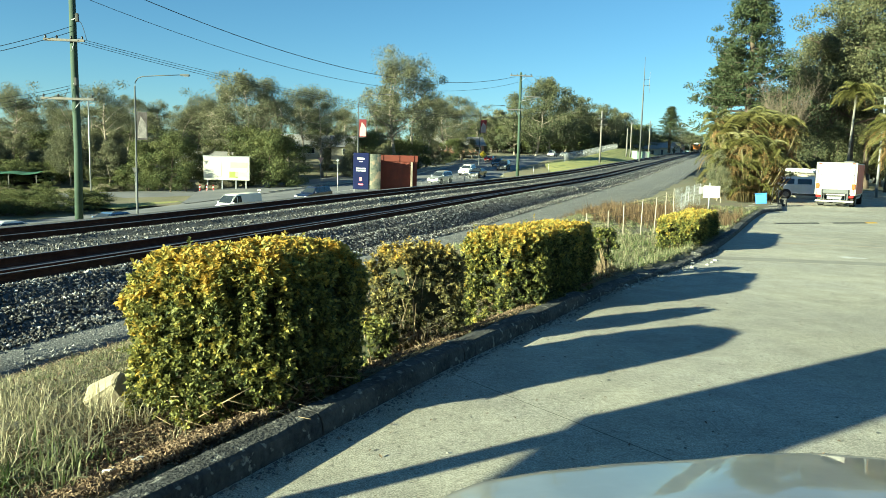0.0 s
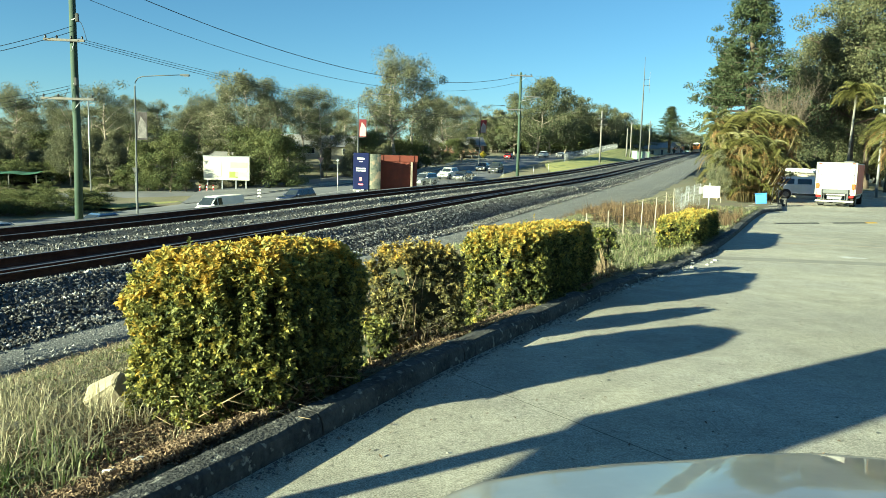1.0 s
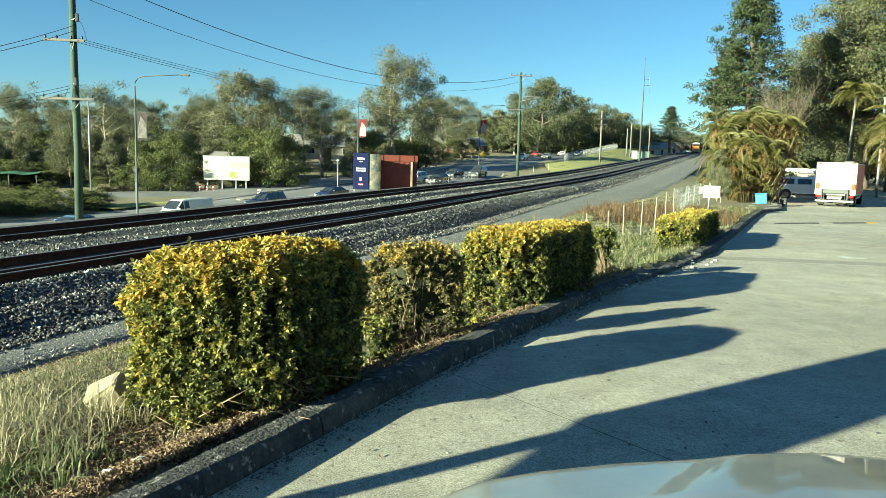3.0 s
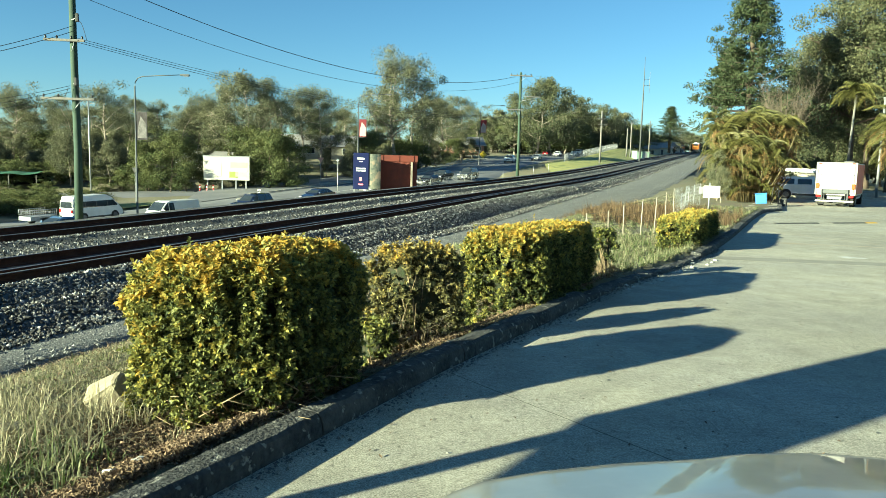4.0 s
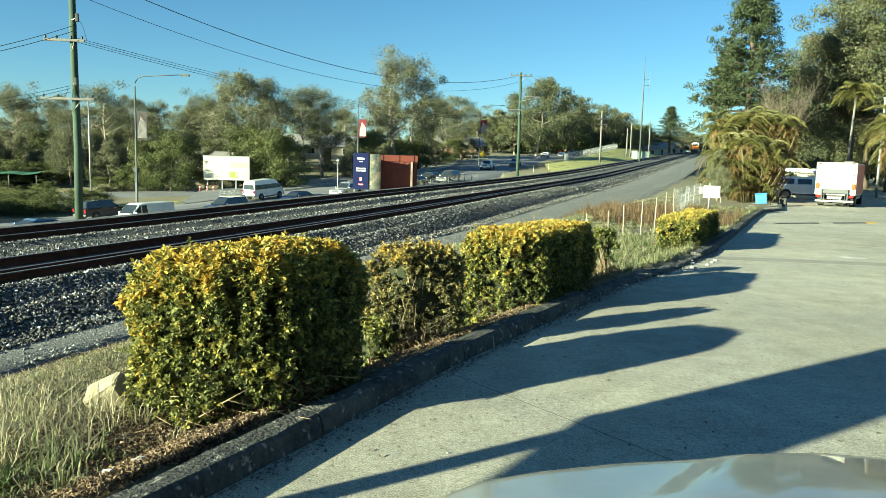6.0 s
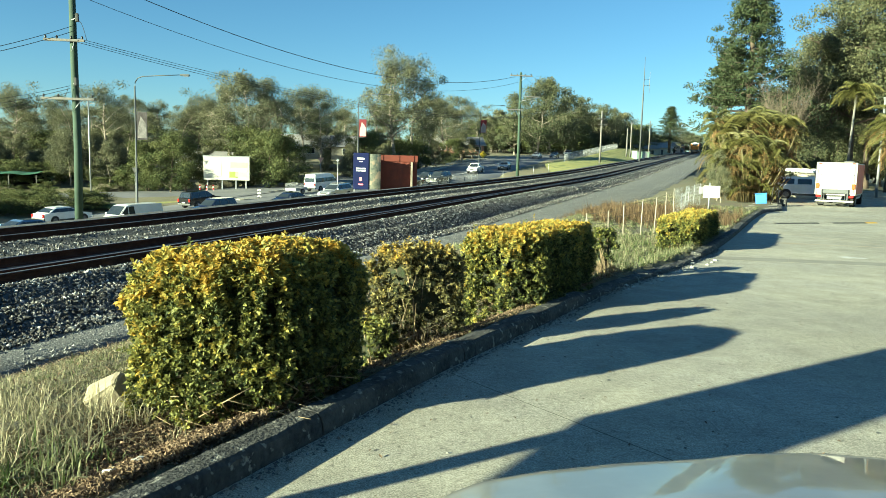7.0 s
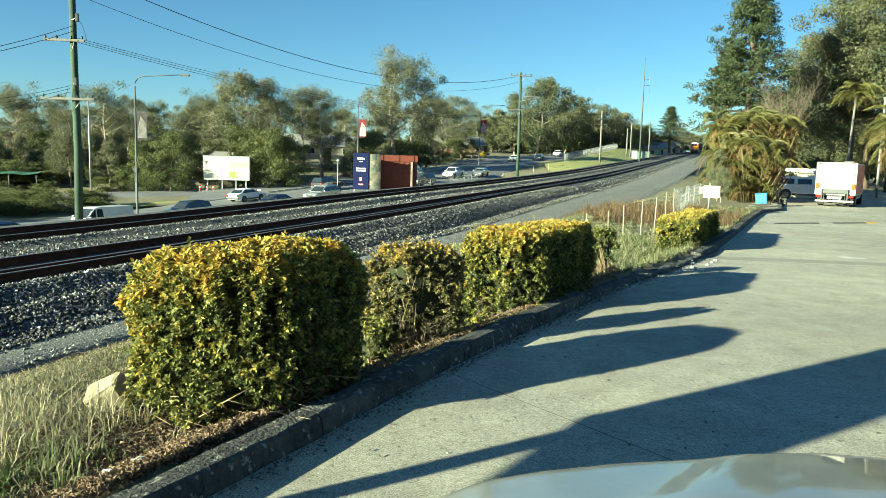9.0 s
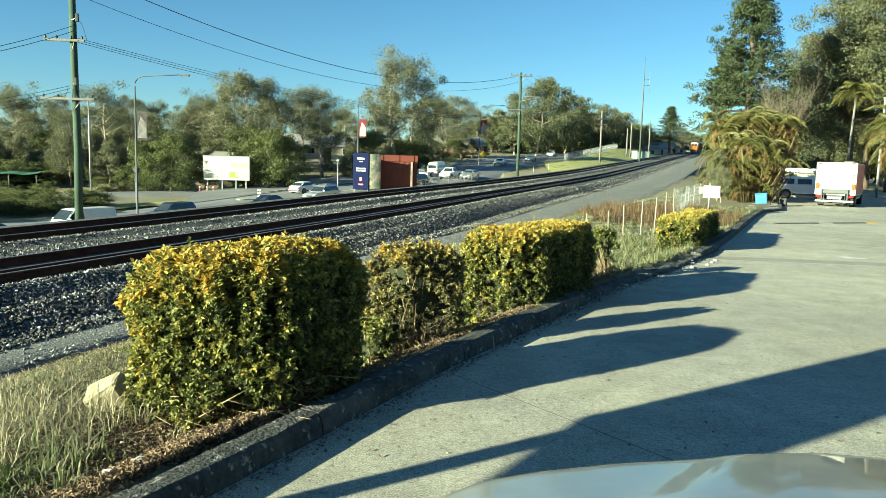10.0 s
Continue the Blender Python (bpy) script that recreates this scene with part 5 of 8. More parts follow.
def container_sign(x, y, z, turn):
    """Rust-red open steel container with advertising panels on one end."""
    t = thing("container", pose(x, y, z, 0, 0, turn), "rust-red steel container with blue advertising panel", "container")
    L, W, H = 3.15, 2.3, 2.7
    part("floor_frame", box(L, W, 0.16, 0, 0, 0, 0.02, 1), M["red_steel"], t)
    # ribbed walls
    def rib_wall(length, m):
        n = int(length / 0.5)
        ring_a, ring_b = [], []
        for i in range(n * 4 + 1):
            u = -length / 2 + length * i / (n * 4)
            d = (0, 0.018, 0.018, 0)[i % 4]
            ring_a.append((u, d, 0.16))
            ring_b.append((u, d, H - 0.45))
        me = loft("wall_panel", [ring_a + [(p[0], 0.06, p[2]) for p in reversed(ring_a)], ring_b + [(p[0], 0.06, p[2]) for p in reversed(ring_b)]])
        ob = part("wall_panel", me, M["red_steel"], t)
        ob.matrix_local = m
    rib_wall(L - 0.1, pose(0, -W / 2, 0))
    rib_wall(L - 0.1, pose(0, W / 2, 0, 0, 0, 180))
    rib_wall(W - 0.1, pose(L / 2, 0, 0, 0, 0, 90))
    for yy in (-W / 2 - 0.03, W / 2 + 0.03):
        part("top_band", box(L + 0.1, 0.09, 0.5, 0, yy, H - 0.5, 0.015, 1), M["red_steel"], t)
        for q in (-0.75, 0.1, 0.85):
            part("stiffener", box(0.05, 0.05, 0.46, q * L / 2.1, yy - math.copysign(0.06, -yy), H - 0.48, 0.008, 1), M["red_steel"], t)
    part("end_band", box(0.09, W, 0.5, L / 2, 0, H - 0.5, 0.015, 1), M["red_steel"], t)
    part("post", box(0.16, 0.12, H - 0.5, L / 2 - 0.42, -W / 2 - 0.1, 0, 0.02, 1), M["bark"], t, "weathered pale timber post")
    # advertising panels, standing out in front of the wall on a bent frame
    px, py, yaw = -L / 2 - 0.62, -W / 2 - 1.5, -24
    turn = pose(px - 0.6, py + 0.27, 0, 0, 0, yaw)
    blue = part("panel", box(1.3, 0.1, 2.78, 0, 0, 0.02, 0.02, 1), M["navy"], t, "navy blue printed advertising panel")
    blue.matrix_local = turn
    for k, (w, zz, hh) in enumerate(((0.6, 2.3, 0.13), (0.3, 2.12, 0.04), (0.8, 1.56, 0.1), (0.8, 1.4, 0.1), (0.22, 0.66, 0.3))):
        part("lettering", box(w, 0.02, hh, 0, -0.06, zz, 0.008, 1), M["white"] if k < 4 else M["pink"], blue, "white lettering" if k < 4 else "red and white badge")
    part("lettering", box(0.42, 0.02, 0.12, 0, -0.06, 0.34, 0.008, 1), M["pink"], blue, "red lettering")
    rings = []
    for zz in (0.05, 2.74):
        arc = [(px + 0.03 + 0.86 * u, py + 0.02 + 0.22 * u * u) for u in np.linspace(0, 1, 8)]
        rings.append([(q[0], q[1], zz) for q in arc] + [(q[0], q[1] + 0.07, zz) for q in reversed(arc)])
    mural = part("panel", loft("panel", rings), M["art"], t, "curved panel printed with a pale mural")
    for lx, ly in ((px - 1.1, py + 0.55), (px - 0.1, py + 0.12), (px + 0.8, py + 0.3)):
        part("leg", box(0.1, 0.1, 2.4, lx, ly, -2.0, 0.01, 1), M["galv"], t)
    for sx in (-1, 1):
        for sy in (-1, 1):
            part("footing", box(0.3, 0.3, 1.6, sx * L * 0.42, sy * W * 0.42, -1.6, 0.02, 1), M["kerb"], t)


M["pink"] = paint("red_print", (0.6, 0.08, 0.14), 0.5)
M["art"] = mat("mural_print", (0.3, 0.29, 0.22), (0.08, 0.11, 0.1), 1.6, 0.7, fine=7.0, spots=((0.42, 0.33, 0.24), 2.2, 0.44))
container_sign(-3.9, 59.2, -0.72, 6)


def small_sign(x, y, h, shape, c, label, size=0.6, z=None, turn=0, stroke=None):
    """Road sign on a post. shape: how many sides the plate has."""
    t = thing("road_sign", pose(x, y, gz(x, y) if z is None else z, 0, 0, turn), label, "road sign")
    part("post", tubes("post", [([(0, 0, -0.3), (0, 0, h)], [0.035, 0.035])], 8), M["galv"], t)
    bm = bmesh.new()
    a0 = -math.pi / 2 if shape == 3 else (math.pi / 2 if shape == 4 else 0)
    fr = [bm.verts.new((size * math.cos(a0 + 2 * math.pi * k / shape), -0.05, h - size * 0.6 + size * math.sin(a0 + 2 * math.pi * k / shape))) for k in range(shape)]
    f = bm.faces.new(fr)
    e = bmesh.ops.extrude_face_region(bm, geom=[f])
    bmesh.ops.translate(bm, vec=(0, 0.02, 0), verts=[v for v in e["geom"] if isinstance(v, bmesh.types.BMVert)])
    bmesh.ops.recalc_face_normals(bm, faces=bm.faces[:])
    part("plate", bm, c, t)
    return t


SIGN_Y = paint("yellow_sign", (0.7, 0.5, 0.03), 0.5)
SIGN_R = paint("red_white_sign", (0.5, 0.3, 0.28), 0.5)
small_sign(-35.3, 84.0, 4.2, 3, M["dark_plastic"], "grey back of a triangular sign on a post", 0.42)
small_sign(8.0, 158.0, 3.2, 4, SIGN_Y, "yellow diamond warning sign on a post", 0.8)
small_sign(-18.2, 108.0, 4.6, 3, SIGN_R, "triangular give-way sign by the slip road", 0.55)
small_sign(-12.8, 88.0, 5.0, 4, M["galv"], "grey sign seen edge-on on a post", 0.2)

# ---- vehicles ----
M["blue"] = paint("blue_car_paint", (0.09, 0.14, 0.22), 0.25, 0.3, 1.0)
M["paleblue"] = paint("pale_blue_car_paint", (0.1, 0.17, 0.3), 0.25, 0.3, 1.0)
M["navyc"] = paint("navy_car_paint", (0.014, 0.022, 0.06), 0.2, 0.2, 1.0)
M["silver"] = paint("silver_car_paint", (0.5, 0.51, 0.52), 0.28, 0.6, 1.0)
M["greyc"] = paint("grey_car_paint", (0.06, 0.065, 0.07), 0.25, 0.3, 1.0)

M["blackc"] = paint("black_car_paint", (0.012, 0.012, 0.014), 0.18, 0.1, 1.0)
M["red"] = paint("red_car_paint", (0.42, 0.02, 0.02), 0.25, 0.1, 1.0)
M["alloy"] = mat("alloy_rim", (0.16, 0.16, 0.17), (0.1, 0.1, 0.1), 8, 0.4, 0.6)
M["palesilver"] = paint("pale_silver_paint", (0.68, 0.7, 0.72), 0.4, 0.0, 0.3)
M["head"] = mat("headlamp_lens", (0.75, 0.76, 0.78), (0.6, 0.6, 0.62), 6, 0.1, 0.3)
M["tail"] = mat("red_lamp_lens", (0.45, 0.015, 0.012), (0.3, 0.01, 0.01), 6, 0.2)
M["amber"] = mat("orange_lamp_lens", (0.5, 0.085, 0.012), (0.4, 0.07, 0.01), 6, 0.25)
M["orange"] = paint("orange_loco_paint", (0.6, 0.2, 0.02), 0.6, 0, 0)


def prism(pts, hw, bevel=0.03):
    """Side outline pts (x, z) drawn out to half width hw(z) on both sides."""
    bm = bmesh.new()
    a = [bm.verts.new((x, -hw(z), z)) for x, z in pts]
    b = [bm.verts.new((x, hw(z), z)) for x, z in pts]
    bm.faces.new(a)
    bm.faces.new(list(reversed(b)))
    for i in range(len(pts)):
        j = (i + 1) % len(pts)
        bm.faces.new((a[j], a[i], b[i], b[j]))
    bmesh.ops.recalc_face_normals(bm, faces=bm.faces[:])
    if bevel:
        bmesh.ops.bevel(bm, geom=bm.edges[:], offset=bevel, segments=2, affect="EDGES", clamp_overlap=True)
    return bm


def wheel_mesh(r, w):
    bm = bmesh.new()
    bmesh.ops.create_cone(bm, cap_ends=True, segments=20, radius1=r, radius2=r, depth=w, matrix=Matrix.Rotation(math.pi / 2, 4, "X"))
    bmesh.ops.bevel(bm, geom=[e for e in bm.edges if abs(e.verts[0].co.y - e.verts[1].co.y) < 1e-5], offset=0.03, segments=2, affect="EDGES")
    return bm


def rim_mesh(r, w, side):
    """Rim disc with five spokes and hub."""
    bm = bmesh.new()
    bmesh.ops.create_cone(bm, cap_ends=True, segments=20, radius1=r * 0.66, radius2=r * 0.66, depth=0.03, matrix=Matrix.Translation((0, side * (w / 2 + 0.002), 0)) @ Matrix.Rotation(math.pi / 2, 4, "X"))
    for k in range(5):
        box(r * 0.6, 0.03, 0.07, r * 0.3, side * (w / 2 + 0.018), -0.035, 0.01, 1, bm=bm, m=Matrix.Rotation(k * 2 * math.pi / 5, 4, "Y"))
    return bm


KINDS = {
    "sedan": dict(L=4.7, W=1.8, body=[(-2.3, 0.3), (-2.35, 0.62), (-2.28, 0.93), (-1.75, 1.0), (1.0, 0.96), (2.0, 0.8), (2.32, 0.62), (2.33, 0.3)], cabin=[(-1.95, 0.97), (-1.1, 1.42), (0.15, 1.45), (1.15, 0.94)], r=0.33, axles=(-1.35, 1.4), belt=0.97),
    "suv": dict(L=4.8, W=1.88, body=[(-2.35, 0.38), (-2.4, 0.7), (-2.36, 1.08), (-1.9, 1.1), (1.05, 1.1), (2.05, 1.0), (2.36, 0.78), (2.38, 0.38)], cabin=[(-2.3, 1.06), (-2.0, 1.72), (0.2, 1.76), (1.2, 1.06)], r=0.37, axles=(-1.4, 1.42), belt=1.1),
    "ute": dict(L=5.2, W=1.88, body=[(-2.6, 0.45), (-2.62, 0.7), (-2.6, 1.1), (-0.75, 1.1), (1.2, 1.1), (2.2, 1.02), (2.56, 0.8), (2.58, 0.42)], cabin=[(-0.75, 1.06), (-0.55, 1.74), (0.5, 1.76), (1.35, 1.06)], r=0.38, axles=(-1.55, 1.6), belt=1.1),
    "van": dict(L=4.95, W=1.9, body=[(-2.45, 0.35), (-2.48, 0.7), (-2.45, 1.16), (-1.9, 1.18), (1.7, 1.14), (2.3, 1.0), (2.46, 0.7), (2.46, 0.33)], cabin=[(-2.45, 1.12), (-2.38, 1.9), (0.9, 1.97), (1.35, 1.86), (2.15, 1.08)], r=0.34, axles=(-1.45, 1.55), belt=1.15),
    "hiace": dict(L=5.2, W=1.9, body=[(-2.55, 0.35), (-2.6, 0.7), (-2.58, 1.2), (-2.0, 1.22), (1.9, 1.18), (2.45, 1.05), (2.6, 0.7), (2.6, 0.33)], cabin=[(-2.57, 1.16), (-2.5, 1.85), (-2.35, 2.24), (0.9, 2.28), (1.45, 2.05), (2.35, 1.12)], r=0.35, axles=(-1.5, 1.7), belt=1.18),
}
KINDS["carrier"] = dict(L=4.7, W=1.84, body=[(-2.3, 0.32), (-2.33, 0.6), (-2.3, 1.06), (-1.9, 1.1), (1.3, 1.06), (2.0, 0.9), (2.3, 0.62), (2.3, 0.3)], cabin=[(-2.28, 1.04), (-2.1, 1.62), (0.5, 1.7), (0.9, 1.62), (1.85, 0.96)], r=0.33, axles=(-1.5, 1.4), belt=1.06)
WHEELS = {}


def vehicle(kind, colour, label, name=None, group="cars on the road"):
    k = KINDS[kind]
    if colour == "black":
        colour = "blackc"
    t = thing(name or {"van": "van", "hiace": "minibus", "ute": "utility_truck"}.get(kind, "car"), Matrix.Identity(4), label, {"van": "van", "hiace": "van", "ute": "truck"}.get(kind, "car"), group)
    hw, belt = k["W"] / 2, k["belt"]
    top = max(p[1] for p in k["cabin"])
    wall = lambda z: hw - 0.02 - 0.05 * max(0.0, (0.6 - z)) - 0.03 * max(0, z - 0.8)
    roof = lambda z: hw - 0.05 - (0.2 if kind not in ("van", "hiace") else 0.12) * max(0.0, z - belt) / (top - belt)
    body = part("body", prism(k["body"], wall, 0.06), M[colour], t)
    cab = k["cabin"]
    part("cabin", prism(cab, roof, 0.05), M[colour], t)
    # side glass: the outline drawn in, the screens: drawn out lengthwise and narrower
    x0, x1 = cab[0][0], cab[-1][0]
    zb, zt = belt + 0.05, top - (0.52 if kind == "hiace" else 0.2 if kind == "carrier" else 0.13)

    def edge_x(z, front):
        seq = cab if not front else list(reversed(cab))
        for (xa, za), (xb, zb_) in zip(seq[:-1], seq[1:]):
            if za <= z <= zb_ and zb_ > za:
                return xa + (xb - xa) * (z - za) / (zb_ - za)
        return seq[-1][0]
    rear0 = 0.24 if kind == "carrier" else 0.16 if kind != "van" else (edge_x(zb, True) - edge_x(zb, False)) * 0.66
    pts = [(edge_x(zb, False) + rear0, zb), (edge_x(zt, False) + rear0, zt), (edge_x(zt, True) - 0.13, zt), (edge_x(zb, True) - 0.13, zb)]
    part("side_glass", prism(pts, lambda z: roof(z) + 0.014, 0), M["glass"], t)
    n_p = 1 if kind in ("van",) else (3 if kind == "hiace" else 2)
    pw = 0.11 if kind == "carrier" else 0.04
    for q in range(n_p):
        px = pts[0][0] + (pts[3][0] - pts[0][0]) * ((q + 1) / (n_p + 1) if n_p > 1 else 0.45)
        part("pillar", prism([(px - pw, zb), (px - pw, zt), (px + pw, zt), (px + pw, zb)], lambda z: roof(z) + 0.022, 0), M[colour if kind in ("van", "carrier") else "dark_plastic"], t)
    g = [(edge_x(zb, False) - 0.014, zb + 0.02), (edge_x(zt, False) - 0.014, zt + 0.03), (edge_x(zt, True) + 0.014, zt + 0.03), (edge_x(zb, True) + 0.014, zb + 0.02)]
    part("windscreen", prism(g, lambda z: roof(z) - 0.1, 0), M["glass"], t)
    fx, rx = k["body"][-2][0], k["body"][1][0]
    hz = k["body"][-2][1] + 0.02
    for s in (-1, 1):
        part("headlight", box(0.22, 0.34, 0.15, fx - 0.1, s * (hw - 0.28), hz - 0.04, 0.04), M["head"], t)
        part("taillight", box(0.12, 0.2, 0.3, rx + 0.03, s * (hw - 0.17), belt - 0.36, 0.03), M["tail"], t)
        mir = part("mirror", box(0.12, 0.2, 0.15, x1 - 0.35, s * (hw + 0.06), belt + 0.02, 0.04), M[colour], t)
        part("sill", box(k["axles"][1] - k["axles"][0] - 0.85, 0.05, 0.14, (k["axles"][0] + k["axles"][1]) / 2, s * (hw - 0.03), 0.28, 0.015, 1), M["dark_plastic"], t)
    part("bumper", box(0.2, k["W"] - 0.1, 0.24, fx - 0.03, 0, 0.33, 0.06), M["dark_plastic"], t)
    part("bumper", box(0.2, k["W"] - 0.1, 0.22, rx + 0.06, 0, 0.36, 0.06), M["dark_plastic"], t)
    part("grille", box(0.06, 0.8, 0.16, fx + 0.02, 0, hz - 0.08, 0.02), M["dark_plastic"], t)
    part("number_plate", box(0.02, 0.37, 0.11, fx + 0.09, 0, 0.42, 0.004, 1), M["white"], t)
    part("number_plate", box(0.02, 0.37, 0.11, rx - 0.06, 0, 0.62, 0.004, 1), M["white"], t)
    if kind == "ute":
        part("tray_rim", box(1.75, 1.7, 0.08, -1.7, 0, 1.06, 0.02, 1), M["dark_plastic"], t)
    if "rack" in label:
        for q in (-0.9, 0.0):
            part("roof_bar", box(0.06, 1.3, 0.05, q - 0.3, 0, top + 0.05, 0.01, 1), M["dark_plastic"], t)
    r = k["r"]
    if r not in WHEELS:
        me = bpy.data.meshes.new("tyre")
        b = wheel_mesh(r, 0.22)
        b.to_mesh(me)
        b.free()
        me.materials.append(M["black"])
        rims = []
        for s in (-1, 1):
            m2 = bpy.data.meshes.new("rim")
            b = rim_mesh(r, 0.22, s)
            b.to_mesh(m2)
            b.free()
            m2.materials.append(M["alloy"])
            rims.append(m2)
        WHEELS[r] = (me, rims)
    wheels = []
    for ax in k["axles"]:
        for i, s in enumerate((-1, 1)):
            arch = bmesh.new()
            bmesh.ops.create_cone(arch, cap_ends=True, segments=20, radius1=r + 0.06, radius2=r + 0.06, depth=0.04, matrix=Matrix.Translation((ax, s * (hw - 0.025), r + 0.02)) @ Matrix.Rotation(math.pi / 2, 4, "X"))
            part("wheel_arch", arch, M["black"], t)
            w = new("wheel")
            w.parent = t
            w.location = (ax, s * (hw - 0.09), r)
            part("tyre", WHEELS[r][0], None, w)
            part("rim", WHEELS[r][1][i], None, w)
            wheels.append((w, r))
    return t, wheels


def cage_trailer():
    t = thing("trailer", Matrix.Identity(4), "galvanised cage trailer towed by the minibus", "trailer")
    part("tray", box(2.4, 1.6, 0.35, 0, 0, 0.45, 0.02, 1), M["galv"], t)
    for s in (-1, 1):
        for z in (0.95, 1.15, 1.35):
            part("rail", tubes("rail", [([(-1.2, s * 0.78, z), (1.2, s * 0.78, z)], [0.02, 0.02])], 5), M["galv"], t)
        for q in np.linspace(-1.18, 1.18, 13):
            part("bar", tubes("bar", [([(q, s * 0.78, 0.8), (q, s * 0.78, 1.38)], [0.012, 0.012])], 5), M["galv"], t)
        part("mudguard", box(0.8, 0.22, 0.05, 0, s * 0.92, 0.7, 0.02, 1), M["galv"], t)
    for q in np.linspace(-0.7, 0.7, 9):
        part("bar", tubes("bar", [([(-1.2, q, 0.8), (-1.2, q, 1.38)], [0.012, 0.012])], 5), M["galv"], t)
    part("drawbar", tubes("drawbar", [([(1.15, 0.5, 0.48), (2.2, 0, 0.48)], [0.04, 0.04]), ([(1.15, -0.5, 0.48), (2.2, 0, 0.48)], [0.04, 0.04])], 6), M["galv"], t)
    wheels = []
    for s in (-1, 1):
        w = new("wheel")
        w.parent = t
        w.location = (0, s * 0.92, 0.33)
        part("tyre", WHEELS[0.33][0], None, w)
        part("rim", WHEELS[0.33][1][0 if s < 0 else 1], None, w)
        wheels.append((w, 0.33))
    return t, wheels


M["truck_white"] = mat("aged_white_panel", (0.47, 0.445, 0.4), (0.4, 0.375, 0.33), 1.4, 0.5, fine=9.0)


def box_truck(x, y, az):
    """Small delivery truck, box body with tail lift, seen from the rear."""
    t = thing("box_truck", pose(x, y, 0, 0, 0, 90 - az), "white box truck with tail lift parked on the driveway", "truck")
    part("cargo_box", box(4.2, 2.06, 1.72, 2.1, 0, 0.62, 0.03), M["truck_white"], t)
    door = part("rear_door", box(0.05, 1.86, 1.56, -0.02, 0, 0.7, 0.015, 1), M["truck_white"], t, "white rear roller door")
    for z in (1.15, 1.6, 2.05):
        part("door_seam", box(0.012, 1.84, 0.012, -0.05, 0, z, 0.002, 1), M["galv"], door)
    part("door_frame", box(0.09, 2.1, 0.09, 0, 0, 2.28, 0.02, 1), M["truck_white"], t)
    for s in (-1, 1):
        part("door_frame", box(0.09, 0.1, 1.66, 0, s * 1.0, 0.64, 0.02, 1), M["truck_white"], t)
        part("hinge", box(0.03, 0.16, 0.16, -0.06, s * 0.84, 1.62, 0.02, 1), M["galv"], t)
        part("marker_light", box(0.05, 0.2, 0.05, -0.04, s * 0.86, 2.29, 0.01, 1), M["tail"], t)
        part("taillight", box(0.06, 0.2, 0.28, -0.06, s * 0.92, 0.96, 0.02, 1), M["amber"], t, "orange indicator lamp")
        part("taillight", box(0.06, 0.26, 0.12, -0.08, s * 0.84, 0.5, 0.02, 1), M["tail"], t)
        part("lift_arm", box(0.1, 0.07, 0.62, -0.14, s * 0.66, 0.34, 0.015, 1), M["mast"], t)
        part("lift_ram", box(0.08, 0.05, 0.5, -0.1, s * 0.54, 0.36, 0.015, 1), M["dark_plastic"], t)
        part("mudflap", box(0.02, 0.34, 0.34, 0.7, s * 0.76, 0.1, 0.004, 1), M["black"], t)
        part("mirror", box(0.14, 0.2, 0.38, 4.9, s * 1.2, 1.42, 0.04), M["dark_plastic"], t)
        part("mirror_arm", tubes("mirror_arm", [([(4.9, s * 0.95, 1.85), (4.9, s * 1.22, 1.78)], [0.018, 0.018])], 6), M["dark_plastic"], t)
        part("side_rail", box(2.0, 0.05, 0.1, 2.3, s * 0.98, 0.42, 0.01, 1), M["galv"], t)
        part("red_panel", box(4.1, 0.012, 1.6, 2.1, s * 1.036, 0.68, 0.003, 1), M["truck_red"], t, "red-orange printed side panel")
    part("lift_platform", box(0.06, 1.42, 0.22, -0.12, 0, 0.72, 0.02, 1), M["mast"], t, "folded grey tail-lift platform")
    part("bumper", box(0.12, 1.98, 0.1, -0.12, 0, 0.26, 0.02, 1), M["truck_white"], t)
    part("number_plate", box(0.02, 0.72, 0.12, -0.16, 0, 0.42, 0.004, 1), M["head"], t)
    part("chassis", box(5.6, 0.8, 0.2, 2.7, 0, 0.42, 0.02, 1), M["dark_plastic"], t)
    part("cab", prism([(4.35, 0.42), (4.35, 2.05), (5.3, 2.08), (5.72, 1.3), (5.8, 0.95), (5.8, 0.42)], lambda z: 0.92 - 0.06 * max(0, z - 1.2), 0.05), M["truck_white"], t)
    part("cab_glass", prism([(4.6, 1.32), (4.6, 1.88), (5.25, 1.9), (5.52, 1.34)], lambda z: 0.94 - 0.06 * max(0, z - 1.2), 0), M["glass"], t)
    part("roof_beacon", box(0.2, 0.5, 0.12, 0.4, -0.55, 2.34, 0.03), M["dark_plastic"], t)
    for ax in (1.05, 5.0):
        for s in (-1, 1):
            w = part("wheel", wheel_mesh(0.36, 0.3), M["black"], t)
            w.location = (ax, s * 0.82, 0.36)
            part("hub", rim_mesh(0.36, 0.3, s), M["alloy"], w)
    return t


M["truck_red"] = mat("truck_side_print", (0.5, 0.1, 0.03), (0.38, 0.07, 0.025), 1.5, 0.6)
bt = box_truck(18.0, 34.0, 33.5)
bt.scale = (0.93, 0.8, 0.86)
pv, _ = vehicle("carrier", "palesilver", "silver people carrier parked behind the truck", name="people_carrier", group="")
pv.matrix_world = pose(20.93, 42.64, 0, 0, 0, -20) @ Matrix.Scale(0.77, 4)


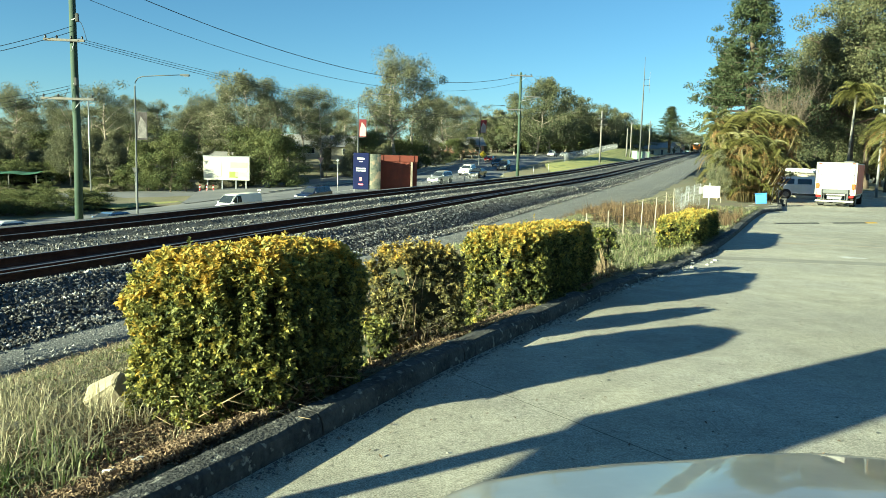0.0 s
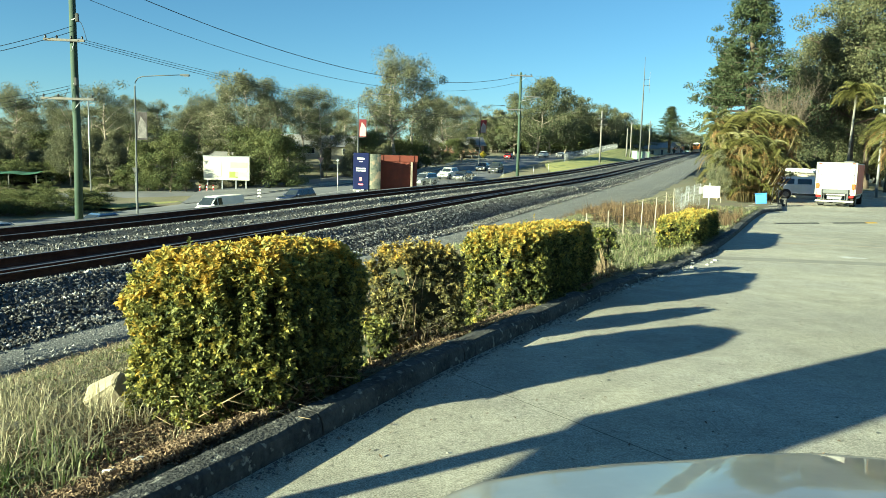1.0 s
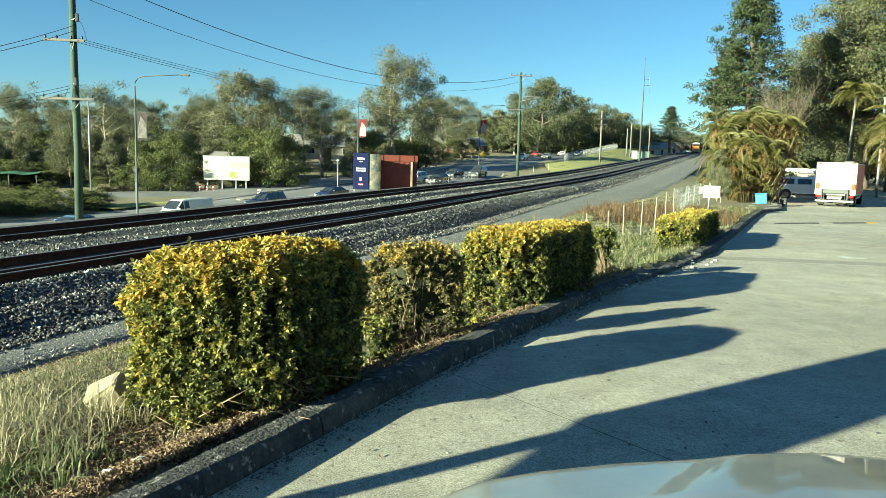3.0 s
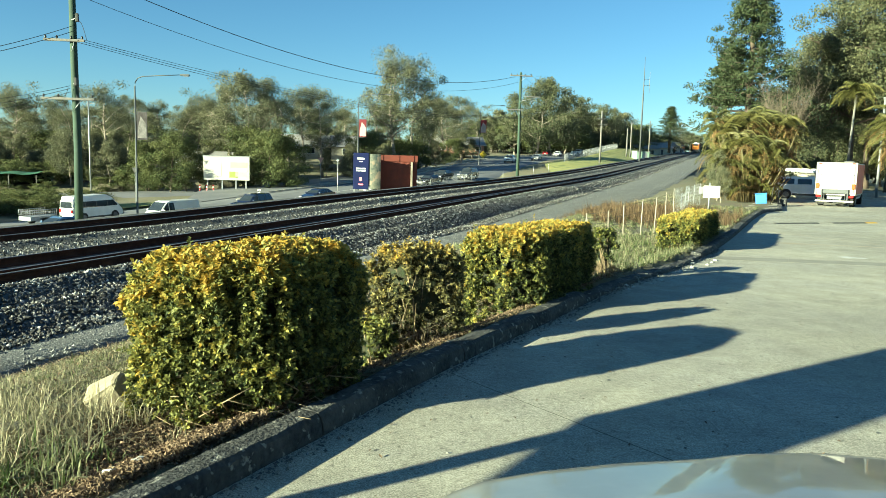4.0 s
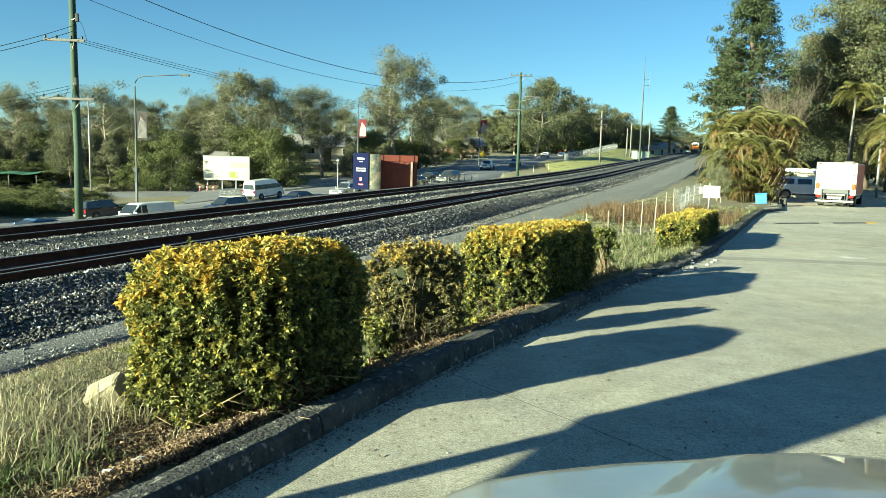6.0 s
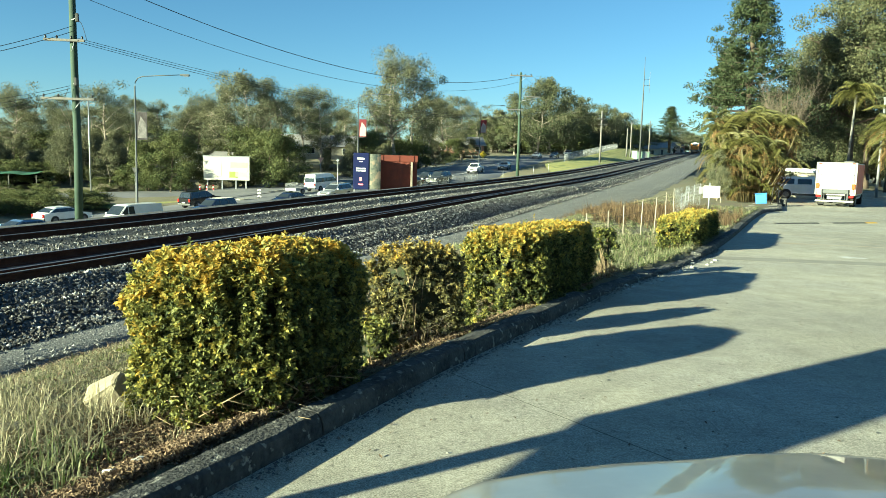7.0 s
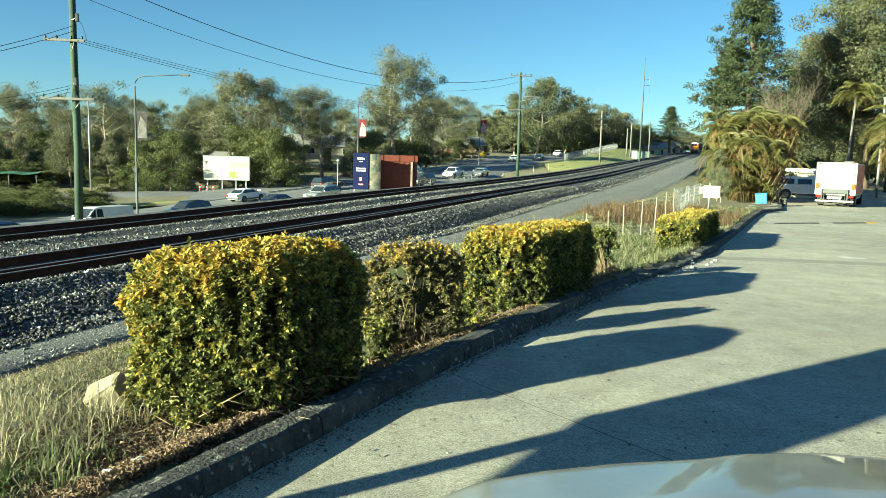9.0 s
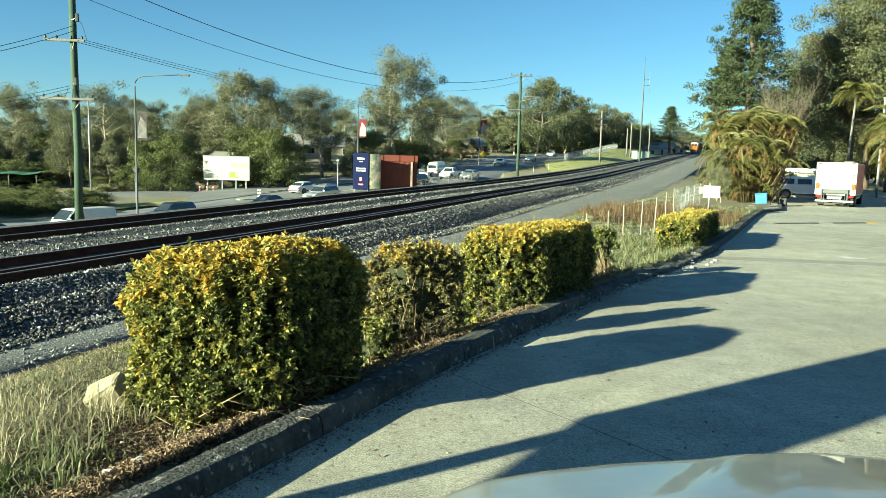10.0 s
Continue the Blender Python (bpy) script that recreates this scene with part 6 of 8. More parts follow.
def own_car():
    """The silver car whose bonnet juts into the foot of the view."""
    t = thing("parked_car", pose(0.82, 0, 0), "silver car with a smooth reflective bonnet, standing on the driveway", "car")
    hw = 0.9
    rings = []
    xs = np.linspace(-0.9, 0.9, 91)
    crown = np.interp(np.abs(xs), (0.0, 0.24, 0.415, 0.6, 0.725, 0.786, 0.885, 0.9), (0.979, 0.969, 0.958, 0.942, 0.926, 0.908, 0.857, 0.84))
    for y in (-0.3, 0.0, 0.3, 0.6, 0.8, 0.95, 1.1, 1.2, 1.25, 1.3, 1.35, 1.4, 1.44, 1.48, 1.51, 1.53, 1.55, 1.575, 1.6, 1.65, 1.68):
        back = max(0.0, 1.55 - y)
        step = 0.011 / (1 + np.exp((np.abs(xs) - 0.2 - 0.75 * min(back, 0.7)) * 45))
        z = crown + 0.16 * min(back, 0.3) + 0.04 * max(0.0, back - 0.3) + step - 8.0 * max(0.0, y - 1.53) ** 2
        rings.append([(float(x), y - 0.1 * (abs(x) / 0.9) ** 3 * max(0.0, y) / 1.6, float(h)) for x, h in zip(xs, z)])
    bonnet = part("bonnet", loft("bonnet", rings, closed=False), M["bonnet"], t)
    bonnet.data.polygons.foreach_set("use_smooth", np.ones(len(bonnet.data.polygons), bool))
    part("body", prism([(-3.0, 0.3), (-3.05, 0.9), (-0.4, 0.96), (1.3, 0.84), (1.56, 0.7), (1.54, 0.3)], lambda z: 0.9, 0.05), M["bonnet"], t).matrix_local = pose(0, 0, 0, 0, 0, 90)
    part("cabin", prism([(-2.9, 0.94), (-2.5, 1.44), (-1.2, 1.46), (-0.5, 0.98)], lambda z: 0.84 - 0.18 * max(0, z - 0.95) / 0.5, 0.04), M["glass"], t).matrix_local = pose(0, 0, 0, 0, 0, 90)
    part("roof", prism([(-2.45, 1.44), (-2.4, 1.48), (-1.3, 1.48), (-1.15, 1.44)], lambda z: 0.64, 0.01), M["bonnet"], t).matrix_local = pose(0, 0, 0, 0, 0, 90)
    for y in (0.45, -2.2):
        for s in (-1, 1):
            w = part("wheel", wheel_mesh(0.34, 0.22), M["black"], t)
            w.matrix_local = pose(s * 0.8, y, 0.34, 0, 0, 90)
            part("hub", rim_mesh(0.34, 0.22, -s), M["alloy"], w)
    for s in (-1, 1):
        part("headlight", box(0.42, 0.1, 0.16, s * 0.62, 1.5, 0.68, 0.03), M["head"], t, "clear glass headlight")
        part("taillight", box(0.3, 0.06, 0.2, s * 0.68, -3.04, 0.68, 0.02), M["tail"], t, "red tail lamp")
        part("wing_mirror", box(0.2, 0.12, 0.13, s * 0.99, -0.62, 0.98, 0.04), M["bonnet"], t)
        part("door_handle", box(0.03, 0.16, 0.03, s * 0.915, -1.3, 0.82, 0.01), M["dark_plastic"], t)
        part("side_trim", box(0.02, 2.6, 0.05, s * 0.905, -1.0, 0.55, 0.006), M["dark_plastic"], t)
    part("bumper", box(1.76, 0.16, 0.2, 0, 1.5, 0.36, 0.05), M["bonnet"], t)
    part("grille", box(0.8, 0.06, 0.14, 0, 1.56, 0.66, 0.02), M["dark_plastic"], t)


M["bonnet"] = mat("dusty_silver_paint", (0.27, 0.275, 0.27), (0.2, 0.205, 0.2), 1.2, 0.3, 0.1, fine=14.0, coat=0.7, bump=0.0)
own_car()


def locomotive():
    t = thing("locomotive", Matrix.Identity(4), "orange and white diesel locomotive coming down the line", "locomotive")
    part("frame", box(14.0, 2.6, 0.5, -7.0, 0, 0.85, 0.05), M["dark_plastic"], t)
    part("nose", box(1.6, 2.5, 1.5, -0.9, 0, 1.3, 0.12), M["orange"], t)
    part("cab", box(2.6, 2.7, 2.4, -2.9, 0, 1.3, 0.15), M["orange"], t)
    part("cab_roof", box(2.7, 2.6, 0.62, -2.9, 0, 3.4, 0.12), M["white"], t, "white cab roof")
    part("hood", box(9.6, 2.3, 2.3, -9.0, 0, 1.3, 0.12), M["orange"], t)
    part("windscreen", box(0.06, 2.0, 0.7, -1.58, 0, 2.85, 0.02, 1), M["glass"], t)
    part("headlight", box(0.1, 0.8, 0.36, -1.5, 0, 3.6, 0.05), M["lamp_on"], t, "bright headlight")
    part("coupler", box(0.5, 0.4, 0.4, 0.1, 0, 0.7, 0.05), M["dark_plastic"], t)
    part("pilot", box(0.2, 2.5, 0.6, -0.05, 0, 0.25, 0.05), M["dark_plastic"], t)
    for ax in (-2.2, -4.0, -10.0, -11.8):
        for s in (-1, 1):
            w = part("wheel", wheel_mesh(0.48, 0.14), M["rail"], t)
            w.location = (ax, s * 0.6, 0.48)
    return t


def goods_wagon():
    t = thing("goods_wagon", Matrix.Identity(4), "brown covered goods wagon behind the locomotive", "wagon")
    part("body", box(13.0, 2.6, 2.8, 0, 0, 1.0, 0.08), M["red_steel"], t)
    part("roof", box(13.1, 2.5, 0.2, 0, 0, 3.78, 0.08), M["galv"], t)
    part("frame", box(13.4, 2.2, 0.3, 0, 0, 0.72, 0.04), M["dark_plastic"], t)
    for ax in (-5, -3.4, 3.4, 5):
        for s in (-1, 1):
            w = part("wheel", wheel_mesh(0.45, 0.14), M["rail"], t)
            w.location = (ax, s * 0.6, 0.45)
    return t


M["lamp_on"] = bpy.data.materials.new("lit_headlamp")
M["lamp_on"].use_nodes = True
_b = M["lamp_on"].node_tree.nodes["Principled BSDF"]
_b.inputs["Emission Color"].default_value, _b.inputs["Emission Strength"].default_value = (1.0, 0.93, 0.8, 1), 12.0

# ---- undergrowth across the road ----
ru = random.Random(12)
for i in range(120):
    b = -0.67 + 0.93 * (i + ru.random()) / 120
    d = ru.uniform(122, 200) if b < -0.2 else (ru.uniform(150, 235) if b < 0.03 else ru.uniform(260, 330))
    x, y = spot(b, d)
    if abs(nearest(x, y, ROAD_C[::4])[1][0]) < 14 or abs(nearest(x, y, SLIP)[1][0]) < 8:
        continue
    v = ru.randrange(3)
    plant("shrub", FAR[v], x, y, ru.uniform(0.35, 0.75), ru.uniform(0, 360), "loose olive undergrowth shrub in the wood" if v == 2 else "dense green undergrowth shrub in the wood", "shrub", "undergrowth in the wood", ru.uniform(1.1, 1.6))
for b, d, h in ((0.25, 250, 7), (0.262, 262, 6), (0.275, 300, 8), (0.29, 310, 8), (0.305, 330, 8), (0.32, 340, 8), (0.335, 345, 8), (0.35, 350, 9), (0.365, 340, 9), (0.38, 300, 9), (0.24, 270, 9), (0.4, 200, 7), (0.42, 180, 7), (0.44, 170, 8), (0.47, 150, 8), (0.5, 140, 9), (0.54, 130, 9), (0.58, 120, 9), (0.63, 120, 9), (0.68, 120, 9)):
    plant("tree", FAR[1], *spot(b, d), h / 10, b * 900, "dense green tree on the far rise", "tree", "low trees along the verge", 1.8)


# ---- grassy rise with fence beside the far line ----
def rise_line(k, s):
    s = np.asarray(s, float)
    p, a = rail_line(9.0 + 14.0 * k * (0.1 + 0.9 * smoothstep(95, 160, s)), s)
    hump = np.interp(s, (110, 130, 150, 170, 190, 210, 230, 250, 262, 276), (0, 0.15, 0.5, 1.0, 1.6, 2.3, 2.7, 2.6, 1.6, 0))
    p = p.copy()
    p[..., 2] += -0.8 + hump * float(np.interp(k, (0, 0.35, 0.7, 1.0), (0.0, 0.72, 1.0, 0.35))) - 0.25 * k
    lie = height(p[..., 0], p[..., 1]).reshape(p[..., 2].shape) + 0.06
    p[..., 2] = lie + (p[..., 2] - lie) * smoothstep(112, 142, s)
    return p, a


strip("bank", rise_line, (0, 0.12, 0.3, 0.5, 0.7, 0.85, 1.0), np.arange(62, 278, 2.0), M["lawn"], 0.02, None, "sunlit grassy bank between railway and road", "grass bank")


def panel_fence(points, h, label, step=2.4):
    """Fence of open steel mesh on posts along a line."""
    t = thing("fence", pose(*points[0]), label, "fence")
    o = Vector(points[0])
    for i in range(len(points) - 1):
        a, b = Vector(points[i]) - o, Vector(points[i + 1]) - o
        n = max(1, int((b - a).length / step))
        for k in range(n):
            p, q = a + (b - a) * (k / n), a + (b - a) * ((k + 1) / n)
            up = Vector((0, 0, h))
            rods = [([tuple(p + (q - p) * u), tuple(p + (q - p) * u + up)], [0.016] * 2) for u in np.linspace(0.04, 0.96, 12)]
            rods += [([tuple(p + up * v), tuple(q + up * v)], [0.025] * 2) for v in (0.05, 0.5, 0.98)]
            part("mesh_panel", tubes("mesh_panel", rods, 3), M["galv"], t)
            part("post", box(0.08, 0.08, h + 0.1, p.x, p.y, p.z, 0.01, 1), M["galv"], t)
    return t


fp = [rise_line(0.72, s)[0] for s in np.arange(150, 236, 8.0)]
panel_fence([(float(p[0]), float(p[1]), float(p[2]) - 0.1) for p in fp], 1.7, "grey steel mesh fence along the bank", 3.0)


def house(x, y, z, L, W, h, turn, wall, roof, label):
    """Low gabled house with windows and a door."""
    t = thing("house", pose(x, y, z, 0, 0, turn), label, "house", "low houses among the trees")
    w = part("wall", box(L, W, h, 0, 0, 0, 0.03, 1), wall, t)
    rise = W * 0.28
    e = 0.5
    rings = [[(sx, -W / 2 - e, h - 0.1), (sx, 0, h + rise), (sx, W / 2 + e, h - 0.1), (sx, W / 2 + e, h - 0.25), (sx, 0, h + rise - 0.15), (sx, -W / 2 - e, h - 0.25)] for sx in (-L / 2 - e, L / 2 + e)]
    part("roof", loft("roof", rings), roof, t)
    n = max(2, int(L / 3))
    for k in range(n):
        wx = -L / 2 + L * (k + 0.5) / n
        if k == n // 2:
            part("door", box(0.9, 0.08, 2.05, wx, -W / 2 - 0.01, 0.05, 0.02, 1), M["dark_plastic"], t)
        else:
            win = part("window", box(1.5, 0.1, 1.1, wx, -W / 2 - 0.01, 1.0, 0.02, 1), M["white"], t)
            part("pane", box(1.34, 0.05, 0.94, wx, -W / 2 - 0.05, 1.08, 0.01, 1), M["glass"], win)
    part("gutter", box(L + 1.0, 0.12, 0.12, 0, -W / 2 - e - 0.06, h - 0.26, 0.02, 1), M["galv"], t)
    return t


CREAM = mat("cream_render", (0.5, 0.46, 0.36), (0.42, 0.38, 0.29), 1.0, 0.85)
BRICK = mat("pale_brick", (0.34, 0.2, 0.14), (0.27, 0.15, 0.1), 2.0, 0.9)
TIN = mat("weathered_tin_roof", (0.32, 0.31, 0.3), (0.22, 0.21, 0.2), 0.8, 0.6, 0.2)
house(-23.5, 140.0, gz(-23.5, 140) + 1.6, 13, 7, 2.6, 5, CREAM, TIN, "low cream house with a grey roof beyond the field")
house(3.0, 188.0, gz(3, 188) + 0.8, 12, 7, 2.6, 12, BRICK, TIN, "brick house with a grey roof behind shrubs")
house(-36.0, 118.0, gz(-36, 118) + 0.1, 11, 6, 2.6, 6, CREAM, TIN, "low shed with a grey roof behind the billboard")
house(82.0, 292.0, gz(82, 292) - 0.3, 12, 7, 3.0, 15, CREAM, TIN, "pale house beside the railway on the far rise")
house(96.0, 318.0, gz(96, 318) - 0.3, 10, 7, 3.4, 15, M["white"], TIN, "small white house on the far rise")
house(70.0, 262.0, gz(70, 262) - 0.3, 8, 5, 2.8, 15, CREAM, TIN, "small pale building beside the railway")
sh = thing("shed", pose(50.5, 192.0, gz(50.5, 192) - 0.3, 0, 0, 15), "small pale green equipment hut beside the railway", "hut")
part("wall", box(3.6, 2.6, 2.4, 0, 0, 0, 0.03, 1), paint("pale_green_paint", (0.32, 0.42, 0.34), 0.6), sh)
part("roof", box(3.9, 2.9, 0.15, 0, 0, 2.4, 0.03, 1), TIN, sh)
part("door", box(0.9, 0.06, 2.0, 0.6, -1.31, 0.05, 0.01, 1), M["galv"], sh)

# ---- island, markers, bollards ----
isl = tagged(new("traffic_island"), "low concrete traffic island in the junction", "traffic island", kind="structure")
ip, ia = road_line(11.5, 226.0)
isl.matrix_world = pose(ip[0] + 7.0, ip[1] + 1.0, ip[2] + 0.06, 0, 0, 90 - math.degrees(float(ia)))
rings = [[(3.4 * math.cos(a) * k, 1.1 * math.sin(a) * k, z) for a in np.linspace(0, 2 * math.pi, 24, endpoint=False)] for k, z in ((1.0, -0.2), (1.0, 0.1), (0.96, 0.16), (0.9, 0.16))]
part("kerb_ring", loft("kerb_ring", rings), M["concrete"], isl)
ch = thing("chevron_sign", pose(ip[0] + 7.2, ip[1] + 1.0, ip[2] + 0.1), "black and white chevron marker on the island", "road sign")
part("post", tubes("post", [([(0, 0, -0.2), (0, 0, 1.3)], [0.03, 0.03])], 8), M["galv"], ch)
plate = part("plate", box(0.46, 0.03, 1.2, 0, -0.06, 0.15, 0.01, 1), M["dark_plastic"], ch)
for z in (0.2, 0.56, 0.92):
    bm = bmesh.new()
    bm.faces.new([bm.verts.new(v) for v in ((-0.21, -0.079, z), (0, -0.079, z + 0.14), (0.21, -0.079, z), (0.21, -0.079, z + 0.17), (0, -0.079, z + 0.31), (-0.21, -0.079, z + 0.17))])
    part("chevron", bm, M["white"], plate)
for k in range(3):
    bo = thing("bollard", pose(-32.4 + 0.85 * k, 97.5 + 0.1 * k, gz(-32.4, 97.5)), "red and white bollard by the billboard", "bollard", "row of bollards")
    part("post", tubes("post", [([(0, 0, -0.2), (0, 0, 1.35)], [0.09, 0.09])], 8), M["red"], bo)
    part("band", tubes("band", [([(0, 0, 0.95), (0, 0, 1.15)], [0.096, 0.096])], 8), M["white"], bo)
lawn_s = np.arange(213, 223, 1.0)


def nose_line(k, s):
    p, a = road_line(9.6 + 7.0 * k * np.clip((224 - np.asarray(s)) / 12, 0.1, 1), s)
    p = p.copy()
    p[..., 2] += 0.12
    return p, a


strip("grass_island", nose_line, (0, 0.5, 1.0), lawn_s, M["lawn"], 0.0, (0, 0.05, 0), "mown grass island beside the slip road", "grass island")
strip("road_marking", road_line, (1.25, 1.45), road_s[road_s > 150], M["white_line"], 0.045, None, "white painted centre line on the road", "road marking")
strip("road_marking", road_line, (8.4, 8.55), road_s[(road_s > 232)], M["white_line"], 0.0, None, "white painted edge line on the road", "road marking")
strip("road_kerb", road_line, (8.8, 8.82, 9.1, 9.12), road_s[road_s > 235], M["concrete"], -0.1, (0, 0.2, 0.2, 0), "pale concrete road kerb", "kerb")
strip("footpath", road_line, (9.5, 10.6, 11.6), road_s[road_s > 240], M["concrete"], 0.1, None, "pale concrete footpath beside the road", "footpath")


def guard_fence():
    """Pale mesh barrier panels on the near verge."""
    t = thing("barrier_fence", pose(0, 0, 0), "galvanised mesh barrier beside the road", "fence")
    for s in np.arange(248, 268, 2.5):
        p, a = road_line(-5.2, s)
        q, _ = road_line(-5.2, s + 2.4)
        p, q = p + (0, 0, 0.1), q + (0, 0, 0.1)
        part("frame", tubes("frame", [([p, p + (0, 0, 1.0), q + (0, 0, 1.0), q], [0.025] * 4), ([p + (0, 0, 0.5), q + (0, 0, 0.5)], [0.02] * 2)], 5), M["galv"], t)
        part("mesh_panel", tubes("mesh_panel", [([p + (q - p) * u, p + (q - p) * u + (0, 0, 1.0)], [0.008] * 2) for u in np.linspace(0.1, 0.9, 9)], 4), M["galv"], t)
    return t


guard_fence()
for k, s in enumerate((78.0, 97.0, 109.0)):
    p, _ = rail_line(9.6 + 3.0 * smoothstep(60, 120, s), s)
    mp = thing("marker_post", pose(float(p[0]), float(p[1]), float(p[2]) - 0.75), "thin pale marker post on the grassy verge", "post", "marker posts along the verge")
    part("column", tubes("column", [([(0, 0, -0.2), (0, 0, 0.85)], [0.035, 0.03])], 6), M["galv"], mp)
    part("cap", box(0.08, 0.08, 0.05, 0, 0, 0.85, 0.01, 1), M["white"], mp)


# ---- driveway edge: fence, notice board, bits ----
M["picket"] = mat("pale_picket", (0.42, 0.37, 0.3), (0.3, 0.25, 0.2), 5, 0.8)


def picket_fence():
    t = thing("wire_fence", pose(0, 0, 0), "sagging wire fence on slim white posts", "fence")
    row = [(3.62, 18.6), (4.1, 18.2), (4.15, 16.9), (4.6, 17.1), (5.2, 18.1), (5.97, 19.8), (6.88, 22.0), (7.86, 24.4), (8.5, 26.0), (9.2, 27.8), (9.86, 29.1), (10.74, 30.9)]
    heights = (0.4, 0.5, 0.72, 0.85, 0.87, 0.94, 0.98, 0.75, 0.95, 0.9, 0.95, 0.98)
    tops = []
    for i, (x, y) in enumerate(row):
        z = gz(x, y)
        h = heights[i]
        top = (x + 0.03 * math.sin(i * 5), y, z + h)
        part("post", tubes("post", [([(x, y, z - 0.2), top], [0.012, 0.011])], 6), M["picket"] if i < 7 else M["galv"], t)
        tops.append((x, y, z, h))
    for f in (0.35, 0.65, 0.93):
        part("wire", tubes("wire", [([(x, y, z + h * f) for x, y, z, h in tops], [0.004] * len(tops))], 3), M["wire"], t)
    # chain-link on the last bays
    runs = []
    for (x0, y0, z0, h0), (x1, y1, z1, h1) in zip(tops[6:-1], tops[7:]):
        for k in np.linspace(0, 1, 17):
            x, y = x0 + (x1 - x0) * k, y0 + (y1 - y0) * k
            runs.append(([(x, y, z0), (x + (x1 - x0) * 0.2, y + (y1 - y0) * 0.2, z0 + h0)], [0.0016] * 2))
            runs.append(([(x, y, z0 + h0), (x + (x1 - x0) * 0.2, y + (y1 - y0) * 0.2, z0)], [0.0016] * 2))
    part("mesh_panel", tubes("mesh_panel", runs, 3), M["galv"], t, "grey chain-link mesh")


picket_fence()
nb = thing("notice_board", pose(9.35, 26.0, gz(9.35, 26.0), 0, 0, -12), "small white notice board on a grey post", "sign")
part("post", tubes("post", [([(0, 0, -0.2), (0, 0, 1.1)], [0.03, 0.03])], 8), M["galv"], nb)
part("panel", box(0.56, 0.03, 0.42, 0.06, -0.05, 0.58, 0.01, 1), M["white"], nb)
part("frame", box(0.14, 0.02, 0.26, -0.3, -0.03, 0.7, 0.01, 1), M["galv"], nb)


def rough_block(name, x, y, z, sx, sy, sz, turn, tilt, material, label, seed, cat="stone"):
    bm = box(sx, sy, sz, bevel=0.18 * min(sx, sy, sz), segs=2)
    for v in bm.verts:
        v.co += Vector((noise.noise(v.co * 9 + Vector((seed, 0, 0))), noise.noise(v.co * 9 + Vector((0, seed, 0))), noise.noise(v.co * 9 + Vector((0, 0, seed))))) * 0.12 * min(sx, sy, sz)
    ob = part(name, bm, material)
    ob.matrix_world = pose(x, y, z, tilt, tilt * 0.6, turn)
    return tagged(ob, label, cat)


M["sandstone"] = mat("pale_sandstone", (0.33, 0.29, 0.2), (0.25, 0.21, 0.14), 6, 0.9, bump=0.4)
stone = rough_block("stone_block", -1.95, 4.42, gz(-1.95, 4.42) + 0.12, 0.23, 0.19, 0.21, 8, 0, M["sandstone"], "pale sandstone block leaning in dry grass", 3)
stone.matrix_world = pose(-2.0, 4.45, gz(-2.0, 4.45) + 0.0, 12, -28, 14)
M["quartz"] = mat("white_pebble", (0.55, 0.55, 0.52), (0.4, 0.4, 0.38), 12, 0.7)
rp = random.Random(9)


def pebble(x, y, r, seed):
    bm = bmesh.new()
    bmesh.ops.create_icosphere(bm, subdivisions=1, radius=r)
    for v in bm.verts:
        v.co *= 1 + 0.35 * noise.noise(v.co * (1.6 / r) + Vector((seed, 0, 0)))
        v.co.z *= 0.6
    ob = part("pebble", bm, M["quartz"])
    on = (x - KERB_A[0]) * KERB_D[1] - (y - KERB_A[1]) * KERB_D[0] > 0
    ob.matrix_world = pose(x, y, (0.0 if on else gz(x, y)) + r * 0.35, 0, 0, seed * 40)
    tagged(ob, "rough white pebble beside the kerb", "stone", "white pebbles")


for k in range(26):
    u = rp.uniform(-0.5, 0.2)
    c = kerb_line(np.array([u]))[0] + np.array((-KERB_D[1], KERB_D[0])) * rp.uniform(0.24, 0.42)
    pebble(c[0], c[1], rp.uniform(0.006, 0.014), k)
for k in range(46):
    u = rp.uniform(6.9, 11.2)
    c = kerb_line(np.array([u]))[0] + np.array((-KERB_D[1], KERB_D[0])) * rp.uniform(-0.28, 0.5)
    pebble(c[0], c[1], rp.uniform(0.015, 0.04), k + 50)

bb = thing("plastic_crate", pose(14.0, 32.5, 0.12, 0, -6, -20), "bright blue plastic crate tipped beside the palms", "crate")
M["blue_plastic"] = paint("blue_plastic", (0.06, 0.2, 0.55), 0.5)
part("body", box(0.46, 0.36, 0.44, 0, 0, 0, 0.03), M["blue_plastic"], bb)
part("rim", box(0.5, 0.4, 0.05, 0, 0, 0.42, 0.015, 1), M["blue_plastic"], bb)
tr = thing("trolley", pose(14.75, 32.9, 0.12, 0, 0, 30), "dark metal trolley frame leaning by the palms", "trolley")
part("frame", tubes("frame", [([(-0.25, 0, 0), (-0.05, 0.05, 0.75), (0.3, 0.05, 0.72), (0.3, 0, 0)], [0.018] * 4), ([(-0.2, 0, 0.3), (0.3, 0, 0.3)], [0.015] * 2)], 6), M["dark_plastic"], tr)
part("plate", box(0.4, 0.25, 0.03, 0.05, -0.1, 0.02, 0.005, 1), M["dark_plastic"], tr)
for k in range(15):
    px_, py_ = -1.57 + rp.gauss(0, 0.075), 3.36 + rp.gauss(0, 0.04)
    rough_block("pebble", px_, py_, gz(px_, py_) + 0.02 + 0.02 * rp.random(), 0.045 * rp.uniform(0.6, 1.3), 0.036, 0.03 * rp.uniform(0.7, 1.2), rp.uniform(0, 360), rp.uniform(-20, 20), M["quartz"], "small white pebble in a heap behind the kerb", 20 + k, "pebble")
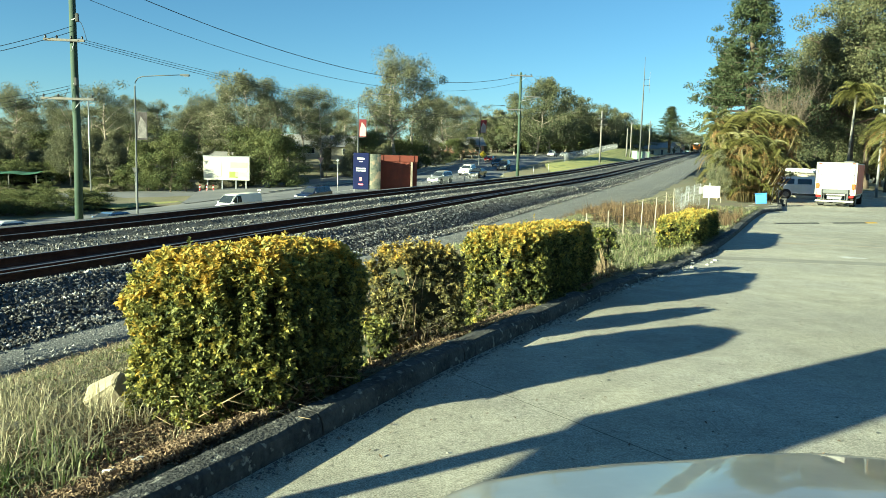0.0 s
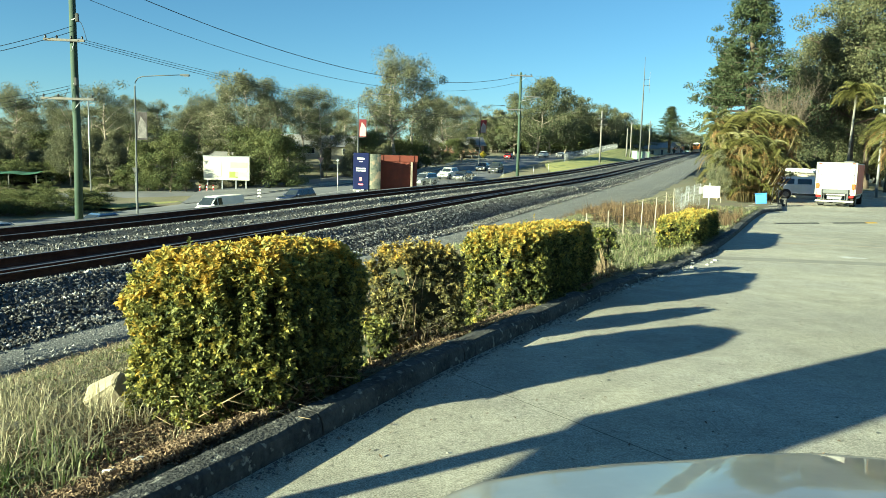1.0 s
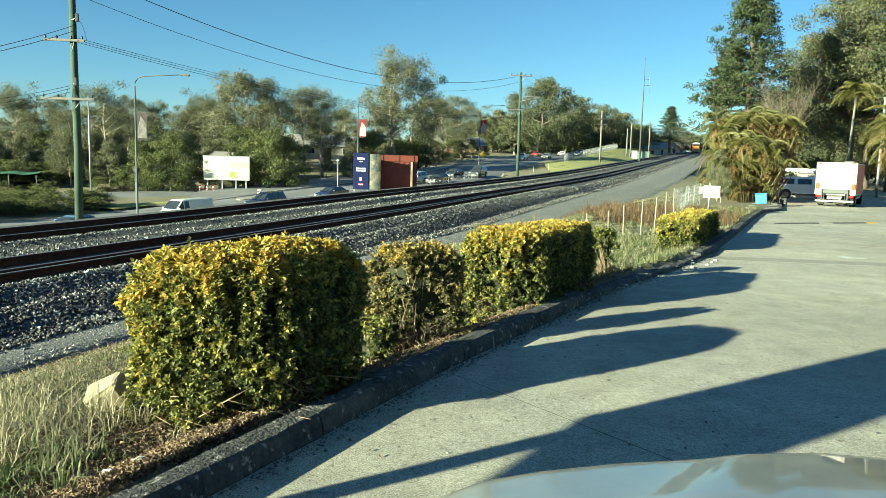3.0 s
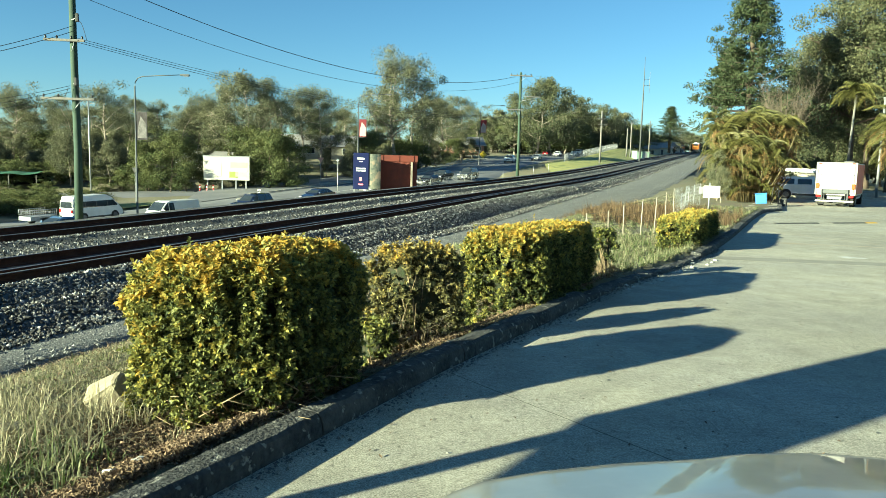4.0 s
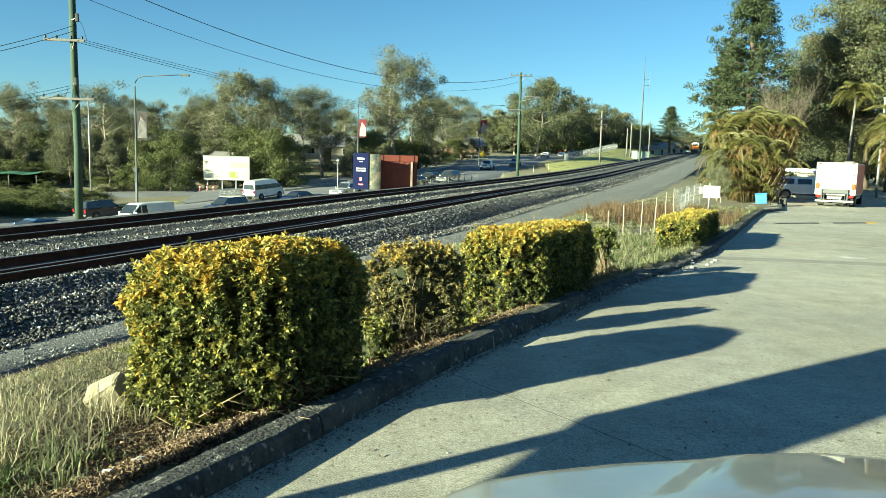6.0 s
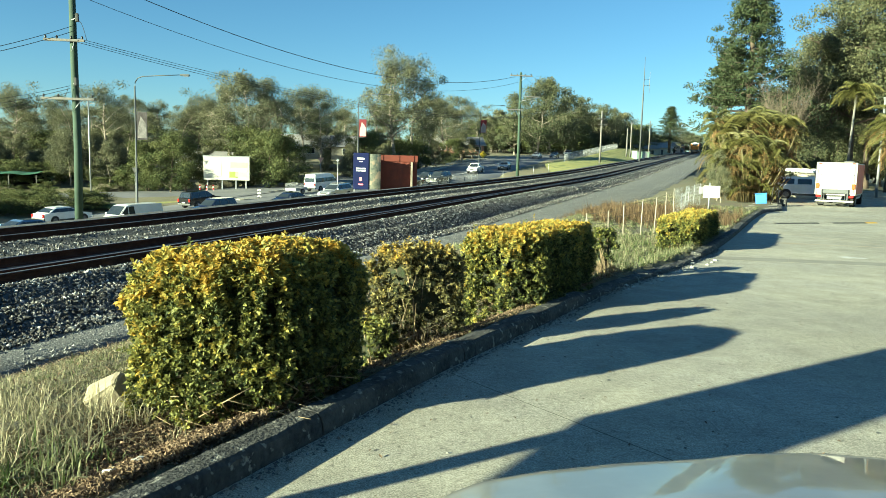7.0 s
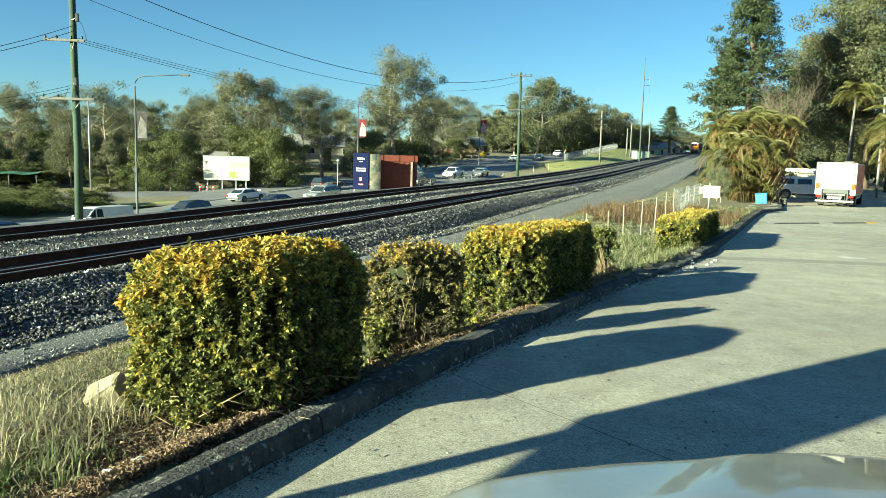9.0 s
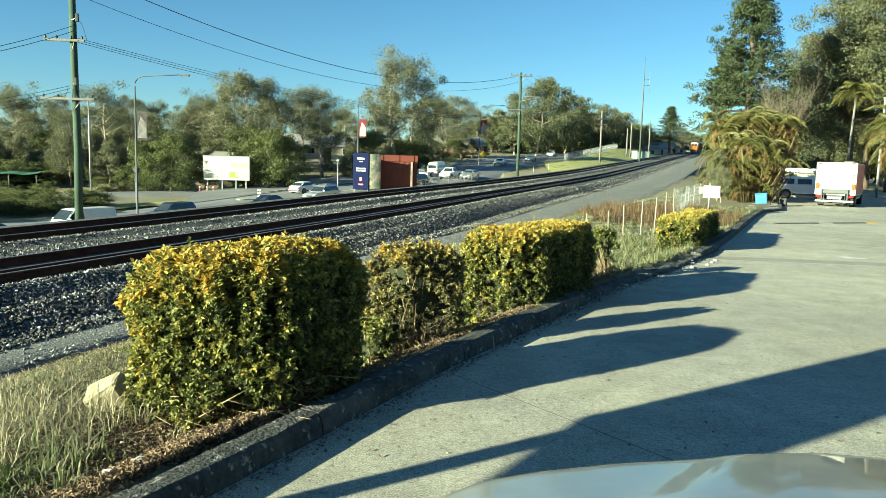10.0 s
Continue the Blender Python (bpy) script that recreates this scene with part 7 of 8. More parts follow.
rough_block("brick_piece", -2.36, 3.86, gz(-2.36, 3.86) + 0.03, 0.13, 0.1, 0.08, 35, 8, M["sandstone"], "broken brown brick half sunk in the grass", 41, "brick")
rough_block("kerb_block", 15.4, 33.4, 0.0, 0.25, 0.9, 0.35, -28, 0, M["kerb"], "dark concrete block at the bed corner", 7, "block")

hump_m = mat("black_rubber_hump", (0.03, 0.03, 0.03), (0.05, 0.05, 0.048), 10, 0.8)
yel = mat("yellow_hump", (0.6, 0.38, 0.03), (0.45, 0.28, 0.03), 8, 0.7)
for x0, y0, x1, y1 in ((10.0, 22.2, 11.6, 22.8), (12.15, 23.0, 13.9, 23.65)):
    d = Vector((x1 - x0, y1 - y0, 0))
    n = 4
    t = thing("speed_hump", pose(x0, y0, 0, 0, 0, math.degrees(math.atan2(d.y, d.x))), "low worn black rubber speed hump with a yellow end", "speed hump", "speed humps on the driveway")
    L = d.length / n
    for k in range(n):
        rings = [[(k * L + u * L, v, z) for v, z in ((-0.11, 0.0), (-0.07, 0.02), (0, 0.028), (0.07, 0.02), (0.11, 0.0))] for u in (0.01, 0.99)]
        part("segment", loft("segment", rings), yel if k == n - 1 and x0 > 12 else hump_m, t)
ar = tagged(new("road_arrow", bpy.data.meshes.new("road_arrow")), "worn white arrow painted on the driveway", "road marking", kind="structure")
bm = bmesh.new()
bm.faces.new([bm.verts.new(v) for v in ((-0.35, -0.1, 0), (0.12, -0.1, 0), (0.12, -0.26, 0), (0.5, 0, 0), (0.12, 0.26, 0), (0.12, 0.1, 0), (-0.35, 0.1, 0))])
bm.to_mesh(ar.data)
bm.free()
ar.data.materials.append(M["white_line"])
ar.matrix_world = pose(7.75, 13.75, 0.004, 0, 0, 160) @ Matrix.Diagonal((0.62, 0.8, 1, 1))

# tall notice on a post beyond the near end of the hedge; it throws the long shadow over the slabs
dd = Vector((math.sin(radians(SUN_AZ - 180)), math.cos(radians(SUN_AZ - 180)), 0))
nn = Vector((-dd.y, dd.x, 0))
foot = nn * 3.1 - dd * 1.95
sb = thing("sign_board", pose(foot.x, foot.y, gz(foot.x, foot.y), 0, 0, math.degrees(math.atan2(-dd.y, -dd.x)) + 22.5), "tall pale sign board on a square steel post", "sign")
part("post", box(0.12, 0.12, 3.6, 0, 0, -0.2, 0.01, 1), M["galv"], sb)
panel = part("panel", box(2.5, 0.05, 2.5, 1.06, -0.09, 1.26, 0.01, 1), M["white"], sb)
for z in (1.22, 3.72):
    part("panel_frame", box(2.54, 0.06, 0.05, 1.06, -0.09, z, 0.01, 1), M["galv"], panel)

# pale building behind the palms
ob_ = thing("outbuilding", pose(22.3, 46.6, 0.0, 0, 0, -25), "low cream outbuilding with white fascia behind the palms", "building")
part("wall", box(4.4, 3.0, 1.5, 0, 0, 0, 0.03, 1), CREAM, ob_)
part("fascia", box(4.7, 3.3, 0.26, 0, 0, 1.5, 0.02, 1), M["white"], ob_, "white roof fascia")
part("door", box(0.85, 0.06, 1.44, -1.2, -1.52, 0.02, 0.01, 1), M["dark_plastic"], ob_)


# ---- grass, litter ----
def kerb_uv(u, v):
    p = kerb_line(u)
    return p + np.asarray(v)[:, None] * np.array((-KERB_D[1], KERB_D[0]))


def grass(name, tufts, per, hmin, hmax, dry, seed, place, label, width=0.005, splay=0.5, tint="grass_leaf"):
    rng = np.random.default_rng(seed)
    c = place(rng, tufts)
    u = (c - KERB_A) @ KERB_D
    c = c[(c[:, 0] - KERB_A[0]) * KERB_D[1] - (c[:, 1] - KERB_A[1]) * KERB_D[0] - kerb_bulge(u) < -0.3]
    tufts = len(c)
    z = height(c[:, 0], c[:, 1])
    n = tufts * per
    i = np.repeat(np.arange(tufts), per)
    tuft_h = rng.uniform(hmin, hmax, tufts)
    base = np.stack([c[i, 0] + rng.normal(size=n) * 0.03, c[i, 1] + rng.normal(size=n) * 0.03, z[i] - 0.01], 1)
    h = tuft_h[i] * rng.uniform(0.5, 1.1, n)
    a = rng.uniform(0, 2 * math.pi, n)
    lean = rng.uniform(0.05, 1, n) ** 1.4 * splay
    d = np.stack([np.cos(a), np.sin(a), np.zeros(n)], 1)
    s = np.stack([-np.sin(a), np.cos(a), np.zeros(n)], 1) * width
    mid = base + d * (lean * h * 0.4)[:, None] + np.array((0, 0, 1)) * (h * np.clip(0.6 - 0.12 * lean, 0.3, 1))[:, None]
    tip = base + d * (lean * h * 1.25)[:, None] + np.array((0, 0, 1)) * (h * np.clip(1 - 0.45 * lean, 0.12, 1))[:, None]
    v = np.stack([base - s, base + s, mid + s * 0.8, mid - s * 0.8, tip], 1).reshape(-1, 3)
    o = np.arange(n)[:, None] * 5
    f = [tuple(q) for q in np.concatenate([o + np.array((0, 1, 2, 3))], 1).tolist()] + [tuple(q) for q in np.concatenate([o + np.array((3, 2, 4))], 1).tolist()]
    yv = np.clip(np.repeat(dry + rng.normal(size=tufts) * 0.25, per) + rng.normal(size=n) * 0.12, 0, 1)
    ob = part(name, raw(name, v, f, np.repeat(yv, 5)), M[tint])
    tagged(ob, label, "grass", kind="stuff")


def beside_rail(r, n, s0, s1, lo, hi):
    s = r.uniform(s0, s1, n)
    p, a = rail_line(0, s)
    off = -3.75 - gravel_width(s) - r.uniform(lo, hi, n)
    return np.stack([p[:, 0] - off * np.cos(a), p[:, 1] + off * np.sin(a)], 1)


grass("dry_grass", 5200, 16, 0.02, 0.07, 0.42, 1, lambda r, n: kerb_uv(r.uniform(-2.5, 9, n), 0.6 + 4.2 * r.random(n)), "matted dry grass along the bank", 0.004, 2.0)
grass("tall_dry_grass", 60, 18, 0.14, 0.38, 0.9, 2, lambda r, n: kerb_uv(r.normal(-0.05, 0.33, n), r.normal(1.25, 0.3, n)), "tall bleached grass stalks", 0.003, 1.9)
grass("green_grass", 85, 14, 0.08, 0.26, 0.0, 3, lambda r, n: kerb_uv(r.uniform(-1.3, -0.1, n), r.uniform(0.5, 1.1, n)), "fresh green grass blades by the kerb", 0.005, 1.0)
grass("matted_grass", 4600, 14, 0.02, 0.08, 0.56, 17, lambda r, n: kerb_uv(r.uniform(-2.6, 2.6, n), 0.65 + 3.4 * r.random(n)), "matted olive-brown dead grass on the bank", 0.0026, 2.3)
grass("kerb_weeds", 1500, 16, 0.04, 0.2, 0.26, 14, lambda r, n: kerb_uv(r.uniform(6.2, 14.0, n), 0.3 + 2.2 * r.random(n) ** 1.3), "pale green weeds behind the crumbled kerb", 0.004, 1.9)
grass("weeds", 3600, 16, 0.03, 0.16, 0.26, 4, lambda r, n: kerb_uv(r.uniform(7.6, 31, n), 0.25 + 5.0 * r.random(n) ** 1.2), "rough green and straw weeds by the fence", 0.005, 1.8)
grass("bank_grass", 4600, 13, 0.02, 0.08, 0.42, 5, lambda r, n: beside_rail(r, n, -2, 48, -0.15, 4.6), "dry grass between gravel and hedge", 0.004, 1.9)
grass("russet_weeds", 1000, 18, 0.12, 0.55, 0.4, 6, lambda r, n: np.stack([r.uniform(4.6, 9.5, n), np.zeros(n)], 1) + np.stack([r.normal(0, 0.3, n), 20.5 + r.normal(0, 0.9, n)], 1) + np.outer(r.random(n), (0.0, 0.0)) + np.stack([np.zeros(n), r.uniform(0, 8, n)], 1), "russet brown weeds behind the fence", 0.005, 1.9, "russet")


M["seam"] = mat("patched_seam", (0.21, 0.2, 0.17), (0.28, 0.27, 0.235), 2.5, 0.9, fine=60.0)


def litter():
    rng = np.random.default_rng(21)
    n = 26000
    p = kerb_uv(rng.uniform(-0.6, 7.5, n), 0.2 + np.abs(rng.normal(size=n)) * 0.5)
    z = height(p[:, 0], p[:, 1]) + 0.012 + rng.random(n) * 0.03
    nrm = np.tile((0, 0, 1.0), (n, 1))
    v, f = leaf_quads(np.column_stack([p, z]), nrm, 0.024, 0.012, rng, 0.7)
    ob = part("leaf_litter", raw("leaf_litter", v, f, np.repeat(rng.random(n), 4)), M["litter"])
    tagged(ob, "brown fallen leaves under the hedge", "leaf litter", kind="stuff")
    n = 17000
    p = kerb_uv(rng.normal(0.1, 0.42, n), 0.24 + np.abs(rng.normal(size=n)) * 0.45)
    z = height(p[:, 0], p[:, 1]) + 0.02 + rng.random(n) * 0.05
    v, f = leaf_quads(np.column_stack([p, z]), np.tile((0, 0, 1.0), (n, 1)), 0.03, 0.014, rng, 0.9)
    ob = part("leaf_litter", raw("leaf_litter", v, f, np.repeat(0.95 * rng.random(n), 4)), M["litter"])
    tagged(ob, "deep brown leaf litter at the end of the hedge", "leaf litter", kind="stuff")
    n = 16000
    p = kerb_uv(rng.uniform(-2.0, 9.0, n), 0.45 + 3.6 * rng.random(n))
    z = height(p[:, 0], p[:, 1]) + 0.015 + rng.random(n) * 0.04
    v, f = leaf_quads(np.column_stack([p, z]), np.tile((0, 0, 1.0), (n, 1)), 0.085, 0.004, rng, 0.5)
    ob = part("straw", raw("straw", v, f, np.repeat(np.clip(0.4 + rng.normal(size=n) * 0.25, 0, 1), 4)), M["litter"])
    tagged(ob, "flattened straw lying on the bank", "straw", kind="stuff")
    m = 130
    q = np.stack([rng.uniform(-0.6, 4.5, m), rng.uniform(3.2, 9, m)], 1)
    k = (q[:, 0] - KERB_A[0]) * KERB_D[1] - (q[:, 1] - KERB_A[1]) * KERB_D[0]
    q = q[k > 0.03]
    v, f = leaf_quads(np.column_stack([q, np.full(len(q), 0.008)]), np.tile((0, 0, 1.0), (len(q), 1)), 0.028, 0.016, rng, 0.25)
    ob = part("fallen_leaves", raw("fallen_leaves", v, f, np.repeat(rng.random(len(q)), 4)), M["litter"])
    tagged(ob, "a few dry leaves scattered on the concrete", "fallen leaves", kind="stuff")


litter()


def crumbs():
    """Grit and broken concrete along the foot of the kerb."""
    rng = np.random.default_rng(33)
    n = 2600
    k = np.abs(rng.normal(size=n)) ** 1.3 * 0.05
    p = kerb_uv(rng.uniform(-1, 13, n), -0.01 - k)
    base = np.array([(1, 0, 0), (-1, 0, 0), (0, 1, 0), (0, -1, 0), (0, 0, 1), (0, 0, -0.3)], float)
    tri = np.array([(0, 2, 4), (2, 1, 4), (1, 3, 4), (3, 0, 4), (2, 0, 5), (1, 2, 5), (3, 1, 5), (0, 3, 5)])
    size = 0.004 + 0.012 * rng.random(n) ** 4
    v = base[None] * (0.6 + 0.8 * rng.random((n, 6, 1))) * size[:, None, None]
    v = v + np.column_stack([p, np.full(n, 0.003)])[:, None]
    f = (np.arange(n)[:, None, None] * 6 + tri[None]).reshape(-1, 3)
    ob = part("grit", raw("grit", v.reshape(-1, 3), f), M["gravel"])
    tagged(ob, "pale grit along the foot of the kerb", "grit", kind="stuff")


crumbs()
for k in range(16):
    b_ = -0.66 + 0.24 * (k + ru.random()) / 16
    plant("tree", SHRUB[2], *spot(b_, ru.uniform(103, 114)), ru.uniform(0.45, 0.85), ru.uniform(0, 360), "thin olive-brown tree beside the slip road", "tree", "thin trees by the slip road", ru.uniform(0.8, 1.1))
for k in range(22):
    b_ = -0.66 + 0.26 * (k + ru.random()) / 22
    plant("shrub", FAR[ru.randrange(2)], *spot(b_, ru.uniform(101, 108)), ru.uniform(0.2, 0.36), ru.uniform(0, 360), "dense green shrub beside the slip road", "shrub", "undergrowth in the wood", ru.uniform(1.2, 1.6))
for b_, d_, h_ in ((0.365, 41, 3.3), (0.37, 37, 2.6), (0.375, 35, 1.8), (0.372, 46, 3.0)):
    plant("shrub", SHRUB[2], *spot(b_, d_), h_ / 10, b_ * 3000, "brown-green creeper-covered shrub beside the palms", "shrub", "", 0.75)
# a faint worn seam across the slabs
seam = part("seam", loft("seam", [[(4.6, 13.0, 0.001), (4.6, 13.5, 0.001), (4.6, 13.5, 0.003), (4.6, 13.0, 0.003)], [(30.0, 9.7, 0.001), (30.0, 10.5, 0.001), (30.0, 10.5, 0.003), (30.0, 9.7, 0.003)]]), M["seam"])
tagged(seam, "faint dark patched seam across the driveway", "seam", kind="structure")
rust = mat("rust_stain", (0.34, 0.28, 0.2), (0.4, 0.36, 0.28), 1.6, 0.92, fine=50.0)
for n_, (xa, ya, xb, yb, w_) in enumerate(((7.4, 16.3, 12.6, 15.2, 0.16), (8.6, 19.0, 9.9, 16.2, 0.1))):
    st = part("rust_stain", loft("rust_stain", [[(x, y - w_ * (0.6 + 0.5 * noise.noise((x * 1.7, y * 1.3, n_))), 0.0012), (x, y + w_ * (0.6 + 0.5 * noise.noise((x * 2.1, y, n_ + 5))), 0.0012), (x, y + w_ * 0.5, 0.0022), (x, y - w_ * 0.5, 0.0022)] for x, y in ((xa + (xb - xa) * q, ya + (yb - ya) * q) for q in np.linspace(0, 1, 14))]), rust)
    tagged(st, "faint rusty stain trailing over the concrete", "stain", kind="structure")
# scrub on the low bank between the roads, leaves darkened to stand for shade
for k in range(64):
    s = 190 + 24 * (k + ru.random()) / 64
    p, _ = road_line(10.8 + ru.random() * (15 - 8 * max(0, (s - 200) / 14)), s)
    plant("shrub", (*FAR[ru.randrange(2)][:3], "scrub_leaf"), float(p[0]), float(p[1]), ru.uniform(0.12, 0.22), ru.uniform(0, 360), "low scrub with shade-darkened leaves on the bank between the roads", "shrub", "scrub between the roads", 1.9)


def rubble():
    """Broken pale concrete at the crumbled stretch of kerb, and chips strewn over the slabs."""
    rng = np.random.default_rng(52)
    n, m = 70, 190
    p = np.concatenate([kerb_uv(rng.uniform(6.4, 11.0, n), rng.normal(0.05, 0.12, n)), kerb_uv(rng.uniform(0.5, 14, m), -0.05 - 4.2 * rng.random(m) ** 1.5)])
    size = np.concatenate([0.012 + 0.035 * rng.random(n) ** 2.5, 0.004 + 0.009 * rng.random(m) ** 2])
    zz = np.concatenate([np.full(n, 0.05), np.full(m, 0.004)])
    base = np.array([(1, 1, -0.6), (-1, 1, -0.6), (-1, -1, -0.6), (1, -1, -0.6), (0.8, 0.7, 0.6), (-0.7, 0.8, 0.5), (-0.8, -0.6, 0.6), (0.6, -0.8, 0.5)])
    quad = np.array([(0, 3, 2, 1), (4, 5, 6, 7), (0, 1, 5, 4), (1, 2, 6, 5), (2, 3, 7, 6), (3, 0, 4, 7)])
    a = rng.uniform(0, 6.28, n + m)
    v = base[None] * rng.uniform(0.55, 1.2, (n + m, 8, 3)) * size[:, None, None] * np.array((1, 0.8, 0.6))
    v = np.stack([v[..., 0] * np.cos(a)[:, None] - v[..., 1] * np.sin(a)[:, None], v[..., 0] * np.sin(a)[:, None] + v[..., 1] * np.cos(a)[:, None], v[..., 2]], -1)
    v += np.column_stack([p, zz])[:, None]
    f = (np.arange(n + m)[:, None, None] * 8 + quad[None]).reshape(-1, 4)
    ob = part("rubble", raw("rubble", v.reshape(-1, 3), f), M["gravel"])
    tagged(ob, "pale broken concrete rubble and chips by the kerb", "rubble", kind="stuff")


rubble()


def crumpled(x, y, size, seed, label):
    """A crumpled scrap of plastic lying behind the kerb."""
    rng = np.random.default_rng(seed)
    n = 9
    g_ = np.stack(np.meshgrid(np.linspace(-1, 1, n), np.linspace(-0.6, 0.6, n), indexing="ij"), -1).reshape(-1, 2) * size
    v = np.column_stack([g_ * (1 + rng.normal(size=(n * n, 2)) * 0.15), np.abs(rng.normal(size=n * n)) * size * 0.16])
    f = [(i * n + k, (i + 1) * n + k, (i + 1) * n + k + 1, i * n + k + 1) for i in range(n - 1) for k in range(n - 1)]
    ob = part("plastic_scrap", raw("plastic_scrap", v, f), SCRAP)
    so = ob.modifiers.new("thickness", "SOLIDIFY")
    so.thickness = 0.001
    ob.matrix_world = pose(x, y, gz(x, y) + 0.015, 0, 0, seed * 40)
    tagged(ob, label, "rubbish")


SCRAP = mat("white_plastic_film", (0.4, 0.42, 0.42), (0.3, 0.32, 0.34), 12, 0.5)
crumpled(-1.56, 3.4, 0.05, 1, "crumpled white plastic scrap behind the kerb")
crumpled(-1.66, 3.34, 0.04, 3, "crumpled pale blue plastic scrap behind the kerb")


def shade_house(x, y, turn):
    """Nursery frame under green shade cloth."""
    t = thing("shade_house", pose(x, y, gz(x, y), 0, 0, turn), "low nursery frame under sagging green shade cloth", "shade house")
    L, W, H = 14.0, 6.0, 2.3
    n = 15
    v = [(-L / 2 + L * i / (n - 1), -W / 2 + W * k / 6, H - 0.22 * abs(math.sin(math.pi * i / 3.5)) - 0.1 * abs(k - 3)) for i in range(n) for k in range(7)]
    f = [(i * 7 + k, (i + 1) * 7 + k, (i + 1) * 7 + k + 1, i * 7 + k + 1) for i in range(n - 1) for k in range(6)]
    roof = part("shade_cloth", raw("shade_cloth", v, f), M["shade_cloth"], t)
    so = roof.modifiers.new("thickness", "SOLIDIFY")
    so.thickness = 0.02
    for i in range(5):
        for yy in (-W / 2 + 0.1, W / 2 - 0.1):
            part("post", box(0.1, 0.1, H - 0.45, -L / 2 + 0.2 + (L - 0.4) * i / 4, yy, -0.1, 0.01, 1), M["grey_timber"], t)
    part("back_cloth", box(L, 0.04, H - 0.6, 0, W / 2 - 0.3, 0.05, 0.01, 1), M["dark_mesh"], t, "dark mesh cloth along the back")


M["dark_mesh"] = mat("dark_mesh_cloth", (0.006, 0.009, 0.007), (0.01, 0.013, 0.01), 2.0, 0.95, spec=0.1)
M["shade_cloth"] = mat("green_shade_cloth", (0.03, 0.12, 0.07), (0.025, 0.085, 0.05), 1.0, 0.85)
shade_house(-62.5, 101.0, 12)
for k in range(9):
    plant("shrub", (*FAR[k % 2][:3], "scrub_leaf"), -68.0 + 1.9 * k, 96.4 + 0.25 * k, 0.13 + 0.03 * (k % 3), k * 77, "low scrub with shade-darkened leaves before the nursery frame", "shrub", "scrub between the roads", 1.5)
# dense growth behind the bank
for k in range(34):
    b_ = 0.03 + 0.24 * (k + ru.random()) / 34
    plant("tree", FAR[ru.randrange(2)], *spot(b_, ru.uniform(285, 335)), ru.uniform(0.9, 1.35), ru.uniform(0, 360), "dense dark green tree behind the grassy bank", "tree", "low trees along the verge", ru.uniform(1.1, 1.5))
for k in range(26):
    b_ = 0.03 + 0.17 * (k + ru.random()) / 26
    plant("shrub", FAR[ru.randrange(3)], *spot(b_, ru.uniform(250, 272)), ru.uniform(0.6, 0.95), ru.uniform(0, 360), "leafy green shrub behind the grassy bank", "shrub", "undergrowth in the wood", ru.uniform(1.1, 1.5))
for k in range(22):
    b_ = 0.05 + 0.19 * (k + ru.random()) / 22
    plant("gum_tree", FAR[2], *spot(b_, ru.uniform(255, 300)), ru.uniform(1.2, 1.7), ru.uniform(0, 360), "leafy gum tree with foliage to the ground behind the bank", "tree", "gum trees across the road", ru.uniform(0.75, 1.0))


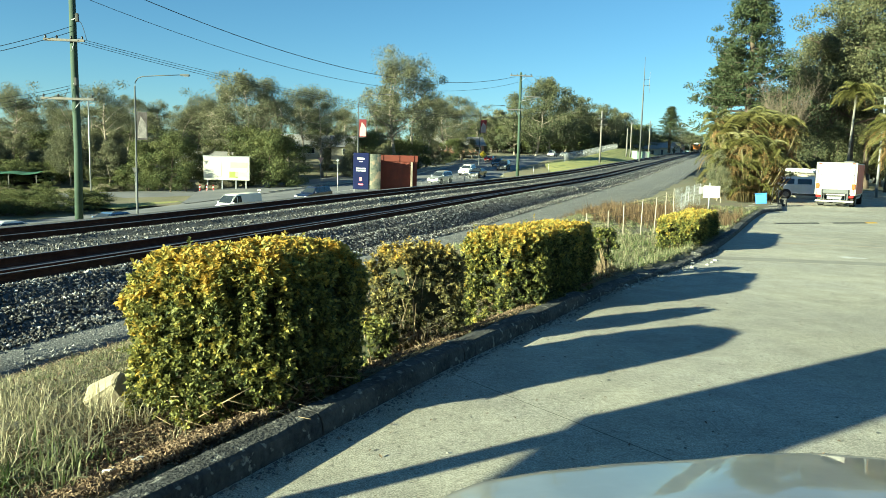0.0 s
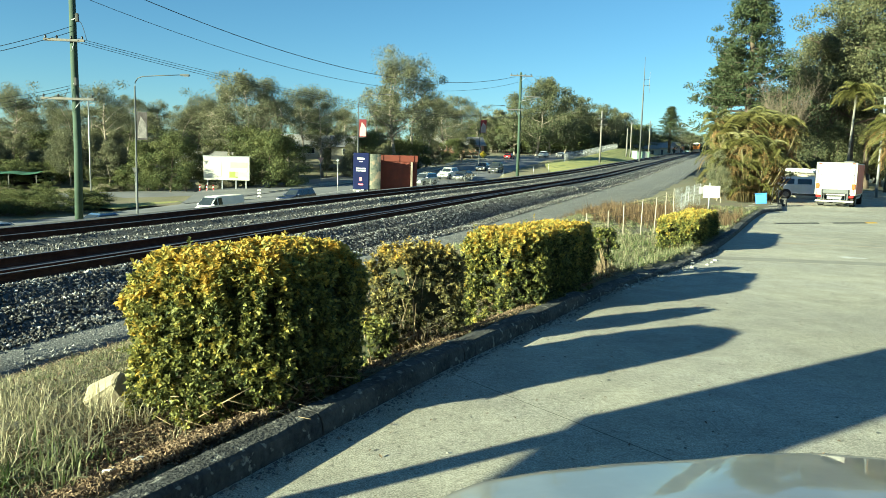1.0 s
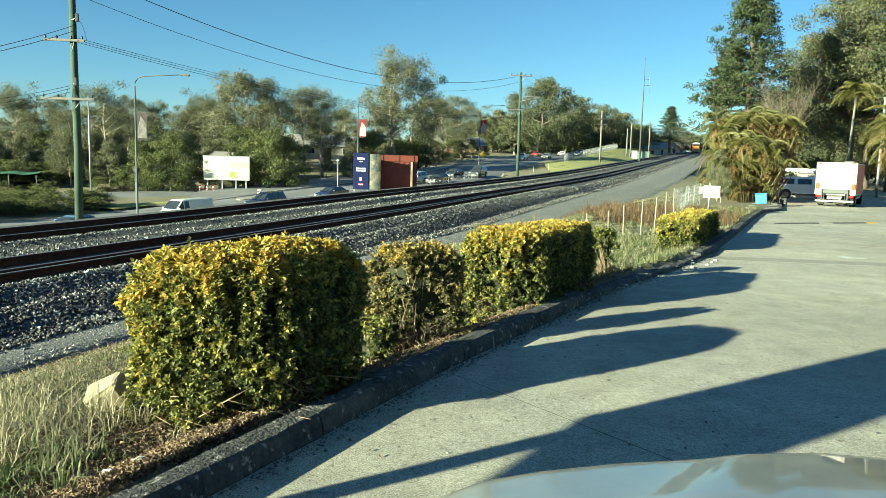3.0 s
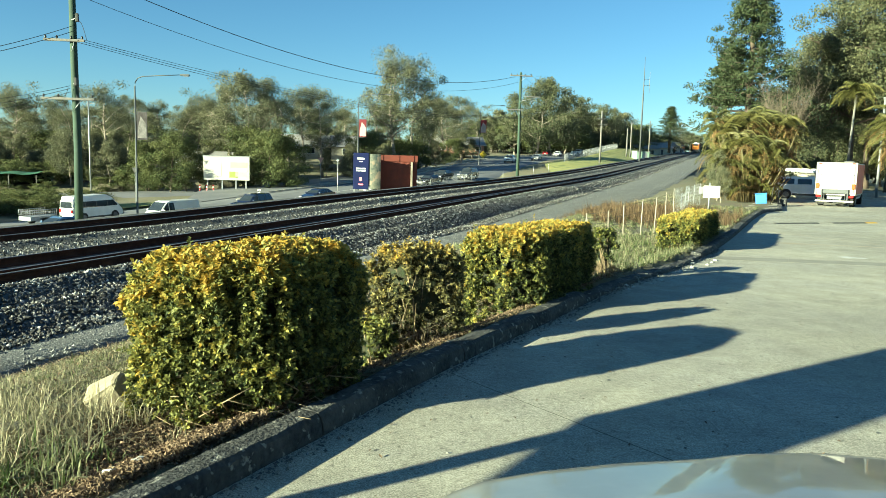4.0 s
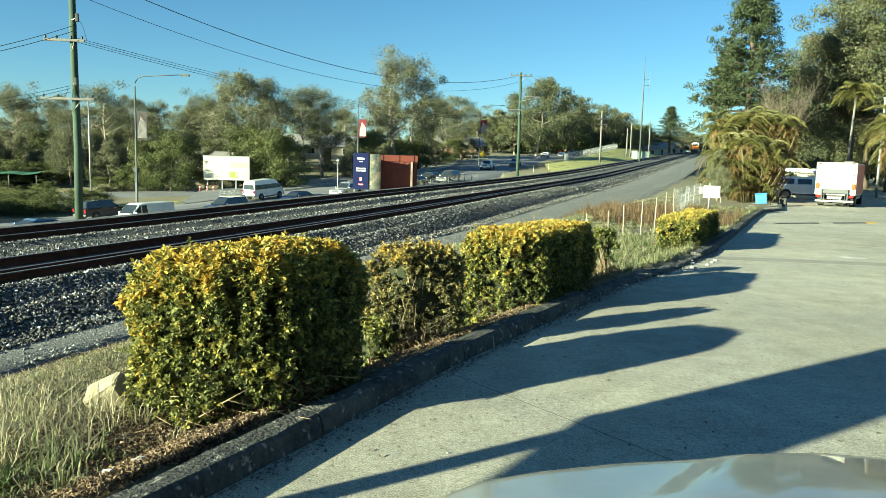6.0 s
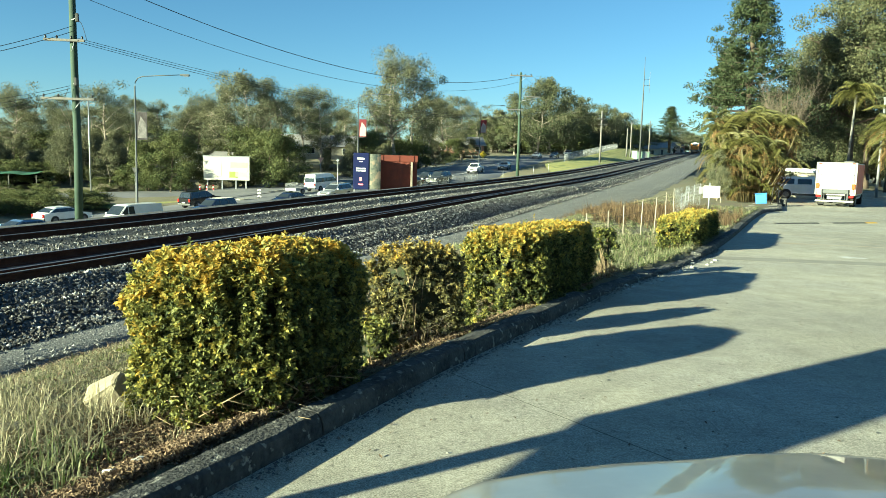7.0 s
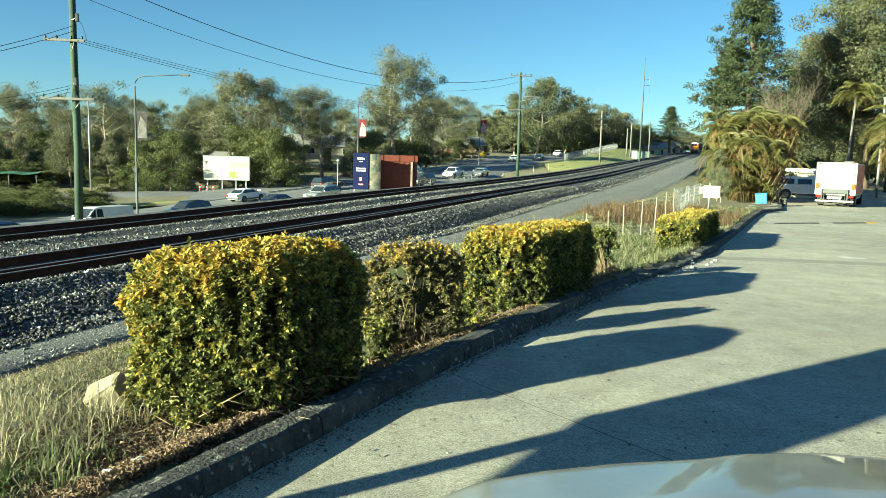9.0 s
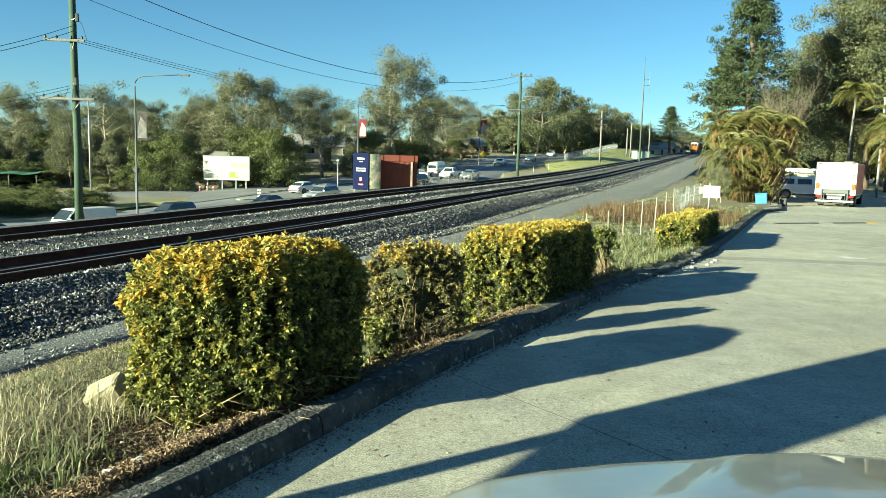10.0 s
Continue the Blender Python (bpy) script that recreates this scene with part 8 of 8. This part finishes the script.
# ---- what moves ----
def motions():
    times = [0, 1, 2, 3, 4, 5, 6, 7, 8, 9, 10]
    drives = [
        ("sedan", "white", "white sedan in the traffic queue", -3.4, [193.4, 192.4, 191.5, 190.7, 189.9, 189.2, 188.5, 187.8, 187.2, 186.5, 185.9]),
        ("sedan", "paleblue", "mid-blue sedan in the traffic queue", -3.4, [202.3, 201.2, 200.1, 199.0, 197.9, 196.9, 195.8, 194.8, 193.8, 192.8, 191.8]),
        ("van", "white", "white delivery van in the traffic queue", -3.4, [217.2, 214.6, 212.4, 210.5, 208.8, 207.3, 205.9, 204.6, 203.1, 201.6, 199.9]),
        ("suv", "navyc", "dark navy station wagon in the traffic queue", -3.4, [229.1, 226.1, 223.4, 221.1, 219.0, 217.2, 215.4, 213.8, 212.1, 210.5, 208.6]),
        ("sedan", "navyc", "dark blue sedan in the traffic queue", -3.4, [245.8, 240.4, 236.0, 232.5, 229.8, 227.7, 226.1, 224.7, 223.6, 222.4, 221.1]),
        ("suv", "silver", "pale silver wagon with roof rack in the queue", -3.4, [258.7, 254.2, 249.8, 245.7, 241.9, 238.5, 235.6, 233.3, 231.6, 230.7, 230.6]),
        ("suv", "white", "white four-wheel drive in the traffic queue", -0.3, [276.5, 267.5, 261.0, 256.5, 253.5, 251.8, 250.7, 250.0, 249.1, 247.7, 245.2]),
        ("sedan", "black", "black sedan in the traffic queue", -3.4, [272.5, 266.4, 261.7, 258.1, 255.4, 253.4, 251.8, 250.4, 249.0, 247.3, 245.1]),
        ("suv", "greyc", "dark grey four-wheel drive in the traffic queue", -3.4, [291.3, 284.2, 278.0, 272.8, 268.2, 264.4, 261.1, 258.3, 255.8, 253.6, 251.6]),
        ("sedan", "greyc", "grey sedan in the outer lane", -0.3, [301.3, 287.3, 277.1, 269.9, 265.3, 262.5, 260.9, 259.8, 258.6, 256.7, 253.3]),
        ("ute", "white", "white utility truck driving down the hill", -0.3, [364.4, 352.9, 340.5, 327.5, 314.6, 302.3, 291.1, 281.5, 274.2, 269.6, 268.3]),
        ("sedan", "silver", "silver sedan driving down the hill", -3.4, [365.7, 360.2, 351.8, 341.2, 329.3, 316.6, 304.1, 292.3, 282.0, 274.0, 269.0]),
        ("sedan", "white", "white sedan driving down the hill", -0.3, [394.1, 389.5, 384.4, 378.5, 371.7, 363.9, 354.9, 344.5, 332.6, 319.0, 303.5]),
        ("sedan", "blue", "blue sedan driving down the hill", -3.4, [394.7, 395.1, 392.6, 387.6, 380.6, 372.0, 362.3, 352.0, 341.6, 331.6, 322.4]),
        ("suv", "white", "white wagon far up the hill", -0.3, [415.1, 413.7, 411.4, 408.2, 404.2, 399.3, 393.6, 387.2, 380.0, 372.0, 363.4]),
        ("sedan", "red", "red car driving up the hill", 4.3, [315.0, 333.5, 350.0, 364.8, 378.0, 389.7, 400.1, 409.4, 417.6, 425.0, 431.7]),
        ("hiace", "white", "white high-roofed minibus towing a cage trailer", 4.3, [159.8, 171.5, 183.1, 194.8, 206.5, 218.1, 229.6, 240.9, 252.1, 263.2, 274.2]),
        ("suv", "black", "black four-wheel drive driving up the hill", 4.3, [131.6, 144.3, 156.9, 169.6, 182.3, 195.0, 207.6, 219.7, 231.2, 242.1, 252.3]),
        ("sedan", "white", "white sedan driving up the hill", 4.3, [119.5, 131.5, 143.5, 155.5, 167.6, 179.6, 191.6, 203.6, 215.4, 226.7, 237.4]),
    ]

    def on_road(off, s, out):
        p, a = road_line(off, s)
        q, _ = road_line(off, s + 1.5)
        r, _ = road_line(off, s - 1.5)
        slope = math.degrees(math.atan2(q[2] - r[2], 3.0))
        d = math.degrees(a)
        return pose(p[0], p[1], p[2] + 0.02, 0, -slope if out else slope, 90 - d if out else 270 - d)

    def roll(wheels, rows, out):
        s0 = rows[0]
        fast = abs(rows[-1] - rows[0]) > 35 or max(abs(a - b) for a, b in zip(rows[:-1], rows[1:])) > 4
        step = 1 / 30 if fast else 0.1
        n = int(round(10 / step))
        for w, r in wheels:
            at = w.location.copy()
            keyed = []
            for i in range(n + 1):
                t = i * step
                turn = (np.interp(t, times, rows) - s0) / r * (1 if out else -1)
                keyed.append((t, Matrix.Translation(at) @ Matrix.Rotation(float(turn), 4, "Y")))
            walk(w, keyed)

    for kind, colour, label, off, rows in drives:
        car, wheels = vehicle(kind, colour, label)
        out = off > 2
        walk(car, [(t, on_road(off, s, out)) for t, s in zip(times, rows)])
        roll(wheels, rows, out)
        if kind == "hiace":
            cage, cw = cage_trailer()
            walk(cage, [(t, on_road(off, s - 5.2, out)) for t, s in zip(times, rows)])
            roll(cw, rows, out)

    def on_rail(s):
        p, a = rail_line(0.0, s)
        return pose(p[0], p[1], p[2], 0, 1.7, 270 - math.degrees(a))

    train = [locomotive()] + [goods_wagon() for _ in range(5)]
    for i, v in enumerate(train):
        back = 0 if i == 0 else 22 + 14.6 * (i - 1)
        walk(v, [(t, on_rail(327 - 2.4 * t + back)) for t in times])


motions()
